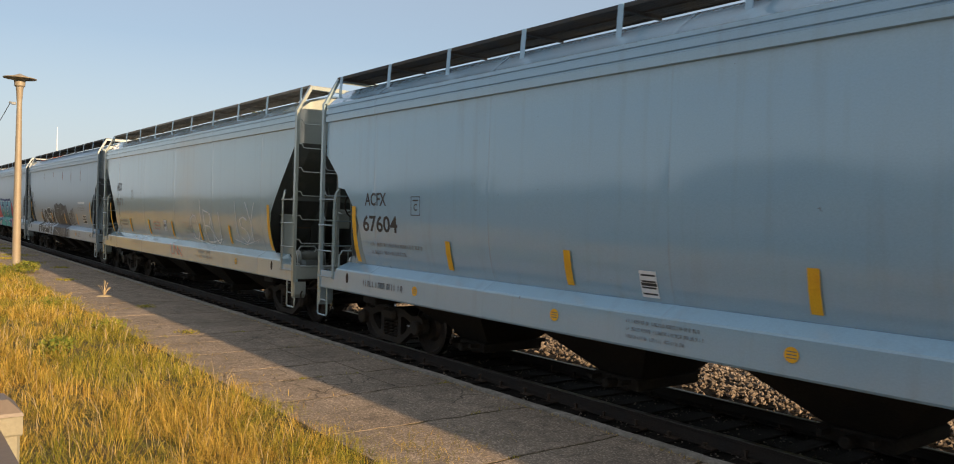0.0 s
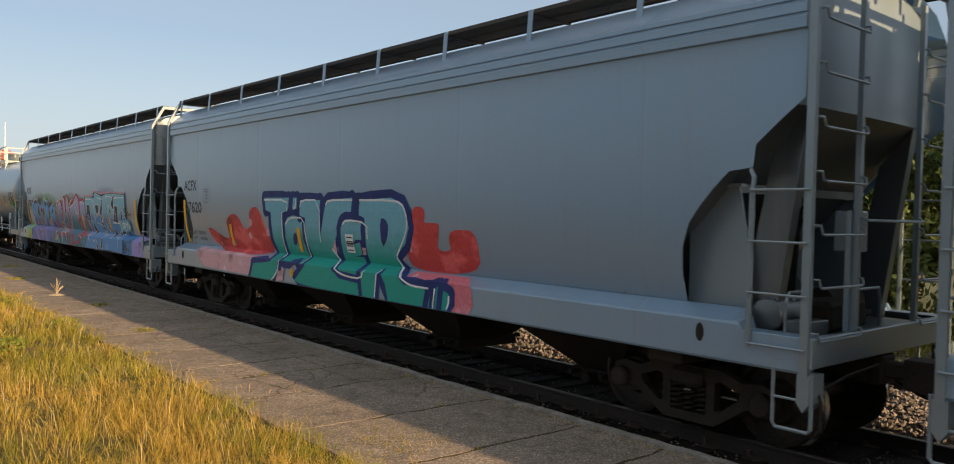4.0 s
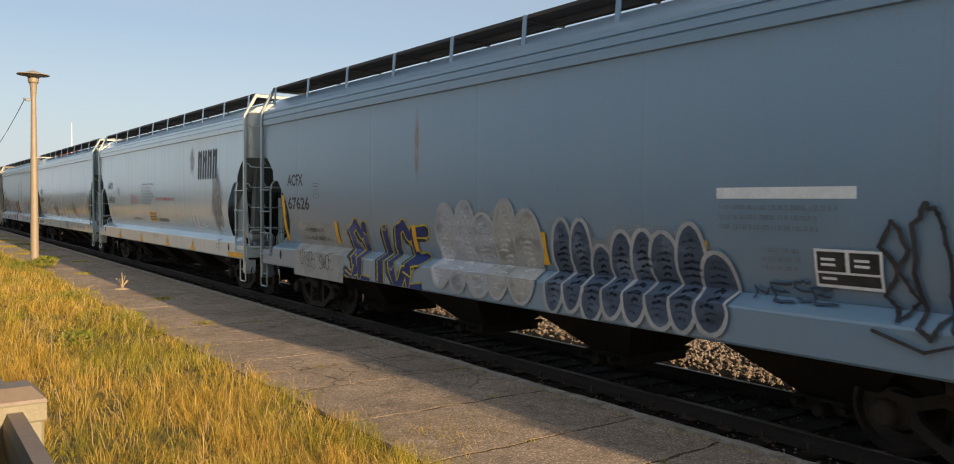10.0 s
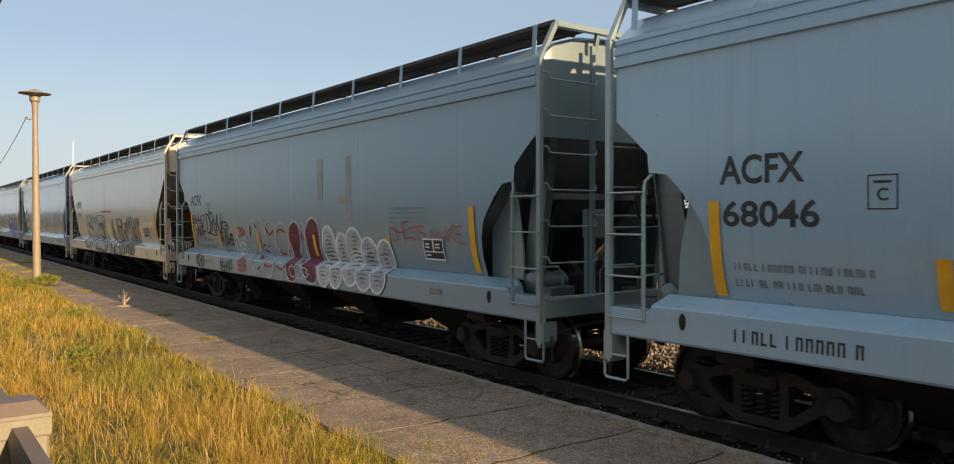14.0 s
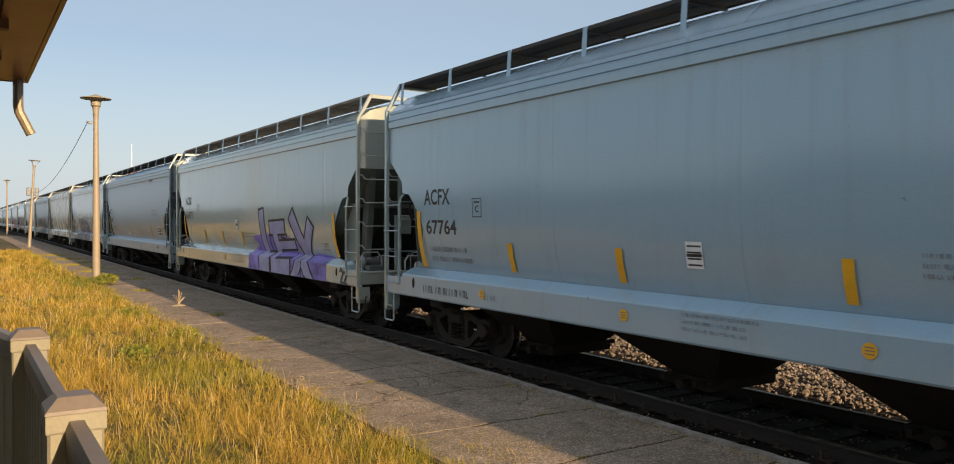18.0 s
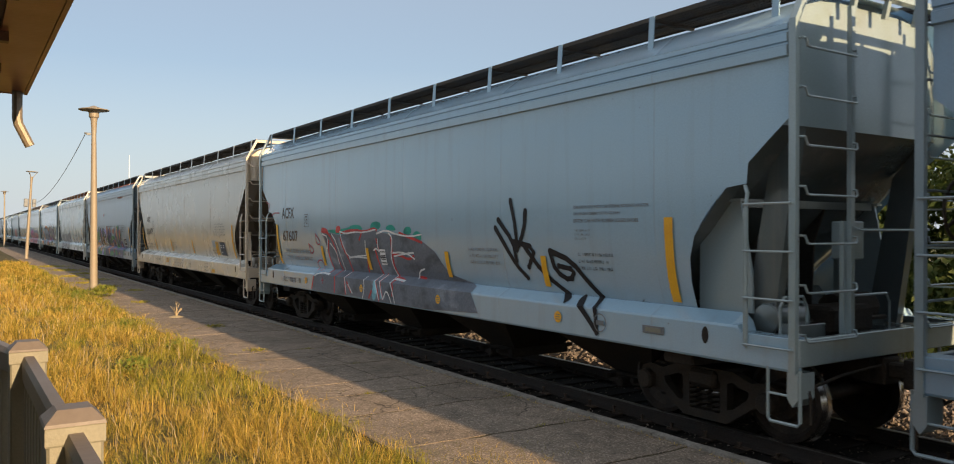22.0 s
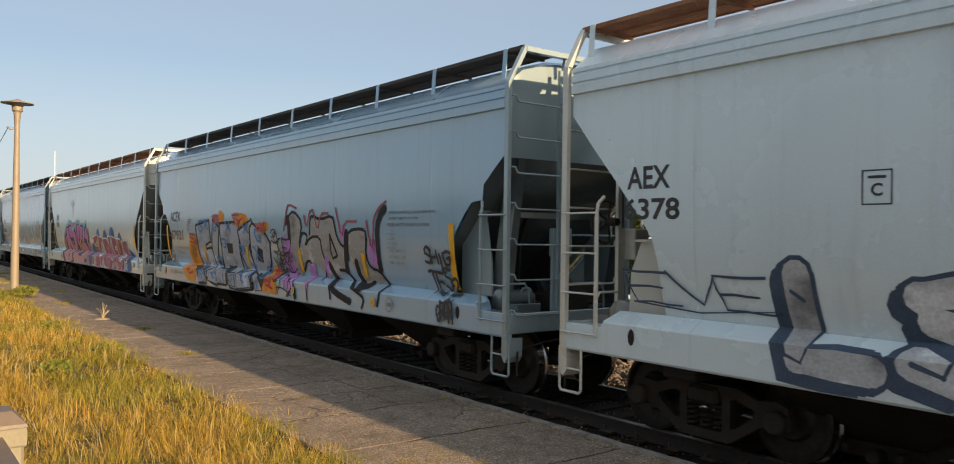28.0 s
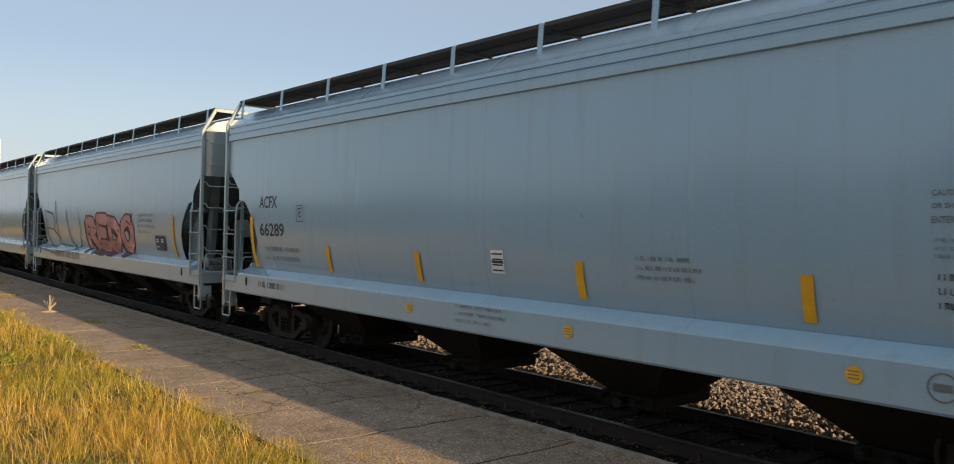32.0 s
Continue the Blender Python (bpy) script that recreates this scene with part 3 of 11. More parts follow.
def side_frame(parent, s, cap):
    """Cast side frame: top chord, inclined tension member, two windows, bearing jaws."""
    bm = bmesh.new()
    outer = [(-1.12, 0.02), (-1.1, 0.15), (-0.95, 0.20), (-0.72, 0.17), (-0.45, 0.26), (0.45, 0.26), (0.72, 0.17), (0.95, 0.20), (1.1, 0.15), (1.12, 0.02), (1.0, -0.05), (0.75, -0.10), (0.42, -0.30), (0.3, -0.34), (-0.3, -0.34), (-0.42, -0.30), (-0.75, -0.10), (-1.0, -0.05)]
    wins = [[(-0.70, 0.06), (-0.44, 0.14), (-0.36, 0.12), (-0.36, -0.18), (-0.44, -0.17), (-0.66, -0.02)], [(0.36, -0.18), (0.36, 0.12), (0.44, 0.14), (0.70, 0.06), (0.66, -0.02), (0.44, -0.17)], [(-0.25, -0.22), (-0.25, 0.12), (0.25, 0.12), (0.25, -0.22)]]
    # chord pieces between the windows
    x0, x1 = s * 0.93, s * 1.05
    def strip(poly):
        prism(bm, poly, x0, x1)
    strip([(-1.12, 0.02), (-1.1, 0.15), (-0.95, 0.20), (-0.72, 0.17), (-0.70, 0.06), (-0.66, -0.02), (-0.75, -0.10), (-1.0, -0.05)])
    strip([(1.12, 0.02), (1.0, -0.05), (0.75, -0.10), (0.66, -0.02), (0.70, 0.06), (0.72, 0.17), (0.95, 0.20), (1.1, 0.15)])
    strip([(-0.72, 0.17), (-0.45, 0.26), (-0.36, 0.26), (-0.36, 0.12), (-0.44, 0.14), (-0.70, 0.06)])
    strip([(0.72, 0.17), (0.70, 0.06), (0.44, 0.14), (0.36, 0.12), (0.36, 0.26), (0.45, 0.26)])
    strip([(-0.36, 0.26), (0.36, 0.26), (0.36, 0.12), (-0.36, 0.12)])
    strip([(-0.75, -0.10), (-0.66, -0.02), (-0.44, -0.17), (-0.36, -0.18), (-0.36, -0.33), (-0.42, -0.30)])
    strip([(0.75, -0.10), (0.42, -0.30), (0.36, -0.33), (0.36, -0.18), (0.44, -0.17), (0.66, -0.02)])
    strip([(-0.36, -0.24), (0.36, -0.24), (0.36, -0.34), (-0.36, -0.34)])
    for y in (-0.305, 0.305):
        strip([(y - 0.055, -0.25), (y + 0.055, -0.25), (y + 0.055, 0.13), (y - 0.055, 0.13)])
    for y in (-0.98, 0.98):
        box(bm, s * 0.90, y - 0.14, -0.10, s * 1.07, y + 0.14, 0.10, 0.03)
    bmesh.ops.translate(bm, verts=bm.verts, vec=(0, 0, 0.46))
    sc = 0.889 / 0.98
    bmesh.ops.scale(bm, verts=bm.verts, vec=(1, sc, 1))
    fr = part("side_frame", bm, TRUCK, parent)
    for y in (-0.889, 0.889):
        bm = bmesh.new()
        lathe(bm, [(s * 1.06, 0.125), (s * 1.13, 0.12), (s * 1.15, 0.10), (s * 1.155, 0.05)], "x", (0, y, 0.46), 16)
        part("bearing_cap", bm, cap, fr, smooth=True)
    for y in (-0.17, 0.0, 0.17):
        bm = bmesh.new()
        tube(bm, [(s * 0.99 + 0.065 * math.cos(a), y + 0.065 * math.sin(a), 0.23 + 0.29 * a / (2 * PI * 5)) for a in [2 * PI * 5 * i / 50 for i in range(0, 51, 2)]], 0.016, 4)
        part("spring", bm, TRUCK, fr)
    return fr


def truck(parent, y, cap=None):
    bm = bmesh.new()
    box(bm, -1.12, -0.2, 0.50, 1.12, 0.2, 0.70, 0.04)
    box(bm, -0.4, -0.3, 0.55, 0.4, 0.3, 0.78, 0.03)
    for yy in (-0.5, 0.5):
        bar(bm, (-0.8, yy, 0.38), (0.8, yy, 0.38), 0.07, 0.12)
    for s in (-0.5, 0.5):
        bar(bm, (s, -0.5, 0.38), (s, 0.5, 0.36), 0.05, 0.05)
    t = part("truck_bolster", bm, TRUCK, parent, "grimy cast steel truck bolster")
    t.matrix_basis = pose(0, y, 0)
    for s in (-1, 1):
        fr = side_frame(t, s, cap or TRUCK)
    for yy in (-0.889, 0.889):
        w = wheelset(t, yy)
        w.matrix_basis = pose(0, yy, 0.46)
    return t


def coupler(parent, y, d):
    bm = bmesh.new()
    box(bm, -0.16, y, 0.68, 0.16, y - d * 0.35, 0.98, 0.02)
    box(bm, -0.08, y - d * 0.3, 0.76, 0.08, y + d * 0.28, 0.92, 0.02)
    prism_pts = [(y + d * 0.2, 0.68), (y + d * 0.47, 0.68), (y + d * 0.47, 0.98), (y + d * 0.2, 0.98)]
    prism(bm, prism_pts, -0.16, 0.13)
    tube(bm, [(0.3, y - d * 0.1, 0.72), (0.28, y + d * 0.2, 0.58), (0.2, y + d * 0.42, 0.55)], 0.03, 6)
    tube(bm, [(-0.2, y - d * 0.02, 0.9), (-0.9, y - d * 0.02, 0.86), (-1.45, y - d * 0.02, 0.78)], 0.016, 5)
    tube(bm, [(-1.45, y - d * 0.02, 0.78), (-1.52, y + d * 0.05, 0.72), (-1.52, y + d * 0.05, 0.45)], 0.016, 5)
    return part("coupler", bm, TRUCK, parent, "dark cast steel coupler with air hose")


def grab_rung(parent, p, q, drop=0.0, stand=0.07, out=(0, -1, 0), mat=None):
    """A round grab iron between two stiles, with bent feet."""
    p, q, o = Vector(p), Vector(q), Vector(out) * stand
    dz = Vector((0, 0, -drop))
    d = (q - p).normalized()
    pts = [p, p + o * 0.9 + d * 0.01, p + o + d * 0.05, p + o + d * 0.09 + dz * 0.9, p + o + d * 0.13 + dz, q + o - d * 0.02 + dz, q + o + dz * 0.8, q + o * 0.9 + dz * 0.2, q + dz * 0.1] if drop else [p, p + o, p + o + d * 0.03, q + o - d * 0.03, q + o, q]
    bm = bmesh.new()
    tube(bm, pts, 0.013, 6)
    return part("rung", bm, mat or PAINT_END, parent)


def hopper(kind, rusty_walk=0):
    """One covered hopper with its parts, built round the middle of the car at rail height."""
    car = thing("hopper_car", pose(0, 0, 0), "grey covered hopper car on the track", "rail car", "cars of the freight train")
    # shell: side sheets, roof, end sheets and slope sheets
    bm = bmesh.new()
    for sx in (-1, 1):
        side_sheet(bm, kind, sx)
    roofpts = SIDE[21:]
    arc = [(-x, z) for x, z in roofpts] + [(x, z) for x, z in roofpts[::-1][1:]]
    solid(bm, [[(x, y, z) for x, z in arc] for y in (-HALF + 0.13, 0, HALF - 0.13)], False)
    part_body = part("body", bm, PAINT, car, smooth=True)
    zc = cut_line(kind)[0][1]
    for e in (-1, 1):
        bm = bmesh.new()
        # rounded end sheet
        xs = [1.6, 1.56, 1.46, 1.2, 0.6, 0.0]
        yo = [0.52, 0.40, 0.32, 0.27, 0.25, 0.25]
        outline = [(-x, e * (HALF - y)) for x, y in zip(xs, yo)] + [(x, e * (HALF - y)) for x, y in zip(xs[::-1][1:], yo[::-1][1:])]
        def roof_z(x):
            ax = abs(x)
            for (x0, z0), (x1, z1) in zip(roofpts, roofpts[1:]):
                if x1 <= ax <= x0:
                    return z0 + (z1 - z0) * (x0 - ax) / (x0 - x1)
            return 4.34
        zs = 3.38 if kind == "stepped" else 3.74
        solid(bm, [[(x, y, zs) for x, y in outline], [(x, y, 3.9) for x, y in outline], [(x, y, 4.2) for x, y in outline], [(x, y, roof_z(x)) for x, y in outline]], False)
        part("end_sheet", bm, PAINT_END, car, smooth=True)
        bm = bmesh.new()
        d0, d1 = 0.27, 2.7
        lay = [[(x, e * (HALF - d0 - (0.13 if abs(x) > 1.3 else 0)), zs + 0.004), (x * 0.98, e * (HALF - 1.35), zs - 1.08), (x * 0.9, e * (HALF - d1), 1.05)] for x in (-1.56, -1.2, 0, 1.2, 1.56)]
        solid(bm, lay, False)
        # the shade below the end sheet is in this sheet's paint
        part("slope_sheet", bm, PAINT_DIRT_SHADE, car)
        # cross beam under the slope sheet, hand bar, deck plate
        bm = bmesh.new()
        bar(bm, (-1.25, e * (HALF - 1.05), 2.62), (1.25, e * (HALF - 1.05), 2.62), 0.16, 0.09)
        part("cross_beam", bm, PAINT_DIRT_SHADE, car)
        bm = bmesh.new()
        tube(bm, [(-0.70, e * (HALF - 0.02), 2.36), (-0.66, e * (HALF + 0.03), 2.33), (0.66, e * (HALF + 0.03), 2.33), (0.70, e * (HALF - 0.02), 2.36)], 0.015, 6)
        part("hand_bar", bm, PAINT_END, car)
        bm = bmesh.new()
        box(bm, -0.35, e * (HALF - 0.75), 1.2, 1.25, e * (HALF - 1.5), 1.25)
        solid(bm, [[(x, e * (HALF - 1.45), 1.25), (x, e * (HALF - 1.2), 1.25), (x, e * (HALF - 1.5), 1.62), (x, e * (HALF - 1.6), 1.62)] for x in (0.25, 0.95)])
        part("deck_plate", bm, PAINT_DIRT_SHADE, car)
        for sx in (-1, 1):
            bm = bmesh.new()
            zt = 2.64 if kind == "stepped" else 2.26
            prism(bm, [(e * (HALF - 1.5), 1.44), (e * (HALF - 0.78), 1.44), (e * (HALF - 0.80), 1.9), (e * (HALF - 0.95), zt), (e * (HALF - 1.5), zt)], sx * 1.30, sx * 1.27)
            bar(bm, (sx * 1.3, e * (HALF - 0.9), zt + 0.01), (sx * 1.3, e * (HALF - 1.5), zt + 0.01), 0.1, 0.03)
            part("side_web", bm, PAINT_END, car)
        # tapered corner webs that carry a stepped car's end sheet down to the deck
        for sx in (-1, 1) if kind == "stepped" else ():
            bm = bmesh.new()
            prism(bm, [(e * (HALF - 0.30), zs), (e * (HALF - 0.66), zs - 0.42), (e * (HALF - 0.98), 1.21), (e * (HALF - 0.60), 1.21)], sx * 1.20, sx * 1.165)
            bar(bm, (sx * 1.18, e * (HALF - 0.29), zs), (sx * 1.18, e * (HALF - 0.59), 1.21), 0.13, 0.02, (0, 1, 0))
            part("corner_web", bm, PAINT_DIRT_SHADE, car)
        # upright webs between the centre sill and the slope sheet; stepped cars' are blackened for shade
        for sx in (-1, 1):
            bm = bmesh.new()
            prism(bm, [(e * (HALF - 1.25), 1.25), (e * (HALF - 2.5), 1.25), (e * (HALF - 1.45), 2.52), (e * (HALF - 1.12), 2.9), (e * (HALF - 1.02), 2.7), (e * (HALF - 1.2), 2.2)], sx * 0.42, sx * 0.39)
            part("centre_web", bm, WEBSHADE if kind == "stepped" else PAINT_DIRT_SHADE, car)
        # end platform, end sill and draft pocket
        bm = bmesh.new()
        box(bm, -1.62, e * HALF, 1.0, 1.62, e * (HALF - 0.09), 1.27, 0.01)
        part("end_sill", bm, PAINT_END, car)
        bm = bmesh.new()
        box(bm, -1.6, e * (HALF - 0.09), 1.17, 1.6, e * (HALF - 0.75), 1.20)
        # walkway darkened in its paint for the shade of the gap
        part("end_walkway", bm, PAINT_DIRT_SHADE, car, "dusty steel walkway across the car's end, toned dark for shade")
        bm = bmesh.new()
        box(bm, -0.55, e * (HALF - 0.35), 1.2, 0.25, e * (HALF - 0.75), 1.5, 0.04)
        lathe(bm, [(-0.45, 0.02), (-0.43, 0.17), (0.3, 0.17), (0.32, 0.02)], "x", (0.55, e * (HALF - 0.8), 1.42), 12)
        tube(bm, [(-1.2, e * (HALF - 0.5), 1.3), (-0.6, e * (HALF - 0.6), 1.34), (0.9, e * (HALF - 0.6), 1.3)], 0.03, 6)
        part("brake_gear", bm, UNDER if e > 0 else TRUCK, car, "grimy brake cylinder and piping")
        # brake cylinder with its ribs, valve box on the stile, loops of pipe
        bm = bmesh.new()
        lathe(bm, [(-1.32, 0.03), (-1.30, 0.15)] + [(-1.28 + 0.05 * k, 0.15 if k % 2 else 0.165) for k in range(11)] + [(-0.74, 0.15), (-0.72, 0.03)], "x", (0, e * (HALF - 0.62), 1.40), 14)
        part("brake_cylinder", bm, PAINT_DIRT_SHADE, car, "dusty ribbed brake cylinder on the end deck, toned dark for shade", True)
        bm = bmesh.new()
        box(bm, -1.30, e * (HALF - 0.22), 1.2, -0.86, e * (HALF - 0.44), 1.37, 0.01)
        part("tool_box", bm, PAINT_DIRT_SHADE, car)
        bm = bmesh.new()
        box(bm, -0.66, e * (HALF - 0.08), 2.02, -0.40, e * (HALF - 0.30), 2.42, 0.015)
        bar(bm, (-0.72, e * (HALF - 0.10), 1.2), (-0.72, e * (HALF - 0.10), 2.42), 0.12, 0.05, (0, 1, 0))
        part("brake_box", bm, PAINT_END, car, "square hand brake housing")
        for x0, x1, d, h in ((-1.42, -0.95, 0.36, 0.44), (-1.0, -0.72, 0.52, 0.36), (-0.3, 0.5, 0.3, 0.42)):
            bm = bmesh.new()
            y = e * (HALF - d)
            tube(bm, [(x0, y, 1.2), (x0, y, 1.2 + h * 0.8), (x0 + 0.06, y, 1.2 + h), (x1 - 0.1, y, 1.2 + h), (x1, y + 0.02, 1.2 + h * 0.75), (x1 + 0.02, y + 0.03, 1.2)], 0.016, 6)
            part("pipe_loop", bm, PAINT_END, car)
        coupler(car, e * HALF, e)
        for sx in (-1, 1):
            yo2 = e * (HALF - 0.05)
            # corner post, bent in at the top to the running board
            bm = bmesh.new()
            wide = 0.075 if kind == "stepped" else 0.085
            bar(bm, (sx * 1.645, yo2, 0.93), (sx * 1.645, yo2, 4.36), 0.06, wide, (0, 1, 0))
            bar(bm, (sx * 1.645, yo2, 4.34), (sx * 1.36, yo2, 4.86), 0.06, wide, (0, 1, 0))
            prism(bm, [(yo2 - 0.06, 0.95), (yo2 + 0.06, 0.95), (yo2 + 0.06, 0.70), (yo2, 0.62), (yo2 - 0.06, 0.70)], sx * 1.66, sx * 1.40)
            post = part("corner_post", bm, PAINT_END, car)
            bm = bmesh.new()
            bar(bm, (sx * 0.70, yo2, 1.1), (sx * 0.70, yo2, 4.62), 0.065, 0.05, (0, 1, 0))
            part("ladder_stile", bm, PAINT_END, car)
            for k in range(7):
                z = 1.25 + 0.475 * k
                grab_rung(post, (sx * 1.62, yo2, z + 0.07), (sx * 0.70, yo2, z + 0.07), 0.08, 0.07, (0, e, 0))
            # side ladder
            bm = bmesh.new()
            ys = e * (HALF - 0.59)
            tube(bm, [(sx * 1.60, ys + e * -0.06, 2.78), (sx * 1.64, ys, 2.7), (sx * 1.665, ys, 2.58), (sx * 1.665, ys, 1.22), (sx * 1.66, ys, 1.14)], 0.022, 6)
            bar(bm, (sx * 1.665, ys, 2.55), (sx * 1.665, ys, 1.2), 0.05, 0.02, (1, 0, 0))
            part("side_stile", bm, PAINT_END, car)
            for k in range(4):
                z = 1.17 + 0.472 * k
                grab_rung(post, (sx * 1.67, ys, z), (sx * 1.67, yo2, z), 0.0, 0.03, (sx, 0, 0))
            # sill step
            bm = bmesh.new()
            tube(bm, [(sx * 1.64, e * (HALF - 0.34), 0.98), (sx * 1.64, e * (HALF - 0.34), 0.48), (sx * 1.64, e * (HALF - 0.31), 0.445), (sx * 1.64, e * (HALF - 0.01), 0.445), (sx * 1.64, e * (HALF + 0.02), 0.48), (sx * 1.64, e * (HALF + 0.02), 0.98)], 0.018, 6)
            tube(bm, [(sx * 1.64, e * (HALF - 0.34), 0.72), (sx * 1.64, e * (HALF + 0.02), 0.72)], 0.014, 6)
            part("sill_step", bm, PAINT_END, car)
        if e > 0:
            bm = bmesh.new()
            tube(bm, [(-0.86 + 0.27 * math.cos(a), e * (HALF + 0.02), 2.5 + 0.27 * math.sin(a)) for a in [2 * PI * k / 20 for k in range(21)]], 0.018, 6)
            for k in range(5):
                a = 2 * PI * k / 5
                bar(bm, (-0.86, e * (HALF - 0.02), 2.5), (-0.86 + 0.26 * math.cos(a), e * (HALF + 0.02), 2.5 + 0.26 * math.sin(a)), 0.03, 0.012, (0, 1, 0))
            lathe(bm, [(HALF - 0.18, 0.05), (HALF + 0.0, 0.05)], "y", (-0.86, 0, 2.5), 10)
            part("brake_wheel", bm, TRUCK, car, "dark spoked hand brake wheel", True)
        # cross frame at the running board's end
        bm = bmesh.new()
        bar(bm, (-1.37, e * (HALF - 0.05), 4.83), (1.37, e * (HALF - 0.05), 4.83), 0.10, 0.07)
        for x in (-0.6, 0, 0.6):
            bar(bm, (x, e * (HALF - 0.1), 4.6), (x, e * (HALF - 0.05), 4.83), 0.06, 0.05)
        part("top_frame", bm, PAINT_END, car)
        truck(car, e * (HALF - 1.65))
    # side sills
    for sx in (-1, 1):
        bm = bmesh.new()
        prof = [(1.40, 1.455), (1.45, 1.46), (1.645, 1.345), (1.652, 1.32), (1.652, 0.975), (1.635, 0.95), (1.56, 0.95), (1.56, 1.0), (1.60, 1.02), (1.60, 1.30)]
        endp = [(1.40, 1.275), (1.45, 1.28), (1.645, 1.277), (1.652, 1.27), (1.652, 0.975), (1.635, 0.95), (1.56, 0.95), (1.56, 1.0), (1.60, 1.02), (1.60, 1.25)]
        secs = [(-HALF + 0.02, endp), (-HALF + 0.66, endp), (-HALF + 0.70, [(x, min(z, 1.38)) for x, z in prof]), (-HALF + 0.78, prof), (0, prof), (HALF - 0.78, prof), (HALF - 0.70, [(x, min(z, 1.38)) for x, z in prof]), (HALF - 0.66, endp), (HALF - 0.02, endp)]
        solid(bm, [[(sx * x, y, z) for x, z in pr] for y, pr in secs])
        sill = part("side_sill", bm, PAINT, car)
        for e in (-1, 1):
            bm = bmesh.new()
            lathe(bm, [(sx * 1.651, 0.0), (sx * 1.651, 0.075), (sx * 1.658, 0.07), (sx * 1.658, 0.0)], "x", n=14, cap=False)
            bmesh.ops.scale(bm, verts=bm.verts, vec=(1, 0.62, 1.25))
            o = part("jacking_hole", bm, UNDER, sill)
            o.matrix_basis = pose(0, e * (HALF - 1.12), 1.2)
    # centre sill and cross bearers
    bm = bmesh.new()
    box(bm, -0.28, -HALF + 0.1, 0.74, 0.28, HALF - 0.1, 1.15)
    for y in (-HALF + 1.65, HALF - 1.65):
        box(bm, -1.5, y - 0.22, 0.80, 1.5, y + 0.22, 1.12, 0.02)
    part("centre_sill", bm, UNDER, car)
    # outlet hoppers with their gates
    for i, y in enumerate((-4.75, -1.58, 1.58, 4.75)):
        bm = bmesh.new()
        solid(bm, [[(-1.42, y - 1.5, 1.44), (1.42, y - 1.5, 1.44), (1.42, y + 1.5, 1.44), (-1.42, y + 1.5, 1.44)], [(-1.3, y - 1.1, 1.0), (1.3, y - 1.1, 1.0), (1.3, y + 1.1, 1.0), (-1.3, y + 1.1, 1.0)], [(-0.5, y - 0.35, 0.33), (0.5, y - 0.35, 0.33), (0.5, y + 0.35, 0.33), (-0.5, y + 0.35, 0.33)]])
        h = part("outlet_hopper", bm, UNDER, car)
        bm = bmesh.new()
        box(bm, -0.62, y - 0.40, 0.19, 0.62, y + 0.40, 0.34, 0.02)
        lathe(bm, [(-0.8, 0.05), (-0.78, 0.07), (0.78, 0.07), (0.8, 0.05)], "x", (0, y, 0.25), 10)
        for yy in (y - 0.26, y + 0.26):
            bar(bm, (-0.8, yy, 0.30), (0.8, yy, 0.30), 0.06, 0.06)
        part("outlet_gate", bm, UNDER, h)
    # running boards
    for sx in (-1, 1):
        bm = bmesh.new()
        x0, x1 = sx * 1.39, sx * 0.70
        for x in (x0, x1, (x0 + x1) / 2):
            bar(bm, (x, -HALF + 0.05, 4.86), (x, HALF - 0.05, 4.86), 0.012, 0.05)
        k = 0
        y = -HALF + 0.07
        while y < HALF - 0.05:
            bar(bm, (x0, y, 4.868), (x1, y, 4.868), 0.008, 0.03)
            y += 0.045
        for k in range(9):
            xx = x0 + (x1 - x0) * (k + 0.5) / 9
            bar(bm, (xx, -HALF + 0.05, 4.868), (xx, HALF - 0.05, 4.868), 0.006, 0.02)
        for k in range(10):
            y = -HALF + 0.42 + 1.73 * k
            bar(bm, (sx * 1.40, y, 4.83), (sx * 0.69, y, 4.83), 0.05, 0.035)
        part("running_board", bm, (GRATE, RUSTGRATE, GREYGRATE)[rusty_walk], car, ("dark steel grating", "rust-brown steel grating", "grey-tan steel grating")[rusty_walk])
        for k in range(10):
            y = -HALF + 0.42 + 1.73 * k
            bm = bmesh.new()
            bar(bm, (sx * 1.43, y, 4.47), (sx * 1.40, y, 4.885), 0.085, 0.012, (1, 0, 0))
            part("board_bracket", bm, PAINT, car)
    bm = bmesh.new()
    box(bm, -0.42, -HALF + 0.8, 4.74, 0.42, HALF - 0.8, 4.83, 0.03)
    for k in range(16):
        box(bm, -0.46, -HALF + 0.95 + 0.95 * k, 4.75, 0.46, -HALF + 1.05 + 0.95 * k, 4.85)
    part("trough_hatch", bm, PAINT, car)
    return car


def paint_car(car, colour, rough):
    for o in (car, *car.children_recursive):
        o.color = (*colour, rough)


# ---------------------------------------------------------------- tank car
TZ, TR = 2.80, 1.55


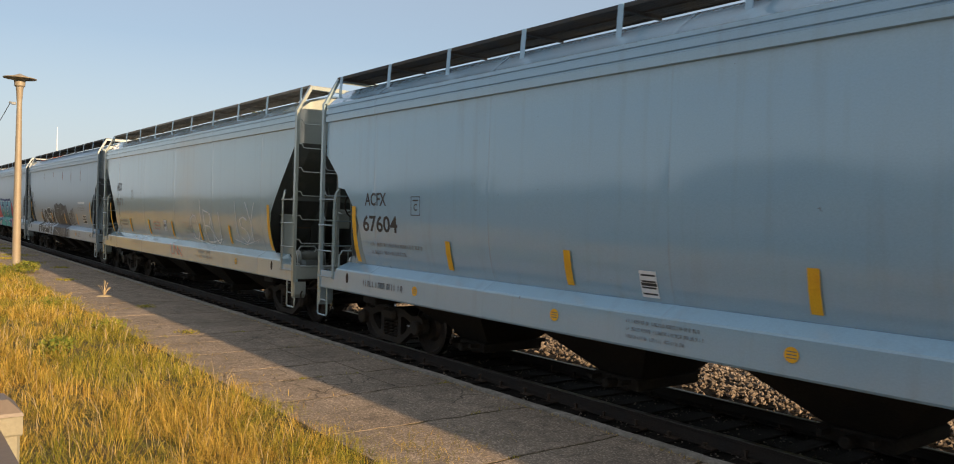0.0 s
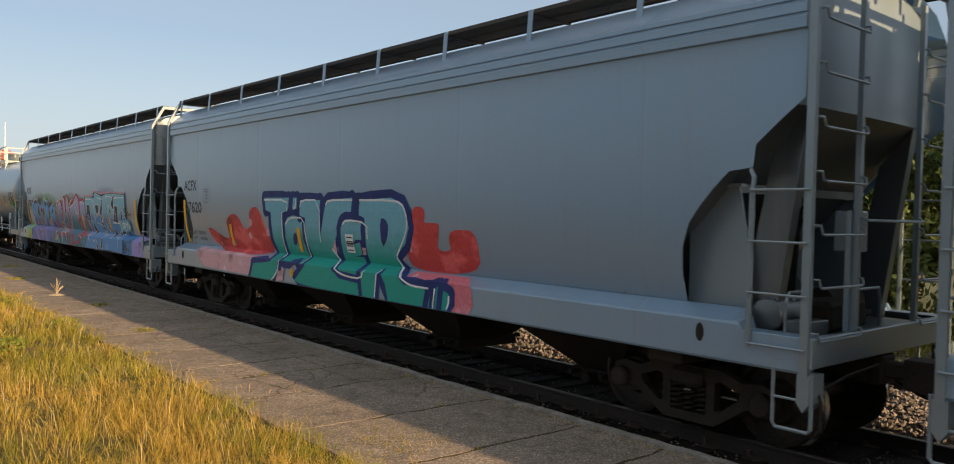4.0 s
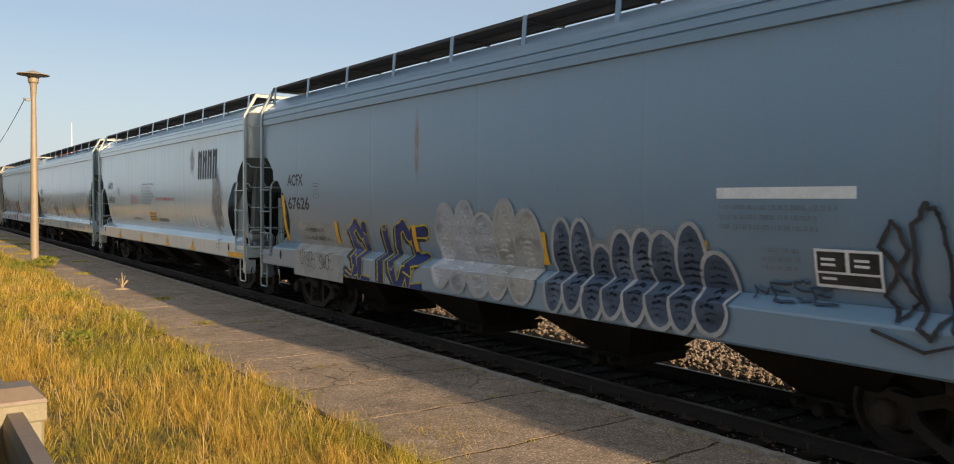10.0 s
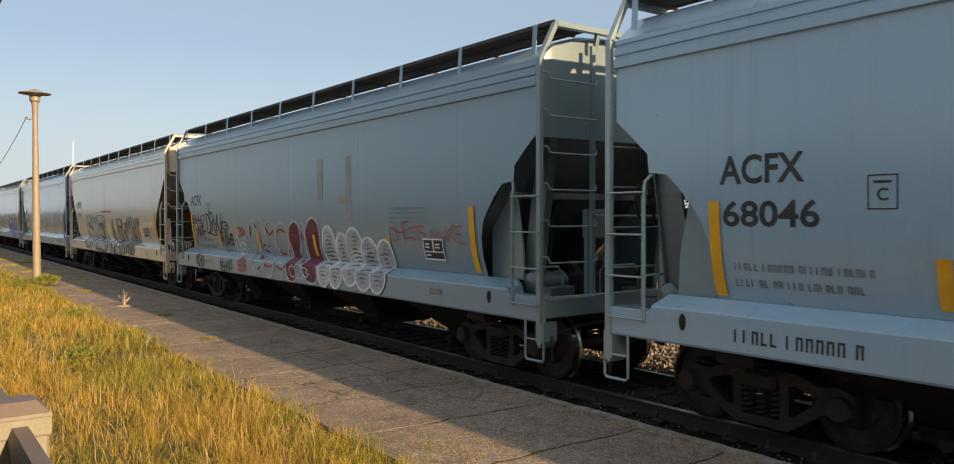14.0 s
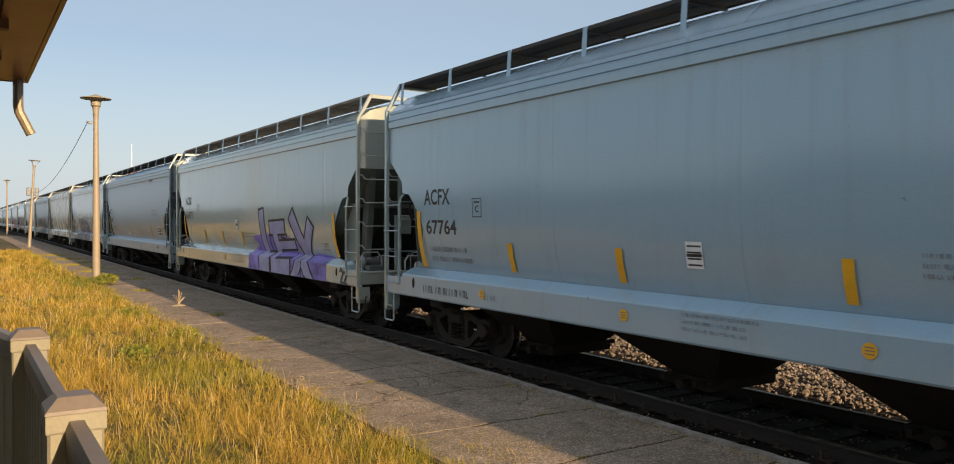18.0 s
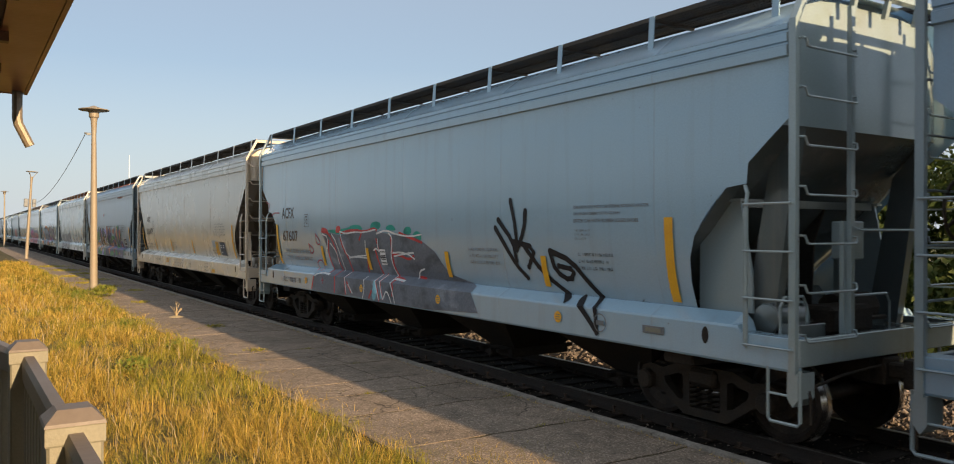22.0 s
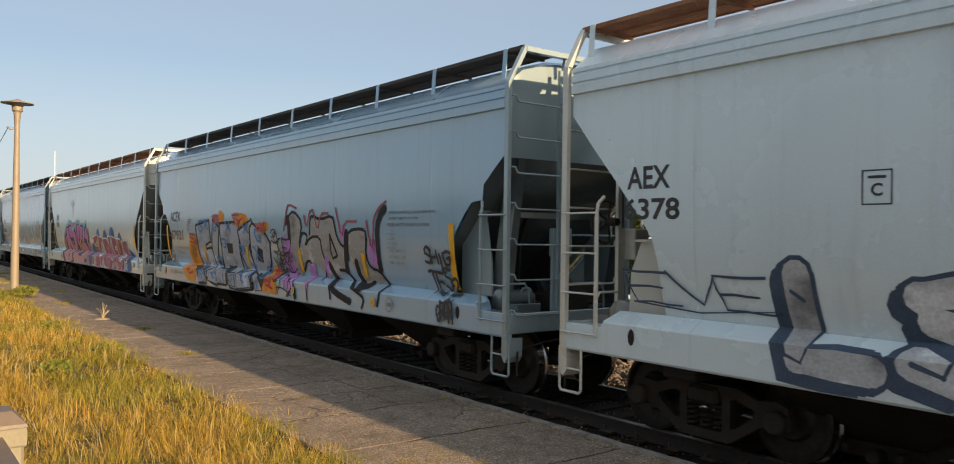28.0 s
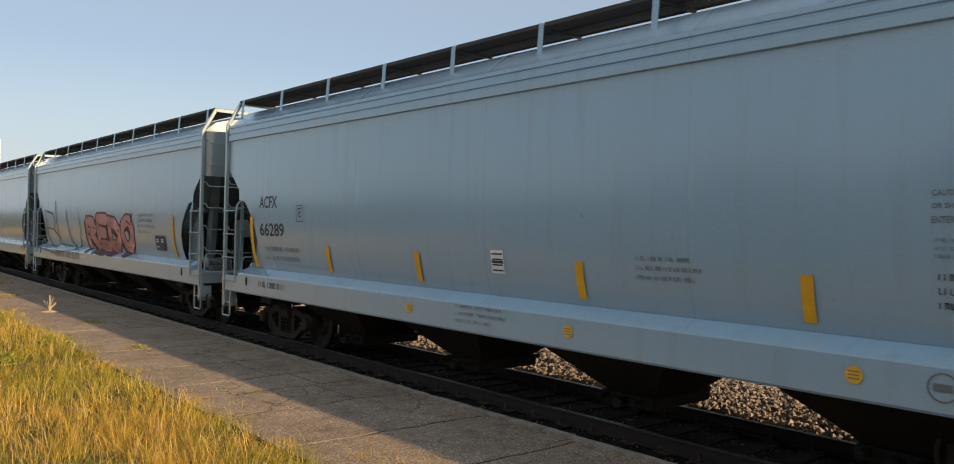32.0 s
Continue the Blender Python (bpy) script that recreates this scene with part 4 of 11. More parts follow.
def tank_car(ring, label, axle, mid, nose, deep):
    """A tank car whose straight shell runs from -nose to +ring, with a leading head that deep."""
    car = thing("tank_car", pose(0, 0, 0), label, "rail car", "cars of the freight train")
    bm = bmesh.new()
    def head(depth):
        return [(depth * math.sin(a), TR * math.cos(a)) for a in [PI / 2 * (1 - k / 14) for k in range(15)]]
    prof = [(-nose - a, r) for a, r in head(deep)] + [(y, TR) for y in (-nose + 0.2, 0.0, ring - 0.2)] + [(ring + a, r) for a, r in head(0.72)[::-1]]
    lathe(bm, prof[1:-1], "y", (0, 0, TZ), 64)
    part("tank_shell", bm, PAINT, car, smooth=True)
    # ladders with their flared feet
    for sx in (-1, 1):
        lad = None
        bm = bmesh.new()
        stile = [(sx * (TR + 0.09) * math.cos(a), (TR + 0.09) * math.sin(a) + TZ) for a in [radians(d) for d in range(78, -1, -6)]]
        for y in (-0.23, 0.23):
            tube(bm, [(x, y, z) for x, z in stile] + [(sx * 1.59, y, 1.3), (sx * 1.59, y, 0.62)], 0.02, 6)
        for y in (-0.23, 0.23):
            tube(bm, [(sx * 1.6, y, 0.66), (sx * 1.6, y + 0.28, 1.17)], 0.016, 5)
            tube(bm, [(sx * 1.6, y, 0.66), (sx * 1.6, y - 0.28, 1.17)], 0.016, 5)
        lad = part("ladder", bm, PAINT_DIRT_SHADE, car)
        for k in range(11):
            s = 0.64 + 0.36 * k
            if s < 2.74 - 0.1:
                p = (sx * 1.61, s)
            else:
                a = (s - 2.74) / (TR + 0.09)
                p = (sx * (TR + 0.1) * math.cos(a), TZ + (TR + 0.1) * math.sin(a))
            bm = bmesh.new()
            tube(bm, [(p[0], -0.23, p[1]), (p[0], 0.23, p[1])], 0.013, 5)
            part("rung", bm, PAINT_DIRT_SHADE, lad)
        # pipe rail along the side with its struts
        bm = bmesh.new()
        tube(bm, [(sx * 1.55, -ring + 0.5, 1.18), (sx * 1.55, ring - 0.5, 1.18)], 0.022, 8)
        tube(bm, [(sx * 1.2, -ring + 1.5, 1.3), (sx * 1.2, ring - 1.5, 1.3)], 0.02, 6)
        part("side_rail", bm, PAINT_END, car, "grey pipe handrail")
        for k in range(4):
            y = -ring + 1.7 + (2 * ring - 3.4) * k / 3
            bm = bmesh.new()
            bar(bm, (sx * 1.53, y, 1.16), (sx * 1.15, y + (0.28 if y < 0 else -0.28), 1.72), 0.035, 0.02)
            part("rail_strut", bm, PAINT_END, car)
    # top platform, its rails, manway and valves
    for sx in (-1, 1):
        for k in range(9):
            bm = bmesh.new()
            bar(bm, (sx * (0.45 + 0.06 * k), -1.9, 4.37), (sx * (0.45 + 0.06 * k), 1.9, 4.37), 0.03, 0.02)
            part("grating_bar", bm, PAINT_END, car)
        bm = bmesh.new()
        for y in (-1.9, -0.6, 0.6, 1.9):
            bar(bm, (sx * 0.42, y, 4.33), (sx * 1.0, y, 4.33), 0.05, 0.05)
            bar(bm, (sx * 0.95, y, 4.33), (sx * 1.05, y, 3.8), 0.05, 0.03)
        bar(bm, (sx * 0.99, -1.95, 4.34), (sx * 0.99, 1.95, 4.34), 0.03, 0.09)
        part("top_platform", bm, PAINT_END, car, "steel walkway round the manway")
    for sx in (-1, 1):
        for y0, y1 in ((-2.0, -0.45), (0.35, 2.0)):
            bm = bmesh.new()
            z = 4.30
            tube(bm, [(sx * 0.98, y0, z), (sx * 0.98, y0, z + 0.62), (sx * 0.98, y0 + 0.12, z + 0.72), (sx * 0.98, y1 - 0.12, z + 0.72), (sx * 0.98, y1, z + 0.62), (sx * 0.98, y1, z)], 0.024, 6)
            tube(bm, [(sx * 0.98, y0, z + 0.36), (sx * 0.98, y1, z + 0.36)], 0.018, 6)
            part("guard_rail", bm, PAINT_END, car)
    for y in (-2.0, 2.0):
        bm = bmesh.new()
        bar(bm, (-0.98, y, 4.97), (0.98, y, 4.97), 0.03, 0.05)
        for sx in (-1, 1):
            bar(bm, (sx * 0.98, y, 4.2), (sx * 0.98, y, 4.99), 0.10, 0.06, (0, 1, 0))
        part("guard_rail", bm, PAINT_END, car)
    bm = bmesh.new()
    lathe(bm, [(4.15, 0.54), (4.72, 0.54), (4.73, 0.58), (4.79, 0.58), (4.80, 0.5), (4.83, 0.2)], "z", (0, 0.35, 0), 28)
    for k in range(6):
        a = 2 * PI * k / 6
        box(bm, 0.58 * math.cos(a) - 0.03, 0.35 + 0.58 * math.sin(a) - 0.03, 4.62, 0.58 * math.cos(a) + 0.03, 0.35 + 0.58 * math.sin(a) + 0.03, 4.75)
    part("manway", bm, PAINT_END, car, "round hinged manway dome", True)
    for k, (x, y) in enumerate(((0.1, -0.55), (-0.2, -0.85), (0.25, -0.95), (0, -1.25))):
        bm = bmesh.new()
        lathe(bm, [(4.2, 0.10), (4.38, 0.10), (4.39, 0.14), (4.43, 0.14), (4.44, 0.06), (4.6, 0.05)], "z", (x, y, 0), 12)
        part("valve", bm, TRUCK, car, smooth=True)
    # frame ends: bolster saddles, platform, steps, hand rails
    for e in (-1, 1):
        y = e * axle
        bm = bmesh.new()
        for sx in (-1, 1):
            prism(bm, [(y - 0.10, 1.0), (y + 0.10, 1.0), (y + 0.08 - e * 0.12, 1.62), (y - 0.08 - e * 0.12, 1.62)], sx * 1.58, sx * 1.5)
            box(bm, sx * 1.3, y - 0.24 - e * 0.12, 1.60, sx * 1.56, y + 0.2 - e * 0.12, 1.86, 0.02)
        solid(bm, [[(-1.5, y + d, 0.95), (1.5, y + d, 0.95), (1.46, y + d, 1.8), (1.05, y + d, 1.6), (0.5, y + d, 1.32), (-0.5, y + d, 1.32), (-1.05, y + d, 1.6), (-1.46, y + d, 1.8)] for d in (-0.05, 0.05)])
        box(bm, -0.3, e * (ring - 2.2), 0.72, 0.3, e * (ring + 1.0), 1.1)
        part("saddle", bm, PAINT, car, "welded saddle over the truck")
        # walkway and end beam take the dark truck steel to stand for shade
        bm = bmesh.new()
        box(bm, -1.47, e * (ring + 0.75), 1.14, 1.47, e * (ring + 1.07), 1.18)
        deck = part("end_platform", bm, TRUCK, car, "steel walkway across the car's end, in dark steel for shade")
        for x0 in (-1.55, 1.47):
            bm = bmesh.new()
            box(bm, x0, e * (ring - 0.75), 0.98, x0 + 0.08, e * (ring + 1.07), 1.18)
            part("side_sill", bm, PAINT, deck)
        bm = bmesh.new()
        box(bm, -1.55, e * (ring + 1.07), 0.98, 1.55, e * (ring + 1.15), 1.2)
        part("end_beam", bm, TRUCK, deck)
        for sx in (-1, 1):
            bm = bmesh.new()
            bar(bm, (sx * 1.51, e * (ring + 0.2), 1.1), (sx * 1.51, e * (ring + 0.2), 2.42), 0.09, 0.04, (1, 0, 0))
            tube(bm, [(sx * 1.51, e * (ring + 0.2), 2.40), (sx * 1.50, e * (ring + 0.8), 2.42), (sx * 1.44, e * (ring + 0.88), 2.42)], 0.022, 6)
            part("hand_rail", bm, PAINT, deck)
            bm = bmesh.new()
            bar(bm, (sx * 1.52, e * (ring + 0.95), 1.0), (sx * 1.52, e * (ring + 0.95), 2.02), 0.12, 0.05, (1, 0, 0))
            part("hand_rail", bm, PAINT, deck)
            bm = bmesh.new()
            tube(bm, [(sx * 1.53, e * (ring + 0.02), 1.0), (sx * 1.53, e * (ring + 0.02), 2.0), (sx * 1.5, e * (ring + 0.06), 2.02)], 0.018, 6)
            part("hand_rail", bm, PAINT, deck)
            bm = bmesh.new()
            tube(bm, [(sx * 1.53, e * (ring + 0.55), 1.0), (sx * 1.53, e * (ring + 0.55), 0.46), (sx * 1.53, e * (ring + 0.6), 0.43), (sx * 1.53, e * (ring + 0.95), 0.43), (sx * 1.53, e * (ring + 1.0), 0.46), (sx * 1.53, e * (ring + 1.0), 1.0)], 0.018, 6)
            part("sill_step", bm, PAINT, deck)
        bm = bmesh.new()
        tube(bm, [(-1.44, e * (ring + 0.88), 2.42), (1.44, e * (ring + 0.88), 2.42)], 0.022, 6)
        part("end_rail", bm, PAINT, deck)
        coupler(car, e * (ring + 1.15), e)
        truck(car, e * axle, BLUECAP)
    bm = bmesh.new()
    lathe(bm, [(-0.5, 0.02), (-0.48, 0.17), (0.48, 0.17), (0.5, 0.02)], "y", (-0.9, -3.4, 0.9), 14)
    lathe(bm, [(-0.3, 0.02), (-0.28, 0.14), (0.28, 0.14), (0.3, 0.02)], "y", (-0.8, 2.8, 0.95), 14)
    tube(bm, [(-0.8, -3.4, 1.2), (-0.8, 2.8, 1.2)], 0.03, 6)
    part("air_reservoir", bm, TRUCK, car, "grimy brake reservoir and piping")
    bm = bmesh.new()
    box(bm, -0.42, -ring + 1.0, 0.78, 0.42, ring - 1.0, 1.22, 0.02)
    part("centre_sill", bm, UNDER, car, "dark underframe sill")
    for x, z, r in ((-0.75, 1.05, 0.06), (-0.95, 1.2, 0.045), (0.8, 1.1, 0.06)):
        bm = bmesh.new()
        tube(bm, [(x, -ring + 1.6, z), (x, ring - 1.6, z)], r, 8)
        part("heating_pipe", bm, UNDER, car)
    for k in range(5):
        bm = bmesh.new()
        y = -ring + 2.4 + (2 * ring - 4.8) * k / 4
        box(bm, -1.0, y - 0.06, 0.85, 1.0, y + 0.06, 1.3)
        part("cross_bearer", bm, UNDER, car)
    for o in car.children:
        if o.name.split(".")[0] in ("ladder", "grating_bar", "top_platform", "guard_rail", "manway", "valve"):
            o.matrix_basis = pose(0, mid, 0)
    return car


# ---------------------------------------------------------------- lamp posts, fence, station eave
LAMPMETAL = surface("tan_lamp_paint", (0.27, 0.235, 0.18), 0.55, 0.1, 0.25, 3, 40, 0.1, (0.26, 0.21, 0.15))
PLASTIC = surface("tan_composite", (0.24, 0.228, 0.175), 0.6, 0, 0.12, 2, 120, 0.08)
CAPBROWN = surface("taupe_cap", (0.17, 0.14, 0.12), 0.5, 0, 0.12, 2, 60, 0.05)
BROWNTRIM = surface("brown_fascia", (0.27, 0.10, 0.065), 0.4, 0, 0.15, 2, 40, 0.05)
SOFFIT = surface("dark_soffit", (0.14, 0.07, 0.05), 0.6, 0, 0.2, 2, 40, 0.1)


def lamp_post(x, y, h, flat=False):
    post = thing("lamp_post", pose(x, y, -0.05), "tan tapered metal lamp post standing in the grass", "lamp post", "platform lamp posts")
    bm = bmesh.new()
    lathe(bm, [(0, 0.16), (0.04, 0.16), (0.05, 0.135), (h * 0.5, 0.11), (h - 1.0, 0.08), (h - 0.55, 0.105), (h - 0.42, 0.125)], "z", n=16)
    part("pole", bm, LAMPMETAL, post, smooth=True)
    bm = bmesh.new()
    if flat:
        for k in range(3):
            a = 2 * PI * k / 3
            tube(bm, [(0.08 * math.cos(a), 0.08 * math.sin(a), h - 0.5), (0.4 * math.cos(a), 0.4 * math.sin(a), h - 0.02)], 0.02, 5)
        lathe(bm, [(h - 0.03, 0.45), (h, 0.46), (h + 0.02, 0.44)], "z", n=20)
    else:
        lathe(bm, [(h - 0.44, 0.13), (h - 0.40, 0.165), (h - 0.25, 0.17), (h - 0.20, 0.22), (h - 0.165, 0.50), (h - 0.14, 0.505), (h - 0.10, 0.30), (h - 0.05, 0.15), (h, 0.03)], "z", n=24)
    part("lamp_hood", bm, LAMPMETAL, post, "flat disc-shaped lamp hood", smooth=True)
    return post


lamp_1 = lamp_post(3.92, 30.64, 6.75)
bm = bmesh.new()
box(bm, -0.24, -0.04, 5.7, -0.1, 0.04, 5.79, 0.01)
tube(bm, [(-0.3, 0, 5.78), (-0.12, 0, 5.72)], 0.03, 6)
part("cable_bracket", bm, GREYINK, lamp_1, "grey cable bracket")
lamp_2 = lamp_post(4.55, 75.0, 7.25, True)
lamp_2.matrix_basis = pose(4.55, 75.0, -0.05, 0, 3.2, 0)
bm = bmesh.new()
box(bm, -0.45, -0.12, 4.3, -0.12, 0.12, 5.0, 0.05)
box(bm, 0.15, -0.12, 4.3, 0.45, 0.12, 5.0, 0.05)
part("loudspeaker", bm, GREYINK, lamp_2, "grey pole-mounted speakers")
lamp_3 = lamp_post(5.2, 130, 8.0)


def sagging(p, q, sag, r, n=24):
    bm = bmesh.new()
    p, q = Vector(p), Vector(q)
    tube(bm, [p.lerp(q, k / n) - Vector((0, 0, sag * 4 * (k / n) * (1 - k / n))) for k in range(n + 1)], r, 5)
    return bm


tagged(part("overhead_cable", sagging((3.66, 30.64, 5.72), (4.3, 75.0, 4.9), 1.2, 0.012), GREYINK), "thin grey cable slung between two lamp posts", "cable")


def fence():
    """Composite fence on the edge of the station deck: square posts with caps, rails and balusters."""
    f = thing("deck_fence", pose(0.212, 0, 0), "tan composite fence with brown caps beside the deck", "fence")
    spots = [(0.0, 0.75), (0.0, 2.0), (-0.01, 3.28), (-0.33, 5.1)]
    top, h, c = 1.89, 0.057, 0.061
    def square(x, y, r, z):
        return [(x - r, y - r, z), (x + r, y - r, z), (x + r, y + r, z), (x - r, y + r, z)]
    for x, y in spots:
        bm = bmesh.new()
        box(bm, x - h, y - h, -0.1, x + h, y + h, top - 0.045, 0.006)
        post = part("post", bm, PLASTIC, f)
        bm = bmesh.new()
        solid(bm, [square(x, y, c - 0.002, top - 0.062), square(x, y, c, top - 0.058), square(x, y, c, top - 0.022), square(x, y, c - 0.002, top - 0.02)])
        part("post_collar", bm, PLASTIC, post)
        bm = bmesh.new()
        solid(bm, [square(x, y, c + 0.002, top - 0.019), square(x, y, c - 0.001, top - 0.012), square(x, y, c - 0.026, top + 0.014)])
        part("post_cap", bm, CAPBROWN, post, "taupe bevelled cap")
    for (ax, ay), (bx, by) in zip(spots, spots[1:]):
        p, q = Vector((ax, ay, 0)), Vector((bx, by, 0))
        d = (q - p).normalized()
        p, q = p + d * h, q - d * h
        s = Vector((d.y, -d.x, 0))
        bm = bmesh.new()
        solid(bm, [[tuple(e + s * w + Vector((0, 0, z))) for w, z in ((-0.019, top - 0.125), (0.019, top - 0.125), (0.023, top - 0.055), (0.015, top - 0.035), (-0.015, top - 0.035), (-0.023, top - 0.055))] for e in (p, q)])
        part("top_rail", bm, CAPBROWN, f, "dark taupe top rail")
        bm = bmesh.new()
        bar(bm, p + Vector((0, 0, 0.96)), q + Vector((0, 0, 0.96)), 0.045, 0.07)
        part("bottom_rail", bm, CAPBROWN, f)
        n = int((q - p).length / 0.1)
        for k in range(n):
            o = p.lerp(q, (k + 0.5) / n)
            bm = bmesh.new()
            box(bm, o.x - 0.016, o.y - 0.016, 0.98, o.x + 0.016, o.y + 0.016, top - 0.12, 0.003)
            part("baluster", bm, PLASTIC, f)
    return f


fence()


def station():
    """The corner of the station: deck, wall and the brown eave with its gutter."""
    bm = bmesh.new()
    box(bm, -3.2, -6, -0.3, 0.14, 6.3, 0.82)
    tagged(part("deck", bm, PLASTIC), "raised composite deck beside the station", "deck", kind="structure")
    bm = bmesh.new()
    box(bm, -9, -9, -0.3, -3.2, 4.6, 3.07)
    tagged(part("wall_station", bm, PLASTIC), "tan station wall under the eave", "wall", kind="structure")
    e = thing("station_eave", pose(0, 0, 0), "brown station eave with dark soffit and gutter spout", "eave")
    end = 5.22
    bm = bmesh.new()
    box(bm, 0.13, -9, 3.083, 0.298, end - 0.026, 3.104)
    box(bm, 0.30, -9, 3.08, 0.318, end, 3.236)
    box(bm, 0.13, end - 0.024, 3.08, 0.298, end, 3.236)
    part("fascia", bm, BROWNTRIM, e, "brown metal eave trim")
    bm = bmesh.new()
    solid(bm, [[(-3.3, y, 3.09), (0.168, y, 3.116), (0.30, y, 3.248), (-3.3, y, 4.4)] for y in (-9, end - 0.03)])
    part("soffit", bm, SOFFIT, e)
    for k in range(14):
        bm = bmesh.new()
        box(bm, -3.2, -4.1 + 0.7 * k, 3.044, 0.156, -4.05 + 0.7 * k, 3.104)
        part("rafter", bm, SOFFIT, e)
    bm = bmesh.new()
    tube(bm, [(0.264, 5.13, 3.092), (0.264, 5.13, 2.936), (0.27, 5.13, 2.90), (0.318, 5.13, 2.798), (0.327, 5.13, 2.78)], 0.027, 10)
    part("gutter_spout", bm, SPOUT, e, "tan metal gutter spout", True)
    return e


SPOUT = surface("tan_gutter_metal", (0.26, 0.21, 0.15), 0.4, 0.3, 0.2, 3, 40, 0.05)
station()


# ---------------------------------------------------------------- grass, weeds, shrubs, trees
def plant_material(name, stops, patch=0.35, rough=0.7, through=0.25):
    """Leaf or blade: colour by piece and by patch of ground, some light through it."""
    m, n, l, p = nodes_of(name)
    g = n.new("ShaderNodeNewGeometry")
    add = n.new("ShaderNodeMath")
    add.operation = "MULTIPLY_ADD"
    l.new(noise_of(n, l, patch, 4), add.inputs[0])
    add.inputs[1].default_value = 1.3
    sub = n.new("ShaderNodeMath")
    sub.operation = "MULTIPLY_ADD"
    l.new(g.outputs["Random Per Island"], sub.inputs[0])
    sub.inputs[1].default_value, sub.inputs[2].default_value = 0.7, -0.5
    l.new(sub.outputs[0], add.inputs[2])
    col = ramp(n, l, add.outputs[0], stops)
    l.new(col, p.inputs["Base Color"])
    p.inputs["Roughness"].default_value = rough
    p.inputs["Specular IOR Level"].default_value = 0.25
    t = n.new("ShaderNodeBsdfTranslucent")
    l.new(col, t.inputs["Color"])
    mx = n.new("ShaderNodeMixShader")
    mx.inputs[0].default_value = through
    l.new(p.outputs[0], mx.inputs[1])
    l.new(t.outputs[0], mx.inputs[2])
    l.new(mx.outputs[0], n["Material Output"].inputs["Surface"])
    return m


GRASSMAT = plant_material("dry_grass", [(0.0, (0.105, 0.105, 0.010)), (0.28, (0.22, 0.175, 0.02)), (0.5, (0.43, 0.29, 0.045)), (0.68, (0.66, 0.47, 0.13)), (0.82, (0.45, 0.27, 0.05)), (1.0, (0.18, 0.10, 0.025))], 0.5)
GREENBLADE = plant_material("green_grass", [(0.0, (0.075, 0.10, 0.010)), (0.5, (0.26, 0.235, 0.028)), (1.0, (0.52, 0.40, 0.075))], 0.8)
WEEDMAT = plant_material("weed_leaf", [(0.0, (0.10, 0.15, 0.02)), (0.5, (0.20, 0.22, 0.035)), (1.0, (0.36, 0.27, 0.06))], 2.0)
LEAFMAT = plant_material("tree_leaf", [(0.0, (0.032, 0.058, 0.013)), (0.5, (0.07, 0.10, 0.023)), (1.0, (0.13, 0.145, 0.04))], 0.4)
STALKMAT = plant_material("dry_stalk", [(0.0, (0.35, 0.26, 0.14)), (1.0, (0.6, 0.48, 0.3))], 2.0)
BARK = surface("bark", (0.10, 0.075, 0.05), 0.9, 0, 0.3, 4, 30, 0.6)


def blades(name, pos, height, width, lean, seed, material, label, category, comb=None):
    """Curved tapering blades on the ground, joined; comb gives each its own bending direction."""
    rng = np.random.default_rng(seed)
    n = len(pos)
    ang = rng.random(n) * 2 * np.pi if comb is None else comb + rng.normal(0, 0.7, n)
    tilt = lean * (0.25 + rng.random(n) ** 1.5 * 1.3)
    h = height
    twist = ang + rng.normal(0, 0.8, n)
    side = np.stack([np.cos(twist), np.sin(twist), np.zeros(n)], -1)
    ahead = np.stack([-np.sin(ang), np.cos(ang), np.zeros(n)], -1)
    rows = []
    for f, w in ((0.0, 1.0), (0.55, 0.75), (1.0, 0.0)):
        c = pos + ahead * (h * tilt * f ** 1.8)[:, None] + np.array([0, 0, 1.0]) * (h * (f - 0.38 * tilt * f ** 2.4))[:, None]
        if w:
            rows += [c - side * (width * w / 2)[:, None], c + side * (width * w / 2)[:, None]]
        else:
            rows.append(c)
    v = np.stack(rows, 1).reshape(-1, 3)
    me = bpy.data.meshes.new(name)
    me.vertices.add(len(v))
    me.vertices.foreach_set("co", v.astype(np.float32).ravel())
    tri = np.array([(0, 1, 3), (0, 3, 2), (2, 3, 4)])
    idx = (tri[None] + 5 * np.arange(n)[:, None, None]).reshape(-1)
    me.loops.add(len(idx))
    me.loops.foreach_set("vertex_index", idx.astype(np.int32))
    me.polygons.add(len(idx) // 3)
    me.polygons.foreach_set("loop_start", np.arange(0, len(idx), 3, dtype=np.int32))
    me.update(calc_edges=True)
    me.materials.append(material)
    return tagged(new(name, me), label, category, kind="stuff")


def field(x, y, scale, seed):
    return np.array([noise.noise((a * scale, b * scale, seed)) for a, b in zip(x, y)])


def green_of(x, y, edge):
    """How green the grass is at a place: in patches, and along the platform."""
    return field(x, y, 0.55, 61) + 0.6 * field(x, y, 1.7, 62) + 0.55 * np.clip(1 - (edge - x) / 1.1, 0, 1)


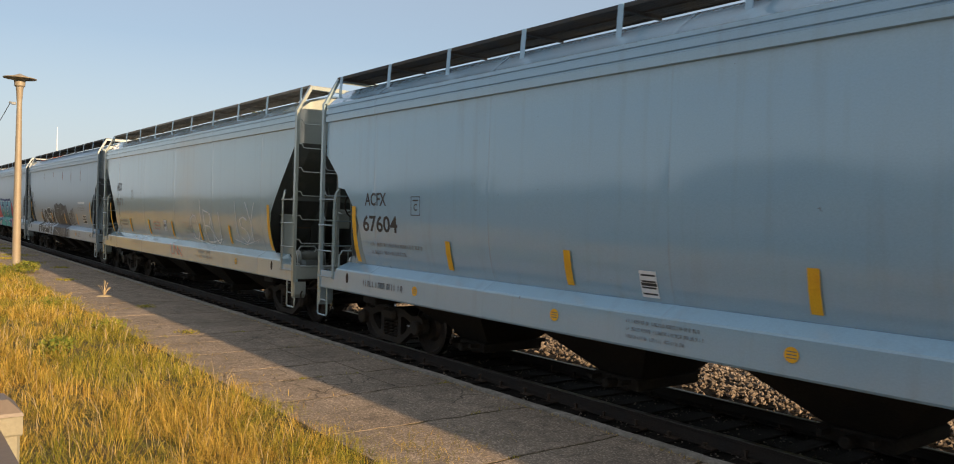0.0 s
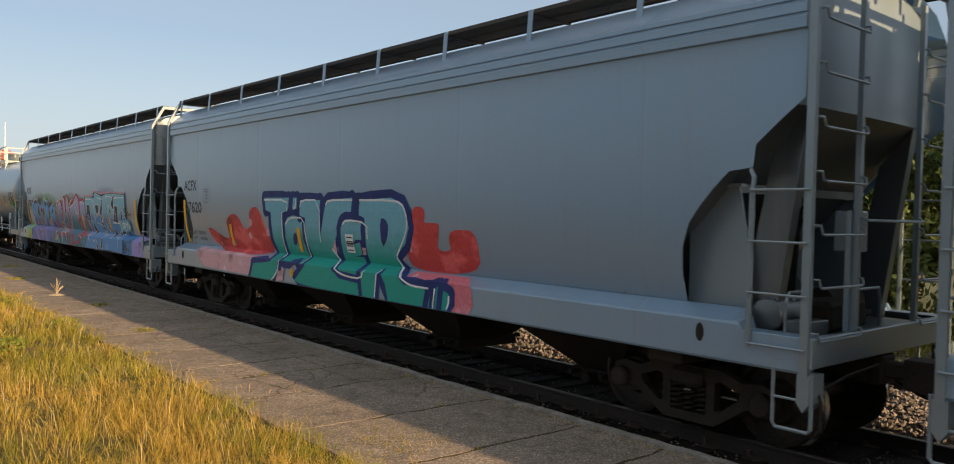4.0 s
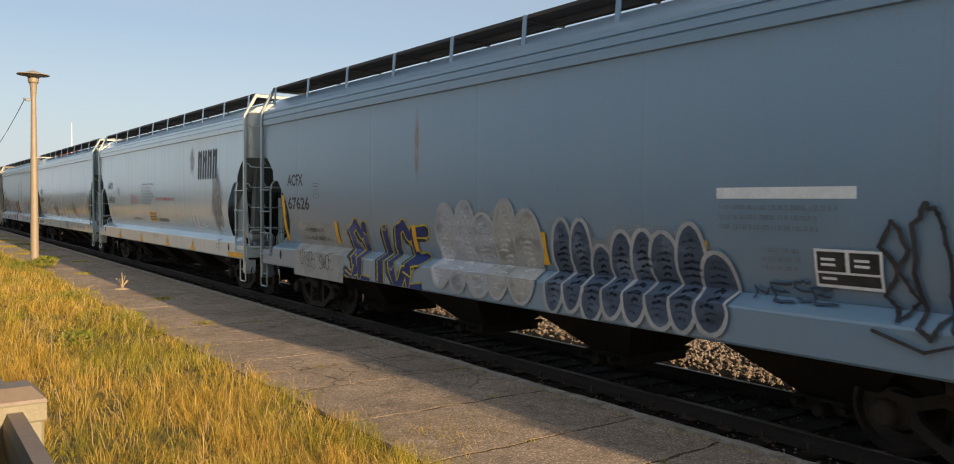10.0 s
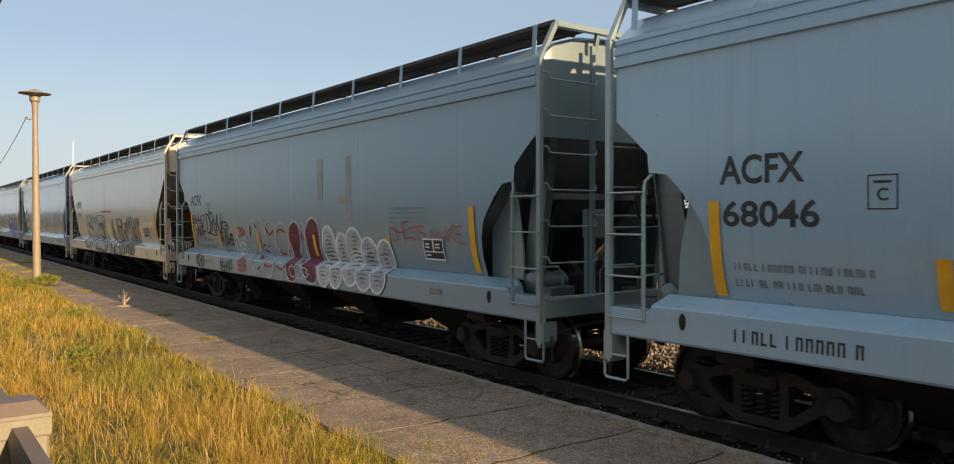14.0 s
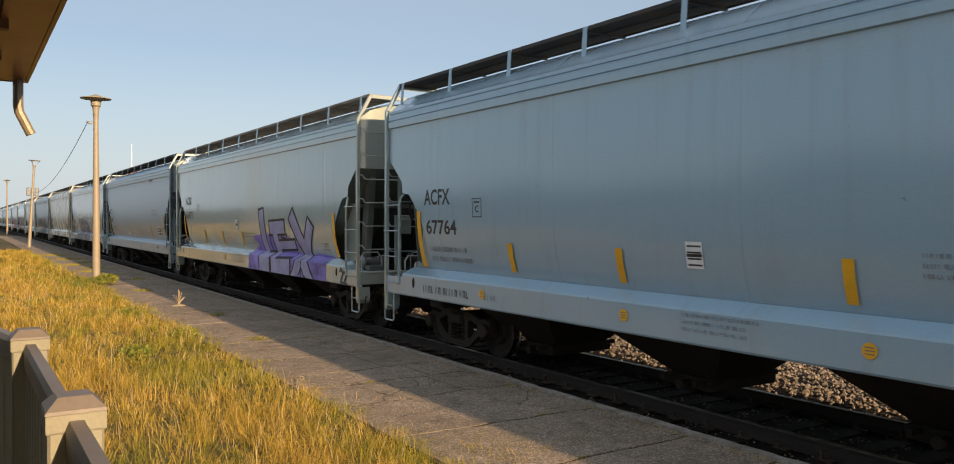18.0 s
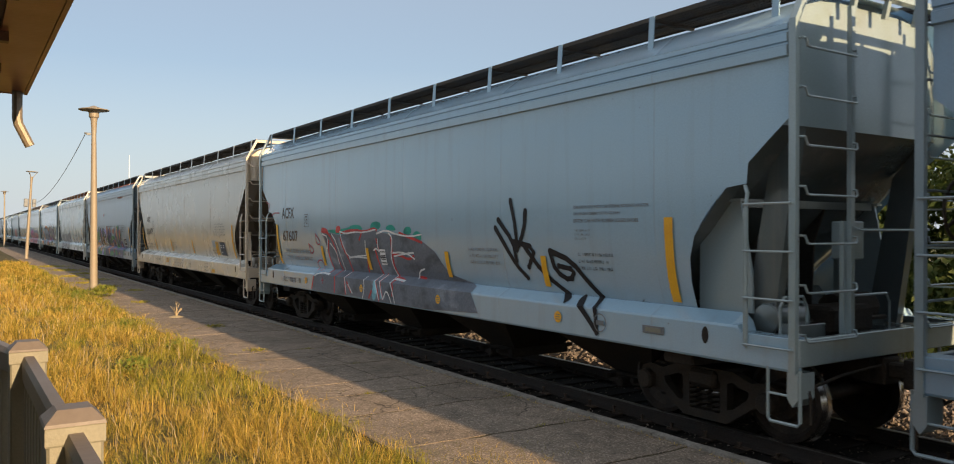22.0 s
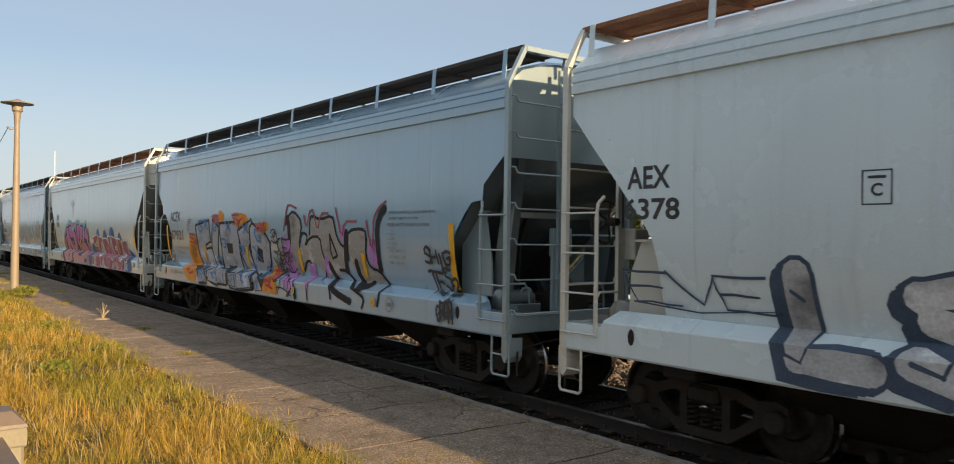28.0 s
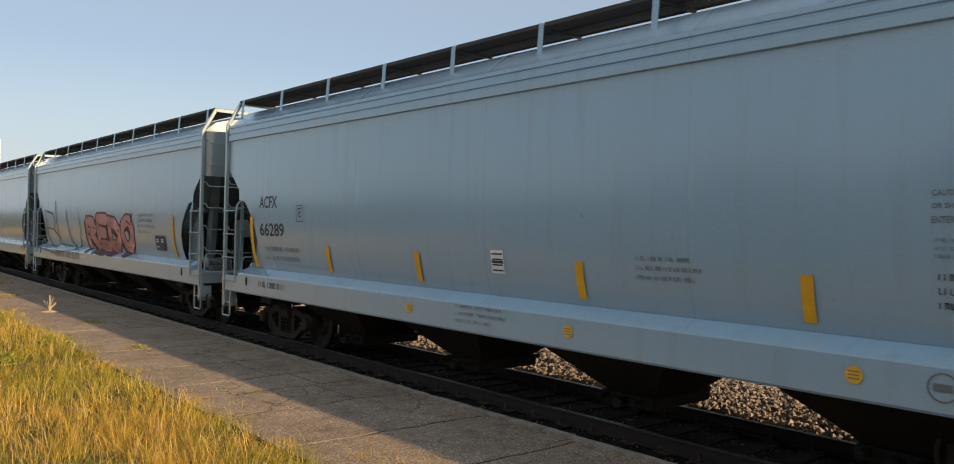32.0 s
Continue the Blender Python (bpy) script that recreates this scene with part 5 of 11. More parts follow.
def grass_patch(name, tufts, k, seed, material, label, tall, thin, lean, reach, power, patchy):
    """Tufts of blades over the strip between fence and platform; patchy keeps only some patches."""
    rng = np.random.default_rng(seed)
    y = 2.4 + 64 * rng.random(tufts) ** power
    edge = GRASS + np.array([0.16 * noise.noise((0, b * 0.9, 2)) + 0.13 * noise.noise((0, b * 3.1, 4)) + 0.07 * noise.noise((0, b * 9, 6)) for b in y])
    x = edge - (edge + 4.5) * rng.random(tufts) ** reach * np.clip(0.5 + y / 30, 0, 1)
    keep = ~((x < 0.25) & (y < 6.5))
    patch = field(x, y, 0.55, seed) + 0.6 * field(x, y, 1.7, seed + 1)
    if patchy:
        keep &= green_of(x, y, edge) > patchy * (0.6 + 0.6 * rng.random(tufts))
    elif name == "grass":
        keep &= np.clip(2.4 * green_of(x, y, edge), 0, 0.85) < rng.random(tufts)
    x, y, edge, patch = x[keep], y[keep], edge[keep], patch[keep]
    spread = 0.04 + 0.05 * rng.random(len(x))
    n = len(x) * k
    X = np.repeat(x, k) + rng.normal(0, 1, n) * np.repeat(spread, k)
    Y = np.repeat(y, k) + rng.normal(0, 1, n) * np.repeat(spread, k)
    clump = np.clip(0.45 + 0.9 * rng.random(len(x)) + 0.8 * patch, 0.22, 1.7)
    H = np.repeat(tall * clump * np.clip((edge - x) * 1.3 + 0.3, 0.3, 1.0), k) * (0.4 + 0.8 * rng.random(n))
    W = thin * (0.7 + 0.7 * rng.random(n)) + 0.00042 * np.maximum(0, Y - 6)
    comb = np.repeat(rng.random(len(x)) * 6.283, k)
    blades(name, np.stack([X, Y, np.full(n, -0.06)], -1), H, W, lean, seed + 1, material, label, "grass", comb)


def grass_field():
    grass_patch("grass", 17000, 18, 11, GRASSMAT, "tall dry golden grass in bent tufts", 0.30, 0.0040, 1.05, 1.1, 2.4, 0)
    grass_patch("green_grass", 9000, 16, 61, GREENBLADE, "greener grass in patches near the platform", 0.27, 0.0042, 1.0, 1.5, 2.2, 0.20)
    grass_patch("thatch", 5500, 8, 71, GRASSMAT, "short matted dead grass on the soil", 0.12, 0.0055, 1.5, 1.1, 2.4, 0)
    # seed stalks that stand above the rest
    rng = np.random.default_rng(11)
    m = 4200
    y = 2.8 + 40 * rng.random(m) ** 2.2
    x = GRASS - 0.25 - (GRASS + 3.5) * rng.random(m)
    keep = ~((x < 0.3) & (y < 6.5))
    x, y = x[keep], y[keep]
    blades("seed_stalks", np.stack([x, y, np.full(len(x), -0.05)], -1), 0.22 + 0.2 * rng.random(len(x)), 0.0028 + 0.0004 * y, 0.6, 13, STALKMAT, "pale dry seed stalks above the grass", "grass")


grass_field()


def platform_weeds():
    rng = np.random.default_rng(21)
    ys, xs = [], []
    for k in range(110):
        near = [j for j in JOINTS if j > 3]
        y = near[int(len(near) * rng.random() ** 1.3)]
        x = GRASS + 0.1 + 2.4 * rng.random() ** 1.6
        if noise.noise((x * 1.7, y * 3.1, 0)) < -0.05:
            continue
        xs.append(x)
        ys.append(y + 0.02 * noise.noise((x * 2.2, y, 7)) + rng.normal(0, 0.012))
    n = 16
    X = np.repeat(xs, n) + rng.normal(0, 0.05, len(xs) * n)
    Y = np.repeat(ys, n) + rng.normal(0, 0.025, len(xs) * n)
    blades("platform_weeds", np.stack([X, Y, np.full(len(X), -0.02)], -1), 0.012 + 0.04 * rng.random(len(X)), 0.006 + 0.005 * rng.random(len(X)), 1.3, 22, GREENBLADE, "small weeds in the platform joints", "weeds")
    X = EDGE - 0.22 + rng.normal(0, 0.02, 1600)
    Y = 3 + 50 * rng.random(1600) ** 1.5
    blades("edge_weeds", np.stack([X, Y, np.full(1600, -0.03)], -1), 0.02 + 0.05 * rng.random(1600), np.full(1600, 0.008), 1.2, 23, GRASSMAT, "sparse weeds along the platform edge", "weeds")


platform_weeds()


def platform_grass():
    """Flat green patches that have grown over the far bays."""
    rng = np.random.default_rng(91)
    xs, ys = [], []
    for cx, cy, r in ((5.0, 36.0, 0.5), (4.6, 39.0, 0.45), (5.3, 41.5, 0.6), (4.7, 45.0, 0.6), (5.6, 47.5, 0.5), (5.1, 52.0, 0.8), (4.8, 58.0, 0.9), (5.7, 33.0, 0.25), (4.9, 27.5, 0.22), (5.2, 19.6, 0.16), (4.8, 15.2, 0.15)):
        m = int(900 * r)
        xs.append(cx + r * 0.6 * rng.normal(0, 1, m))
        ys.append(cy + r * 0.9 * rng.normal(0, 1, m))
    x, y = np.clip(np.concatenate(xs), GRASS, EDGE - 0.25), np.concatenate(ys)
    blades("platform_grass", np.stack([x, y, np.full(len(x), -0.02)], -1), 0.03 + 0.06 * rng.random(len(x)), 0.008 + 0.0003 * y, 1.2, 92, GREENBLADE, "green patches of grass on the old platform", "grass")


platform_grass()


def leaf_cloud(name, centres, radii, count, size, seed, material, parent=None, squash=0.8):
    """Many small leaves in overlapping clumps."""
    rng = np.random.default_rng(seed)
    c = np.array(centres)
    r = np.array(radii)
    w = r ** 2 / (r ** 2).sum()
    pick = rng.choice(len(c), count, p=w)
    d = rng.normal(0, 1, (count, 3))
    d /= np.linalg.norm(d, axis=1)[:, None]
    p = c[pick] + d * (r[pick] * (0.45 + 0.6 * rng.random(count)))[:, None] * np.array([1, 1, squash])
    a = rng.normal(0, 1, (count, 3))
    a /= np.linalg.norm(a, axis=1)[:, None]
    b = np.cross(a, rng.normal(0, 1, (count, 3)))
    b /= np.linalg.norm(b, axis=1)[:, None]
    s = (size * (0.6 + 0.8 * rng.random(count)))[:, None]
    v = np.stack([p - a * s, p + b * s * 0.45, p + a * s, p - b * s * 0.45], 1).reshape(-1, 3)
    me = bpy.data.meshes.new(name)
    me.vertices.add(len(v))
    me.vertices.foreach_set("co", v.astype(np.float32).ravel())
    idx = np.arange(len(v), dtype=np.int32)
    me.loops.add(len(idx))
    me.loops.foreach_set("vertex_index", idx)
    me.polygons.add(count)
    me.polygons.foreach_set("loop_start", np.arange(0, len(idx), 4, dtype=np.int32))
    me.update(calc_edges=True)
    me.materials.append(material)
    ob = new(name, me)
    if parent:
        ob.parent = parent
    return ob


def tree(x, y, h, spread, seed, leaves=2600, leaf=0.22, label="leafy green tree beyond the tracks"):
    rng = random.Random(seed)
    t = thing("tree", pose(x, y, -0.1), label, "tree", "trees beyond the tracks")
    bm = bmesh.new()
    top = h * 0.62
    tube(bm, [(0, 0, 0), (0.05, 0.03, h * 0.2), (-0.04, 0.08, h * 0.42), (0.03, 0, top)], 0.035 * h * 0.55, 8)
    centres, radii = [], []
    for k in range(11):
        a, z = rng.random() * 6.283, h * (0.35 + 0.55 * rng.random())
        rr = spread * (0.35 + 0.5 * rng.random()) * (1.15 - abs(z / h - 0.6))
        q = (rr * math.cos(a), rr * math.sin(a), z)
        tube(bm, [(0, 0, z * 0.55), (q[0] * 0.5, q[1] * 0.5, z * 0.8), q], 0.012 * h * 0.5, 5)
        centres.append(q)
        radii.append(spread * (0.28 + 0.24 * rng.random()))
    centres.append((0, 0, h * 0.85))
    radii.append(spread * 0.4)
    part("trunk", bm, BARK, t, smooth=True)
    leaf_cloud("crown", centres, radii, leaves, leaf, seed, LEAFMAT, t)
    return t


def woods(name, spots, seed, leaves, leaf, label):
    rng = random.Random(seed)
    centres, radii = [], []
    for x, y, h, w in spots:
        for k in range(7):
            centres.append((x + rng.uniform(-w, w) * 0.6, y + rng.uniform(-w, w), h * (0.02 + 0.8 * rng.random())))
            radii.append(max(0.5, h * (0.16 + 0.12 * rng.random())))
    ob = leaf_cloud(name, centres, radii, leaves, leaf, seed, LEAFMAT)
    return tagged(ob, label, "woods", kind="stuff")


rng_w = random.Random(3)
grass_far = np.random.default_rng(81)
blades("far_weeds", np.stack([15.4 + 2.4 * grass_far.random(9000), 1 + 60 * grass_far.random(9000) ** 1.4, np.full(9000, -0.2)], -1), 0.3 + 0.6 * grass_far.random(9000), np.full(9000, 0.02), 0.5, 82, GREENBLADE, "yellow-green weeds beyond the far track", "weeds")
woods("shrub_row", [(17.6 + rng_w.uniform(-0.6, 2.5), 1 + 2.6 * k, rng_w.uniform(3.2, 5.4) + 1.2 * (k < 8), 1.8) for k in range(26)], 31, 95000, 0.10, "green shrubs along the far side of the tracks")
woods("far_woods_east", [(27 + rng_w.uniform(-2, 5), 60 + 6 * k, rng_w.uniform(4.0, 6.0), 4.5) for k in range(22)], 32, 12000, 0.45, "distant line of green trees beyond the tracks")
woods("far_woods_west", [(-55 + rng_w.uniform(-8, 6), -70 + 7 * k, rng_w.uniform(4, 8.5), 5.5) for k in range(34)], 33, 24000, 0.8, "distant trees behind the station")
woods("shrub_thicket", [(19.4, 7.2, 5.2, 1.4), (19.6, 9.3, 5.6, 1.4), (19.8, 11.4, 5.4, 1.4)], 33, 26000, 0.10, "dense green thicket beyond the tracks")
tree(30, 74.5, 12.6, 3.8, 41, 2300, 0.3)
tree(23, 22, 6.2, 2.6, 42, 5000, 0.15)
tree(22, 38, 5.8, 2.5, 43)
tree(24, 9, 6.0, 2.6, 44, 6500, 0.13)


# dry weed on the platform, leafy weeds round the lamp post
def dry_weed(x, y):
    w = thing("dry_weed", pose(x, y, -0.02), "dead pale weed stalks in a platform joint", "weed")
    rng = random.Random(8)
    for k in range(9):
        a, l = rng.random() * 6.283, 0.16 + 0.28 * rng.random()
        bm = bmesh.new()
        tube(bm, [(0, 0, 0), (0.06 * math.cos(a), 0.06 * math.sin(a), l * 0.6), (0.15 * math.cos(a), 0.15 * math.sin(a), l)], 0.007, 4)
        part("stalk", bm, STALKMAT, w)
    bm = bmesh.new()
    lathe(bm, [(0, 0.2), (0.02, 0.17), (0.04, 0.08)], "z", n=9)
    part("dead_leaves", bm, STALKMAT, w)


dry_weed(4.87, 22.26)


def litter():
    """Dead stalks and roots lying where the platform meets the grass."""
    rng = np.random.default_rng(33)
    n = 900
    y = np.concatenate([6.6 + 0.35 * rng.normal(0, 1, 260), 4 + 36 * rng.random(n - 260) ** 1.5])
    x = np.concatenate([4.25 + np.abs(0.45 * rng.normal(0, 1, 260)), GRASS + np.abs(0.22 * rng.normal(0, 1, n - 260))])
    blades("dead_stalk_litter", np.stack([x, y, np.full(n, -0.012)], -1), 0.03 + 0.10 * rng.random(n), np.full(n, 0.005), 2.3, 34, GRASSMAT, "dead stalks lying on the platform's edge", "plant litter")


litter()


def weed_clump(name, spots, seed, label):
    pts = [(x, y, z) for x, y, z, r in spots]
    ob = leaf_cloud(name, pts, [r for *_, r in spots], 420 * len(spots), 0.035, seed, WEEDMAT, None, 0.6)
    return tagged(ob, label, "weeds", kind="stuff")


weed_clump("lamp_weeds", [(3.9, 30.3, 0.15, 0.35), (4.2, 30.5, 0.2, 0.4), (3.5, 30.4, 0.12, 0.3), (4.4, 31, 0.2, 0.3), (3.3, 29.2, 0.1, 0.3)], 51, "yellow-green leafy weeds round the lamp post")
weed_clump("green_weeds", [(2.3, 13.9, 0.08, 0.28), (2.5, 14.1, 0.1, 0.2), (3.6, 16, 0.04, 0.3), (3.2, 20, 0.05, 0.35)], 52, "green leafy weeds in the dry grass")


# ---------------------------------------------------------------- far things
def utility_pole(x, y, h):
    p = thing("utility_pole", pose(x, y, -0.1), "grey wooden utility pole with a crossarm", "utility pole")
    bm = bmesh.new()
    lathe(bm, [(0, 0.17), (h, 0.11)], "z", n=10)
    part("pole", bm, BARK, p, smooth=True)
    bm = bmesh.new()
    box(bm, -1.2, -0.06, h - 0.5, 1.2, 0.06, h - 0.38)
    part("crossarm", bm, BARK, p)
    for k in (-1.1, -0.4, 0.4, 1.1):
        bm = bmesh.new()
        lathe(bm, [(h - 0.38, 0.04), (h - 0.28, 0.06), (h - 0.22, 0.03)], "z", (k, 0, 0), 8)
        part("insulator", bm, GREYINK, p, smooth=True)
    return p


utility_pole(30, 39.2, 9.9)
utility_pole(30, -6, 9.9)
bm = bmesh.new()
lathe(bm, [(0, 0.14), (10, 0.12), (18.3, 0.06)], "z", (30, 181, 0), 8)
tagged(part("radio_mast", bm, WHITEINK), "thin white radio mast far beyond the train", "mast")


def far_building(x, y):
    b = thing("brick_tower", pose(x, y, -0.1), "red brick tower with a red hipped roof far off", "building")
    brick = surface("far_brick", (0.30, 0.12, 0.08), 0.9, 0, 0.3, 1, 20, 0.2)
    bm = bmesh.new()
    box(bm, -3.0, -3.0, 0, 3.0, 3.0, 11.4)
    part("wall", bm, brick, b)
    bm = bmesh.new()
    solid(bm, [[(-3.4, -3.4, 11.4), (3.4, -3.4, 11.4), (3.4, 3.4, 11.4), (-3.4, 3.4, 11.4)], [(-0.3, -0.3, 13.6), (0.3, -0.3, 13.6), (0.3, 0.3, 13.6), (-0.3, 0.3, 13.6)]])
    part("roof", bm, surface("red_roof", (0.35, 0.09, 0.05), 0.8, 0, 0.2, 1, 20, 0.2), b)
    for k in (-1.8, 0, 1.8):
        bm = bmesh.new()
        box(bm, k - 0.5, -3.06, 9.7, k + 0.5, -3.0, 11.0)
        part("window", bm, GREYINK, b)
    return b


far_building(31.5, 190)


# ---------------------------------------------------------------- the train
SPEED = [(0, 11.49), (4, 11.42), (8, 11.36), (12, 11.31), (16, 11.27), (20, 11.18), (24, 11.04), (28, 10.83), (32, 10.71)]


def gone(t):
    """Metres that the train has run by t seconds."""
    d = 0.0
    for (t0, v0), (t1, v1) in zip(SPEED, SPEED[1:]):
        if t <= t0:
            break
        u = min(t, t1)
        vu = v0 + (v1 - v0) * (u - t0) / (t1 - t0)
        d += (u - t0) * (v0 + vu) / 2
    return d


BLUEGREY, LIGHT, WARM, WHITE, PALE = (0.29, 0.345, 0.39), (0.45, 0.53, 0.56), (0.86, 0.645, 0.48), (0.97, 0.885, 0.78), (0.41, 0.49, 0.53)
DEEPBLUE, TEALGREY, BRIGHT, TANGREY, COOLWHITE = (0.245, 0.315, 0.37), (0.265, 0.335, 0.355), (0.45, 0.54, 0.58), (0.51, 0.53, 0.49), (0.72, 0.75, 0.75)
# leading end at the start, kind, colour, roughness, rusty walkway, label
CARS = [
    # unseen car ahead, added so that its shadow falls on the platform
    (-20.0, "stepped", PALE, 0.16, 0, "grey covered hopper car"),
    (-2.65, "stepped", BRIGHT, 0.13, 0, "blue-grey glossy covered hopper car with yellow side stripes"),
    (14.65, "slanted", TANGREY, 0.16, 2, "light grey covered hopper car with thin white tags"),
    (31.97, "stepped", BLUEGREY, 0.34, 0, "grey covered hopper car with rust spots and black graffiti"),
    (49.19, "stepped", BLUEGREY, 0.34, 0, "grey covered hopper car with teal and red graffiti"),
    (66.52, "stepped", BLUEGREY, 0.34, 0, "grey covered hopper car with blue and purple graffiti"),
    (115.05, "stepped", DEEPBLUE, 0.34, 0, "blue-grey covered hopper car with yellow and blue graffiti"),
    (132.27, "stepped", COOLWHITE, 0.22, 0, "white covered hopper car with red warning lettering"),
    (149.63, "stepped", LIGHT, 0.2, 0, "light blue-grey covered hopper car with dark tags"),
    (166.98, "stepped", TEALGREY, 0.34, 0, "grey covered hopper car with red and white graffiti"),
    (184.35, "slanted", WARM, 0.24, 0, "light grey covered hopper car with grey graffiti"),
    (201.63, "stepped", LIGHT, 0.18, 0, "pale blue-grey covered hopper car"),
    (219.06, "stepped", TANGREY, 0.16, 2, "light grey covered hopper car with lilac block letters"),
    (236.39, "stepped", DEEPBLUE, 0.34, 0, "blue-grey covered hopper car with black data panel"),
    (253.71, "stepped", LIGHT, 0.22, 0, "light grey covered hopper car with red and grey graffiti"),
    (271.03, "slanted", WARM, 0.3, 0, "dusty beige covered hopper car with rust streaks"),
    (288.4, "stepped", DEEPBLUE, 0.34, 0, "blue-grey covered hopper car with green and white graffiti"),
    (305.72, "slanted", WHITE, 0.3, 1, "white covered hopper car with rusty walkway"),
    (322.95, "stepped", BRIGHT, 0.18, 0, "grey covered hopper car with silver and black graffiti"),
    (340.35, "slanted", WHITE, 0.24, 1, "white covered hopper car with pink and red graffiti"),
    (357.65, "stepped", LIGHT, 0.2, 0, "pale grey covered hopper car with yellow side stripes"),
    (375.1, "stepped", PALE, 0.26, 0, "grey covered hopper car with faded red graffiti"),
    (392.4, "stepped", PALE, 0.2, 0, "grey covered hopper car"),
    (409.7, "stepped", LIGHT, 0.2, 0, "light grey covered hopper car"),
    (427.0, "stepped", BLUEGREY, 0.34, 0, "blue-grey covered hopper car"),
    (444.4, "slanted", WHITE, 0.2, 0, "white covered hopper car"),
    (461.7, "stepped", PALE, 0.2, 0, "grey covered hopper car"),
]
TRAIN = []                    # (car, where its middle stands at the start)
protos = {}
for lead, kind, colour, rough, rusty, label in CARS:
    key = (kind, rusty)
    at = pose(XC, lead + HALF, 0)
    if key in protos:
        car = copy_thing(protos[key], at)
    else:
        car = protos[key] = hopper(kind, rusty)
        car.matrix_basis = at
    tagged(car, label + "")
    paint_car(car, colour, rough - 0.06)
    TRAIN.append((car, lead + HALF))
for mid, ring, axle, top, nose, deep, tint, label in ((91.68, 7.08, 6.33, 0.1, 7.08, 1.12, (0.19, 0.225, 0.235), "grey tank car with white lettering and a yellow placard"), (107.35, 6.6, 5.4, -0.95, 6.15, 0.95, (0.35, 0.385, 0.42), "grey tank car with dark painted patches and white tags")):
    car = tank_car(ring, label, axle, top, nose, deep)
    car.matrix_basis = pose(XC, mid, 0)
    paint_car(car, tint, 0.3)
    TRAIN.append((car, mid))


# ---------------------------------------------------------------- lettering and graffiti on the car sides
PALETTE = {
    "black": (0.015, 0.015, 0.018), "charcoal": (0.045, 0.045, 0.05), "white": (0.75, 0.77, 0.78), "red": (0.55, 0.05, 0.05), "rose": (0.62, 0.16, 0.2), "teal": (0.0, 0.30, 0.24), "navy": (0.012, 0.03, 0.16),
    "lime": (0.25, 0.5, 0.1), "peach": (0.6, 0.33, 0.16), "lilac": (0.30, 0.25, 0.55), "blue": (0.06, 0.20, 0.52), "plum": (0.24, 0.20, 0.42), "aqua": (0.15, 0.40, 0.50), "indigo": (0.12, 0.13, 0.42), "petrol": (0.03, 0.17, 0.25),
    "azure": (0.07, 0.24, 0.52), "yellow": (0.55, 0.45, 0.03), "silver": (0.42, 0.43, 0.44), "slate": (0.06, 0.09, 0.14), "rust": (0.28, 0.07, 0.05), "paleg": (0.42, 0.42, 0.40), "warmg": (0.34, 0.31, 0.28), "violet": (0.22, 0.17, 0.55),
    "ash": (0.17, 0.17, 0.20), "night": (0.015, 0.025, 0.05), "moss": (0.08, 0.22, 0.10), "brown": (0.22, 0.10, 0.05), "forest": (0.05, 0.20, 0.11), "rustpk": (0.42, 0.17, 0.11), "grape": (0.10, 0.10, 0.17), "steel": (0.36, 0.38, 0.42),
    "orange": (0.75, 0.28, 0.02), "orchid": (0.45, 0.2, 0.5), "sky": (0.2, 0.45, 0.55), "pinkpale": (0.65, 0.35, 0.38), "pink": (0.52, 0.14, 0.36), "maroon": (0.14, 0.02, 0.05), "royal": (0.035, 0.09, 0.26), "crimson": (0.36, 0.085, 0.115), "denim": (0.045, 0.13, 0.30),
    "chalk": (0.52, 0.53, 0.54), "slategrey": (0.13, 0.155, 0.195), "belt": (0.10, 0.125, 0.145), "peachpink": (0.62, 0.27, 0.27), "bright": (0.07, 0.30, 0.62), "rosedust": (0.5, 0.22, 0.2), "patch": (0.36, 0.36, 0.34), "blueb": (0.33, 0.40, 0.46), "lav": (0.36, 0.35, 0.56), "iron": (0.32, 0.12, 0.05), "green": (0.03, 0.33, 0.10), "oxide": (0.45, 0.13, 0.06),
}
SPRAY = {}


def faded(colour):
    c = PALETTE[colour]
    grey = sum(c) / 3
    return tuple(min(0.85, 1.08 * (0.96 * v + 0.04 * grey) + 0.005) for v in c)


def spray(colour, alpha=1.0):
    if (colour, alpha) not in SPRAY:
        m = surface("spray_" + colour, faded(colour), 0.5, 0, 0.3, 2.5, 50, 0.03, spec=0.2)
        if alpha < 1:
            n, l = m.node_tree.nodes, m.node_tree.links
            tc = n.new("ShaderNodeTexCoord")
            mp = n.new("ShaderNodeVectorMath")
            mp.operation = "MULTIPLY_ADD"
            l.new(tc.outputs["Generated"], mp.inputs[0])
            mp.inputs[1].default_value, mp.inputs[2].default_value = (0, 2, 2), (0, -1, -1)
            far = n.new("ShaderNodeVectorMath")
            far.operation = "LENGTH"
            l.new(mp.outputs[0], far.inputs[0])
            fade = ramp(n, l, far.outputs["Value"], [(0.45, (1, 1, 1)), (1.0, (0, 0, 0))])
            fog = ramp(n, l, noise_of(n, l, 5, 5), [(0.3, (alpha * 0.6,) * 3), (0.7, (min(1, alpha * 1.6),) * 3)])
            l.new(mix(n, l, 1.0, fog, fade, "MULTIPLY"), n["Principled BSDF"].inputs["Alpha"])
        SPRAY[(colour, alpha)] = m
    return SPRAY[(colour, alpha)]


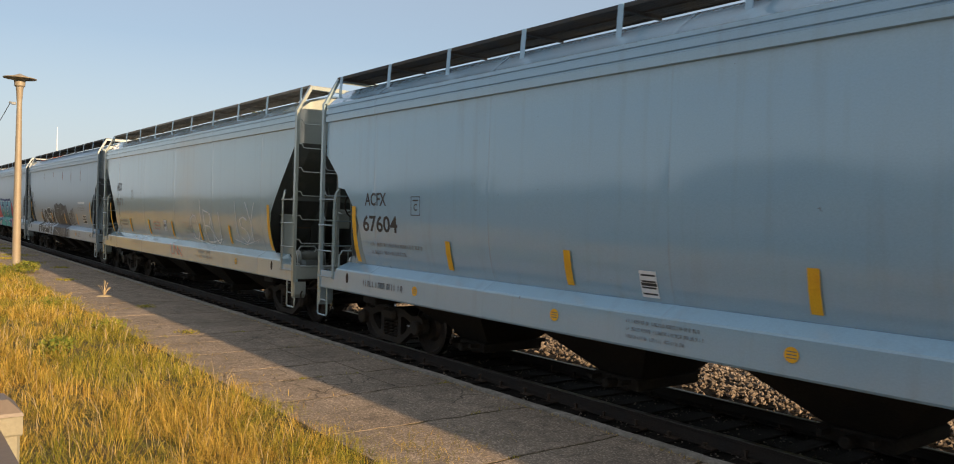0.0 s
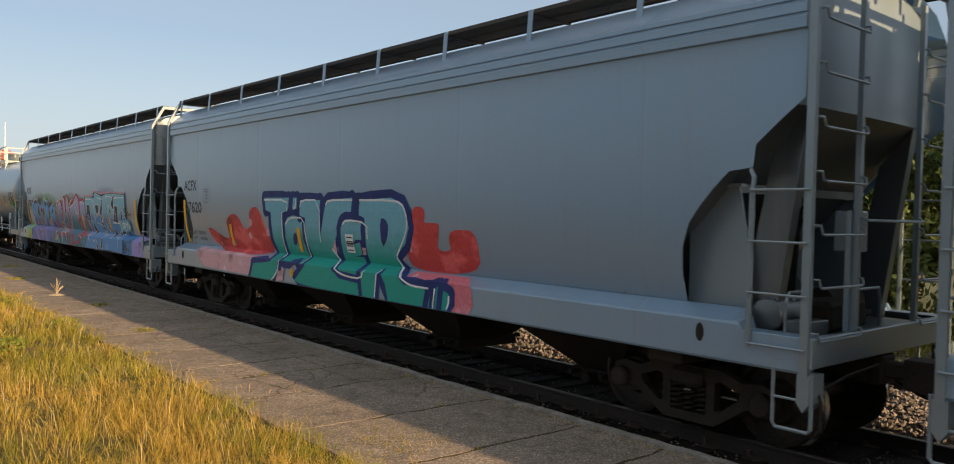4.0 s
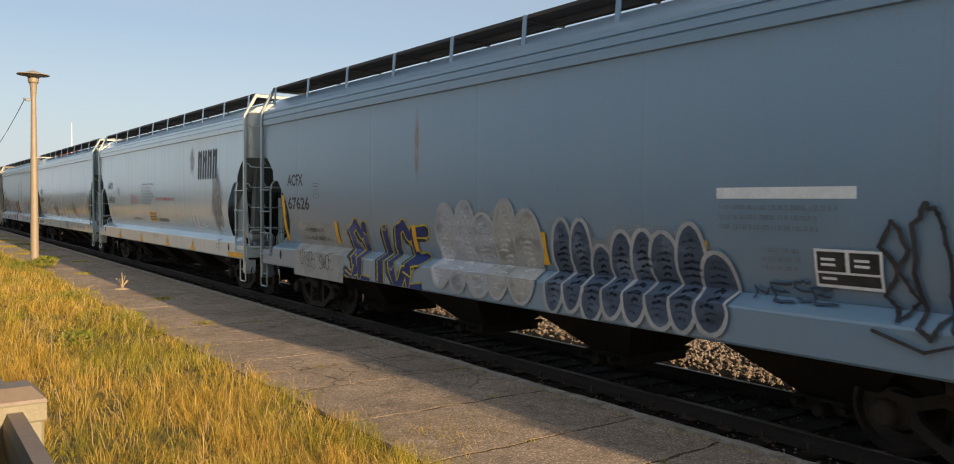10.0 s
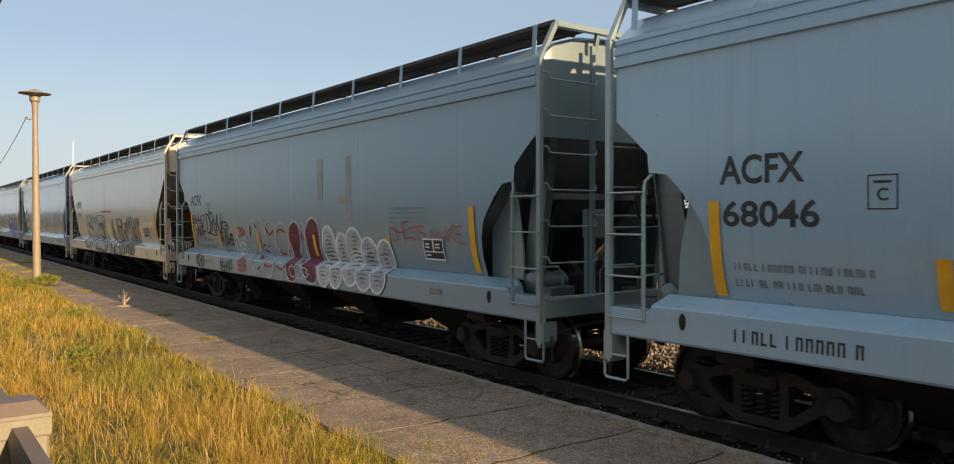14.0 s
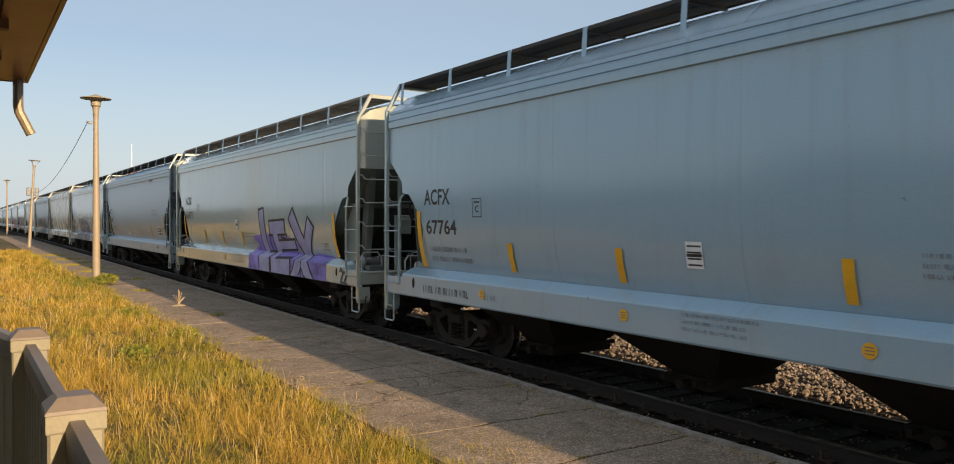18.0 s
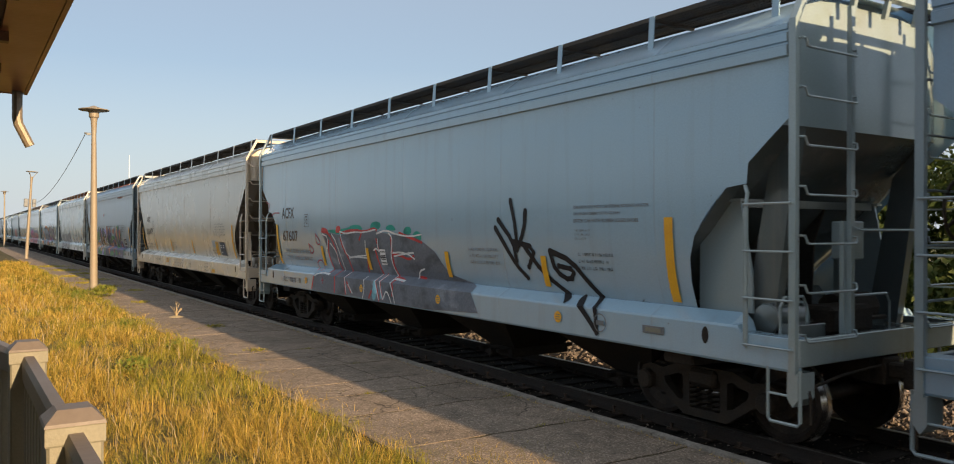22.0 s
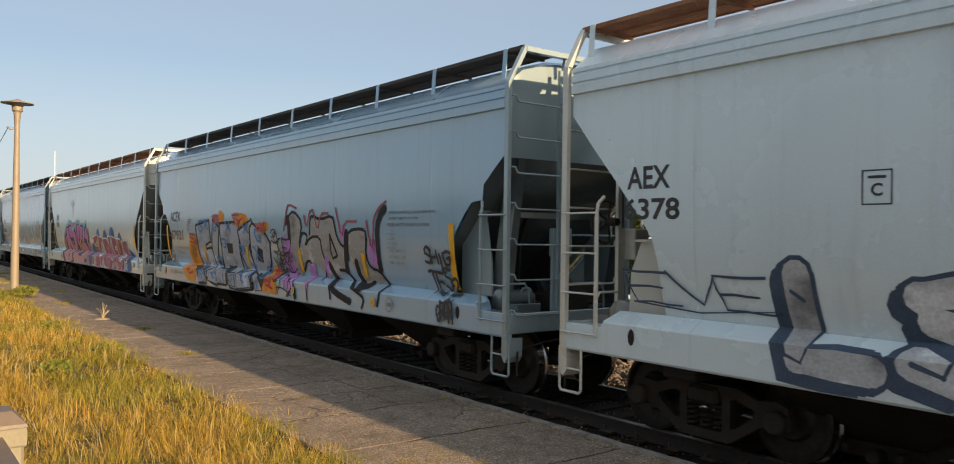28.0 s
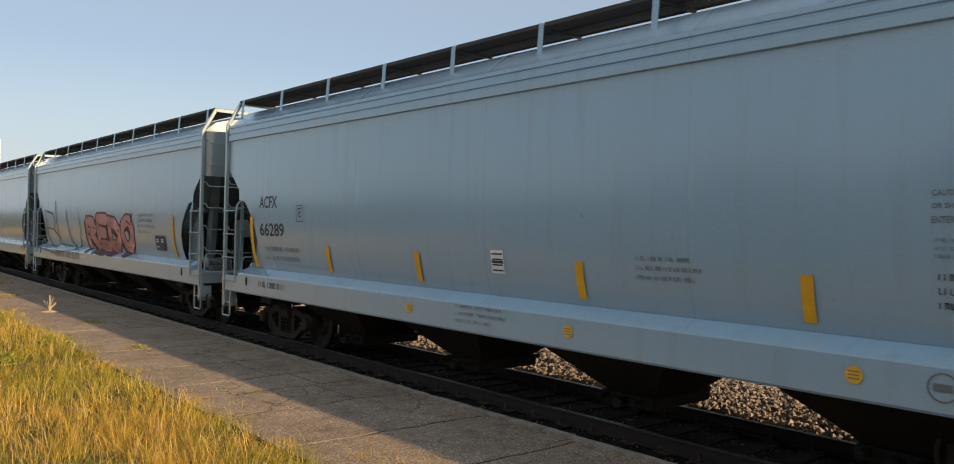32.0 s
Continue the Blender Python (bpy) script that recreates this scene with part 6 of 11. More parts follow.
SHADE = {"red": "maroon", "rose": "maroon", "teal": "navy", "blue": "navy", "plum": "night", "aqua": "royal", "silver": "slate", "paleg": "slate", "warmg": "charcoal", "rust": "maroon", "pink": "royal", "crimson": "maroon", "azure": "navy", "violet": "indigo", "lilac": "indigo", "green": "forest", "lime": "forest", "yellow": "rust", "orange": "rust", "peach": "rust", "white": "slate"}
BLENDS = {}


def blend(colour):
    """Two-tone can work: the colour fading in soft clouds to a lighter and a darker sister."""
    if colour not in BLENDS:
        m, n, l, p = nodes_of("blend_" + colour)
        c = faded(colour)
        light = tuple(min(0.8, v * 1.4 + 0.05) for v in c)
        dark = tuple(v * 0.45 for v in c)
        f = noise_of(n, l, 1.6, 3, (1, 1, 1.6), 0.5)
        col = ramp(n, l, f, [(0.30, dark), (0.46, c), (0.58, c), (0.68, light)])
        speck = noise_of(n, l, 30, 4)
        col = mix(n, l, 1.0, col, ramp(n, l, speck, [(0.3, (0.8, 0.8, 0.8)), (0.7, (1.12, 1.12, 1.12))]), "MULTIPLY")
        l.new(col, p.inputs["Base Color"])
        p.inputs["Roughness"].default_value, p.inputs["Specular IOR Level"].default_value = 0.45, 0.25
        BLENDS[colour] = m
    return BLENDS[colour]


FADES = {}


def fade(upper, lower, z, width=0.25):
    """One can over another: the upper colour runs into the lower one at height z on the car."""
    key = (upper, lower, z)
    if key not in FADES:
        m, n, l, p = nodes_of("fade_%s_%s" % (upper, lower))
        tc, xyz = n.new("ShaderNodeTexCoord"), n.new("ShaderNodeSeparateXYZ")
        l.new(tc.outputs["Object"], xyz.inputs[0])
        wob = n.new("ShaderNodeMath")
        wob.operation = "MULTIPLY_ADD"
        l.new(noise_of(n, l, 2.2, 4), wob.inputs[0])
        wob.inputs[1].default_value = 0.35
        l.new(xyz.outputs["Z"], wob.inputs[2])
        rng_z = n.new("ShaderNodeMapRange")
        rng_z.inputs["From Min"].default_value, rng_z.inputs["From Max"].default_value = z + 0.17 - width, z + 0.17 + width
        l.new(wob.outputs[0], rng_z.inputs["Value"])
        col = mix(n, l, rng_z.outputs[0], faded(lower), faded(upper))
        col = mix(n, l, 1.0, col, ramp(n, l, noise_of(n, l, 30, 4), [(0.3, (0.85, 0.85, 0.85)), (0.7, (1.1, 1.1, 1.1))]), "MULTIPLY")
        l.new(col, p.inputs["Base Color"])
        p.inputs["Roughness"].default_value, p.inputs["Specular IOR Level"].default_value = 0.45, 0.25
        FADES[key] = m
    return FADES[key]


def rounded(pts, times, closed=True):
    """Cuts the corners of an outline."""
    for _ in range(times):
        out = [] if closed else pts[:1]
        for a, b in zip(pts, pts[1:] + (pts[:1] if closed else [])):
            out += [(0.75 * a[0] + 0.25 * b[0], 0.75 * a[1] + 0.25 * b[1]), (0.25 * a[0] + 0.75 * b[0], 0.25 * a[1] + 0.75 * b[1])]
        pts = out if closed else out + pts[-1:]
    return pts


INKS = {"BLACKINK": BLACKINK, "WHITEINK": WHITEINK, "REDINK": REDINK, "GREYINK": GREYINK}


def ink(name):
    if name in INKS:
        return INKS[name]
    return spray({"slateink": "slate", "NAVYINK": "navy", "FORESTINK": "forest"}.get(name, name))


def hopper_side(d, z, lift):
    if 1.46 < z < 1.475:
        x = 1.453 + (side_x(1.475) - 1.453) * (z - 1.46) / 0.015
    elif z <= 1.46:
        x = 1.653 if z <= 1.345 else 1.653 - (z - 1.345) / 0.115 * 0.20
    else:
        x = side_x(z)
    return (-x - lift, -HALF + d, z)


def tank_side(d, z, lift):
    c = min(0.999, max(-0.999, (z - TZ) / (TR + 0.006)))
    return (-(TR + 0.006 + lift) * math.sqrt(1 - c * c), d, TZ + (TR + 0.006 + lift) * c)


FOLDS = {hopper_side: (1.345, 1.46, 1.475, 1.6, 1.78, 2.0, 2.3, 2.7, 3.2, 3.7), tank_side: tuple(1.3 + 0.1 * k for k in range(29))}


class Sheet:
    """Flat paint shapes in (distance along the car, height), bent onto its side along the side's own folds."""

    def __init__(self, place, lift):
        self.v, self.f, self.place, self.lift, self.step = [], [], place, lift, 0.00004

    def add(self, pts, faces):
        o = len(self.v)
        self.v += [(d, z, self.lift) for d, z in pts]
        self.f += [tuple(o + i for i in f) for f in faces]
        self.lift += self.step

    def quad(self, d0, d1, z0, z1):
        self.add([(d0, z0), (d1, z0), (d1, z1), (d0, z1)], [(0, 1, 2, 3)])

    def disc(self, d, z, r, n=10, rz=None):
        rz = rz or r
        pts, faces = [(d, z)], []
        pts += [(d + r * math.cos(2 * PI * i / n), z + rz * math.sin(2 * PI * i / n)) for i in range(n)]
        faces = [(0, 1 + i, 1 + (i + 1) % n) for i in range(n)]
        self.add(pts, faces)

    def blot(self, d0, d1, z0, z1, seed=1, rough=0.22, n=72):
        dc, zc, rd, rz = (d0 + d1) / 2, (z0 + z1) / 2, abs(d1 - d0) / 2, abs(z1 - z0) / 2
        rings, pts = 1, [(dc, zc)]
        for k in range(1, rings + 1):
            for i in range(n):
                a = 2 * PI * i / n
                c, s = math.cos(a), math.sin(a)
                m = 1.04 / max(abs(c), abs(s)) ** 0.5
                w = m * (1 - rough * 0.5 + rough * (0.5 * math.sin(6 * a + seed * 2) + 0.3 * math.sin(11 * a + seed) + 0.8 * noise.noise((c * 1.6 + seed, s * 1.6, seed))))
                pts.append((dc + rd * w * c * k / rings, max(0.965, min(3.9, zc + rz * w * s * k / rings))))
        faces = [(0, 1 + i, 1 + (i + 1) % n) for i in range(n)]
        for k in range(rings - 1):
            for i in range(n):
                a, b = 1 + k * n + i, 1 + k * n + (i + 1) % n
                faces.append((a, a + n, b + n, b))
        self.add(pts, faces)

    def poly(self, pts):
        """A filled outline of any shape."""
        self.add(pts, [tuple(f) for f in tessellate_polygon([[Vector((d, z, 0)) for d, z in pts]])])

    def stroke(self, pts, w, taper=0.0, square=False):
        fine = []
        for (a, b), (c, d) in zip(pts, pts[1:]):
            m = max(1, int(math.hypot(c - a, d - b) / 0.25))
            fine += [(a + (c - a) * i / m, b + (d - b) * i / m) for i in range(m)]
        fine.append(pts[-1])
        out, faces = [], []
        across, c4 = (-1, 1), 2
        for i, (a, b) in enumerate(fine):
            p, q = fine[max(0, i - 1)], fine[min(len(fine) - 1, i + 1)]
            dx, dz = q[0] - p[0], q[1] - p[1]
            k = math.hypot(dx, dz) or 1
            ww = w * (1 - taper * i / len(fine)) / 2
            out += [(a + dz / k * ww * s, max(0.962, b - dx / k * ww * s)) for s in across]
        for i in range(len(fine) - 1):
            faces += [(i * c4 + j, i * c4 + j + 1, i * c4 + j + 1 + c4, i * c4 + j + c4) for j in range(c4 - 1)]
        self.add(out, faces)
        for a, b in (pts if w > 0.03 and not square else ()):
            if b > 0.97 + w / 2:
                self.disc(a, b, w / 2 * 0.98)

    def done(self, name, material, parent, label=""):
        bm = bmesh.new()
        vs = [bm.verts.new(v) for v in self.v]
        for f in self.f:
            bm.faces.new([vs[i] for i in f])
        lo, hi = min(v[1] for v in self.v), max(v[1] for v in self.v)
        for cut in FOLDS.get(self.place, ()):
            if lo < cut < hi:
                bmesh.ops.bisect_plane(bm, geom=bm.verts[:] + bm.edges[:] + bm.faces[:], dist=1e-5, plane_co=(0, cut, 0), plane_no=(0, 1, 0))
        for v in bm.verts:
            v.co = self.place(*v.co)
        me = bpy.data.meshes.new(name)
        bm.to_mesh(me)
        bm.free()
        me.materials.append(material)
        ob = new(name, me)
        ob.parent = parent
        if label:
            tagged(ob, label)
        return ob


# letters as strokes in a unit box, u to the right, v up
GLYPH = {
    "A": ["0,0 .5,1 1,0", ".2,.4 .8,.4"], "B": ["0,0 0,1 .7,.95 .85,.75 .65,.52 0,.5", ".65,.52 .95,.3 .75,.03 0,0"], "C": ["1,.8 .7,1 .25,.95 0,.6 .05,.25 .35,0 .75,.03 1,.2"],
    "D": ["0,0 0,1 .6,.95 1,.6 .95,.3 .6,.02 0,0"], "E": ["1,1 0,1 0,0 1,0", "0,.5 .75,.5"], "F": ["1,1 0,1 0,0", "0,.52 .7,.52"], "G": ["1,.8 .6,1 .1,.85 0,.4 .3,0 .8,.05 1,.45 .6,.45"], "H": ["0,0 0,1", "1,0 1,1", "0,.5 1,.5"],
    "I": ["0.5,0 .5,1"], "J": [".2,1 1,1", ".65,1 .65,.25 .4,0 0,.12"], "K": ["0,0 0,1", "1,1 .05,.5 1,0"], "L": ["0,1 0,0 .9,0"], "M": ["0,0 .1,1 .5,.4 .9,1 1,0"], "N": ["0,0 0,1 1,0 1,1"], "O": [".5,1 .1,.8 0,.45 .2,.05 .55,0 .9,.2 1,.6 .8,.95 .5,1"],
    "P": ["0,0 0,1 .75,.95 .95,.7 .7,.45 0,.42"], "Q": [".5,1 .1,.8 0,.45 .2,.05 .55,0 .9,.2 1,.6 .8,.95 .5,1", ".6,.3 1,0"], "R": ["0,0 0,1 .75,.95 .95,.72 .65,.48 0,.45", ".45,.45 1,0"], "S": ["1,.85 .6,1 .1,.85 .2,.58 .8,.45 .95,.18 .5,0 0,.12"],
    "T": ["0,1 1,1", ".5,1 .5,0"], "U": ["0,1 .05,.2 .4,0 .8,.1 1,.4 1,1"], "V": ["0,1 .5,0 1,1"], "W": ["0,1 .25,0 .5,.7 .75,0 1,1"], "X": ["0,1 1,0", "1,1 0,0"], "Y": ["0,1 .5,.5 1,1", ".5,.5 .4,0"], "Z": ["0,1 1,1 0,0 1,0"],
    "1": [".3,.8 .6,1 .6,0"], "2": ["0,.8 .5,1 .95,.75 .1,0 1,0"], "3": ["0,.95 .6,1 .9,.75 .4,.5 .95,.25 .5,0 0,.1"], "4": [".8,0 .8,1 0,.3 1,.3"], "6": ["0.9,.95 .3,.7 0,.25 .5,0 .95,.25 .5,.5 .1,.35"], "8": [".5,.5 .1,.75 .5,1 .9,.75 .5,.5 .05,.25 .5,0 .95,.25 .5,.5"],
    "9": [".9,.6 .5,.45 .1,.7 .5,1 .9,.8 .8,.3 .3,0"], "!": [".5,1 .45,.3", ".45,.06 .47,.02"], "-": ["0,.4 1,.45"], "~": ["0,.1 .4,.3 .7,0 1.4,.15"], ".": [".4,.04 .5,.04"], " ": [],
}


def glyph(ch):
    return [[tuple(float(q) for q in p.split(",")) for p in s.split()] for s in GLYPH.get(ch.upper(), GLYPH["O"])]


def word_strokes(word, dl, dr, z0, z1, gap=0.25, wob=0.1, slant=0.0, seed=0):
    """Strokes of a word between two places on the side; the word reads towards the car's leading end."""
    n = len(word)
    cell = (dl - dr) / n
    out = []
    for i, ch in enumerate(word):
        h1, h2 = (hash01(i, seed) - 0.5) * wob, (hash01(i, seed + 4) - 0.5) * wob
        letter = []
        for s in glyph(ch):
            letter.append([(dl - cell * (i + gap / 2 + u * (1 - gap) + slant * (v - 0.5)), z0 + (z1 - z0) * (v * (1 + h1) + h2 * 0.5 + 0.03 * math.sin(5 * u + i))) for u, v in s])
        out.append(letter)
    return out


def text_on(car, string, dl, dr, z0, z1, material, place=hopper_side, lift=0.004):
    """Stencil lettering from the built-in font, bent onto the side."""
    cu = bpy.data.curves.new("lettering", "FONT")
    cu.body, cu.size, cu.resolution_u, cu.offset = string, 1.0, 3, 0.022
    tmp = bpy.data.objects.new("lettering", cu)
    flat = tmp.to_mesh()
    me = bpy.data.meshes.new("lettering")
    me.from_pydata([v.co.copy() for v in flat.vertices], [], [tuple(f.vertices) for f in flat.polygons])
    tmp.to_mesh_clear()
    bpy.data.objects.remove(tmp)
    vs = [v.co.copy() for v in me.vertices]
    x0, x1 = min(v.x for v in vs), max(v.x for v in vs)
    y0, y1 = min(v.y for v in vs), max(v.y for v in vs)
    for v, c in zip(me.vertices, vs):
        v.co = place(dl + (dr - dl) * (c.x - x0) / (x1 - x0), z0 + (z1 - z0) * (c.y - y0) / (y1 - y0), lift)
    me.materials.append(material)
    ob = new("lettering", me)
    ob.parent = car
    return ob


class Marks:
    """Draws the paint on one car."""

    def __init__(self, car, place=hopper_side):
        self.car, self.place, self.level = car, place, 0.003

    def sheet(self, up=0.0):
        self.level += 0.0005
        return Sheet(self.place, self.level + up)

    def text(self, dl, dr, z0, z1, string, colour="BLACKINK"):
        w = (z1 - z0) * 0.8 * len(string)
        text_on(self.car, string, (dl + dr) / 2 + w / 2, (dl + dr) / 2 - w / 2, z0, z1, ink(colour), self.place, 0.003)

    def fit(self, dl, dr, z0, z1, string, colour="BLACKINK"):
        text_on(self.car, string, dl, dr, z0, z1, ink(colour), self.place, 0.003)

    def bar(self, dl, dr, z0, z1, colour):
        s = self.sheet()
        s.quad(dl, dr, z0, z1)
        s.done("painted_bar", ink(colour), self.car)

    def rows(self, dl, dr, z0, z1, n, colour):
        """Lettering too small to read: short upright strokes set as words."""
        s = self.sheet()
        h = (z1 - z0) / n
        for k in range(n):
            d, i = dl, 0
            end = dr + (dl - dr) * 0.35 * hash01(k, dl)
            z = z1 - h * (k + 0.78)
            t = h * 0.46
            while d > end:
                for j in range(2 + int(5 * hash01(k, i, dl))):
                    if d < end:
                        break
                    g = hash01(i, j, k)
                    s.quad(d, d - t * 0.17, z, z + t)
                    if g > 0.3:
                        s.quad(d - t * 0.17, d - t * 0.5, z + t * (0.0 if g < 0.6 else 0.82), z + t * (0.18 if g < 0.6 else 1.0))
                    if g > 0.45:
                        s.quad(d - t * 0.38, d - t * 0.55, z, z + t)
                    d -= t * 0.78
                d -= t * 0.5
                i += 1
        tagged(s.done("small_lettering", ink(colour), self.car), kind="stuff")

    def lines(self, dl, dr, z0, z1, rows, colour):
        """Readable small print: one line of lettering under another."""
        h = (z1 - z0) / len(rows)
        most = max(len(r) for r in rows)
        for k, r in enumerate(rows):
            text_on(self.car, r, dl, dl - (dl - dr) * len(r) / most, z1 - h * (k + 0.8), z1 - h * (k + 0.2), ink(colour), self.place, 0.003)

    def caution(self, dl, dr, z0, z1):
        h = (z1 - z0) / 3
        w = dl - dr
        for k, (line, f) in enumerate((("CAUTION DO NOT USE STEAM, BOILING WATER", 1), ("OR SHARP OBJECTS TO CLEAN", 0.64), ("ENTER CAR WITH RUBBER SOLED SHOES", 0.87))):
            text_on(self.car, line, dl, dl - w * f, z1 - h * (k + 0.75), z1 - h * (k + 0.2), GREYINK, self.place, 0.003)

    def stripe(self, d):
        s = Sheet(self.place, 0.02)
        s.quad(d + 0.06, d - 0.06, 1.54, 1.97)
        s.done("yellow_stripe", YELLOW, self.car)

    def end_stripe(self, d):
        s = Sheet(self.place, 0.02)
        s.quad(d + 0.065, d - 0.065, 1.5, 2.47)
        s.done("yellow_stripe", YELLOW, self.car)

    def box_mark(self, dl, dr, z0, z1, colour):
        s = self.sheet()
        dc, zc, r = (dl + dr) / 2, (z0 + z1) / 2, 0.13
        for a, b, c, d in ((-1, 1, 0.92, 1), (-1, 1, -1, -0.92), (-1, -0.9, -0.92, 0.92), (0.9, 1, -0.92, 0.92), (-0.6, 0.6, 0.5, 0.66)):
            s.quad(dc + r * a, dc + r * b, zc + r * 1.15 * c, zc + r * 1.15 * d)
        ob = s.done("plate_mark", ink(colour), self.car)
        text_on(ob, "C", dc + 0.05, dc - 0.05, zc - 0.075, zc + 0.035, ink(colour), self.place, 0.0035)

    def label(self, dl, dr, z0, z1):
        dc, zc = (dl + dr) / 2, (z0 + z1) / 2
        s = self.sheet(0.003)
        s.quad(dc + 0.12, dc - 0.12, zc - 0.15, zc + 0.15)
        ob = s.done("data_label", WHITEINK, self.car)
        s = self.sheet(0.0035)
        for k in range(4):
            s.quad(dc + 0.10, dc - 0.10, zc - 0.12 + 0.07 * k, zc - 0.10 + 0.07 * k)
        s.quad(dc + 0.11, dc - 0.11, zc - 0.02, zc + 0.015)
        s.done("label_print", BLACKINK, ob)

    def panel(self, dl, dr, z0, z1, small=False):
        s = self.sheet(0.003)
        s.quad(dl, dr, z0, z1)
        ob = s.done("data_panel", WHITEINK if not small else BLACKINK, self.car)
        w, h = dl - dr, z1 - z0
        s = self.sheet(0.0035)
        for a, b, c, d in ((0.04, 0.47, 0.42, 0.93), (0.53, 0.96, 0.42, 0.93), (0.04, 0.96, 0.08, 0.36)):
            s.quad(dl - w * a, dl - w * b, z0 + h * c, z0 + h * d)
            s.done("panel_field", BLACKINK if not small else spray("slate"), ob)
            s = Sheet(self.place, s.lift)
        s = self.sheet(0.004)
        for a, c in ((0.1, 0.7), (0.6, 0.7), (0.1, 0.56), (0.6, 0.56), (0.1, 0.2)):
            s.quad(dl - w * a, dl - w * (a + 0.22), z0 + h * c, z0 + h * (c + 0.07))
        s.done("panel_print", WHITEINK, ob)

    def dot(self, dl, dr, z0, z1):
        dc, zc, r = (dl + dr) / 2, 1.17, 0.075
        s = self.sheet(0.001)
        s.disc(dc, zc, r, 16)
        ob = s.done("yellow_dot", YELLOW, self.car)
        s = self.sheet(0.0015)
        for k in (-0.03, 0, 0.03):
            s.quad(dc + 0.05, dc - 0.05, zc + k - 0.005, zc + k + 0.005)
        s.done("dot_print", GREYINK, ob)

    def ring(self, dl, dr, z0, z1):
        dc, zc = (dl + dr) / 2, 1.17
        s = self.sheet()
        s.stroke([(dc + 0.11 * math.cos(a), zc + 0.11 * math.sin(a)) for a in [2 * PI * k / 24 for k in range(25)]], 0.014)
        s.quad(dc + 0.07, dc - 0.07, zc - 0.03, zc + 0.03)
        s.done("round_mark", GREYINK, self.car)

    def badge(self, dl, dr, z0, z1):
        dc = (dl + dr) / 2
        bm = bmesh.new()
        x = -1.652
        box(bm, x - 0.012, -HALF + dc - 0.17, 1.13, x, -HALF + dc + 0.17, 1.22, 0.004)
        ob = part("builder_plate", bm, GREYINK, self.car)
        bm = bmesh.new()
        box(bm, x - 0.016, -HALF + dc - 0.12, 1.15, x - 0.011, -HALF + dc + 0.12, 1.2)
        part("plate_face", bm, PLASTIC, ob)

    def patch(self, dl, dr, z0, z1, colour, seed=1, alpha=1.0, rough=0.22, label=""):
        s = self.sheet()
        s.blot(dl, dr, z0, z1, seed + dl, rough)
        s.done("paint_patch", spray(colour, alpha), self.car, label)

    def form(self, outlines, fill, line="", w=0.05, soft=0, label=""):
        """Painted shapes from outlines along the car and up, each with a sprayed border."""
        loops = [rounded([tuple(float(v) for v in q.split(",")) for q in o.split()], soft) for o in outlines]
        self.level += 0.0005
        base = self.level
        for pts in loops:
            holder = self.car
            if line:
                s = self.sheet()
                s.step = 0.000005
                s.stroke(pts + pts[:1], w)
                s.poly(pts)
                self.level = s.lift - 0.0003
                holder = s.done("letter", spray(line), self.car, label)
                base = self.level + 0.0005
            s = Sheet(self.place, base)
            s.poly(pts)
            s.done("letter_fill" if line else "paint_patch", fill if not isinstance(fill, str) else blend(fill), holder, "" if line else label)
            if line:
                self.level = base
            else:
                base += 0.00002
        self.level = base

    def trace(self, lines, colour, w):
        """Free-hand sprayed lines."""
        s = self.sheet()
        s.step = 0.000005
        for o in lines:
            s.stroke(rounded([tuple(float(v) for v in q.split(",")) for q in o.split()], 1, False), w, 0.25)
        self.level = s.lift
        tagged(s.done("sprayed_line", spray(colour), self.car), kind="stuff")

    def spots(self, dl, dr, z0, z1, n, colour, r):
        s = self.sheet()
        for k in range(n):
            s.disc(dl + (dr - dl) * hash01(k, dl, 3), z0 + (z1 - z0) * hash01(k, dl, 8), r * (0.4 + hash01(k, dr)), 14)
        tagged(s.done("paint_spatter", spray(colour), self.car), kind="stuff")

    def sill_patch(self, dl, dr, colour):
        s = self.sheet()
        n = max(4, int((dl - dr) / 0.12))
        hi = [(dl - (dl - dr) * i / n, 1.52 + 0.10 * noise.noise((dl - (dl - dr) * i / n * 2.2, 3, dl))) for i in range(n + 1)]
        lo = [(d + 0.12 * noise.noise((d, 9, dl)) * (0 < i < n), 0.962) for i, (d, z) in enumerate(hi)]
        m = 1
        pts = [(a[0] + (b[0] - a[0]) * j / m, a[1] + (b[1] - a[1]) * j / m) for a, b in zip(lo, hi) for j in range(m + 1)]
        s.add(pts, [(i * (m + 1) + j, i * (m + 1) + j + 1, (i + 1) * (m + 1) + j + 1, (i + 1) * (m + 1) + j) for i in range(n) for j in range(m)])
        s.done("paint_patch", blend(colour), self.car)

    def tag(self, dl, dr, z0, z1, word, colour, w):
        s = self.sheet(0.001)
        for letter in word_strokes(word, dl, dr, z0 + (z1 - z0) * 0.08, z1 - (z1 - z0) * 0.05, -0.05, 0.5, -0.28, len(word) + dl):
            for st in letter:
                soft = []
                for (a, b), (c, d) in zip(st, st[1:]):
                    soft += [(a + (c - a) * k / 3 + 0.03 * noise.noise((a * 9, k * 0.7, b * 9)), b + (d - b) * k / 3 + 0.03 * noise.noise((b * 7, k * 0.7, a * 7))) for k in range(3)]
                s.stroke(soft + [st[-1]], w, 0.4)
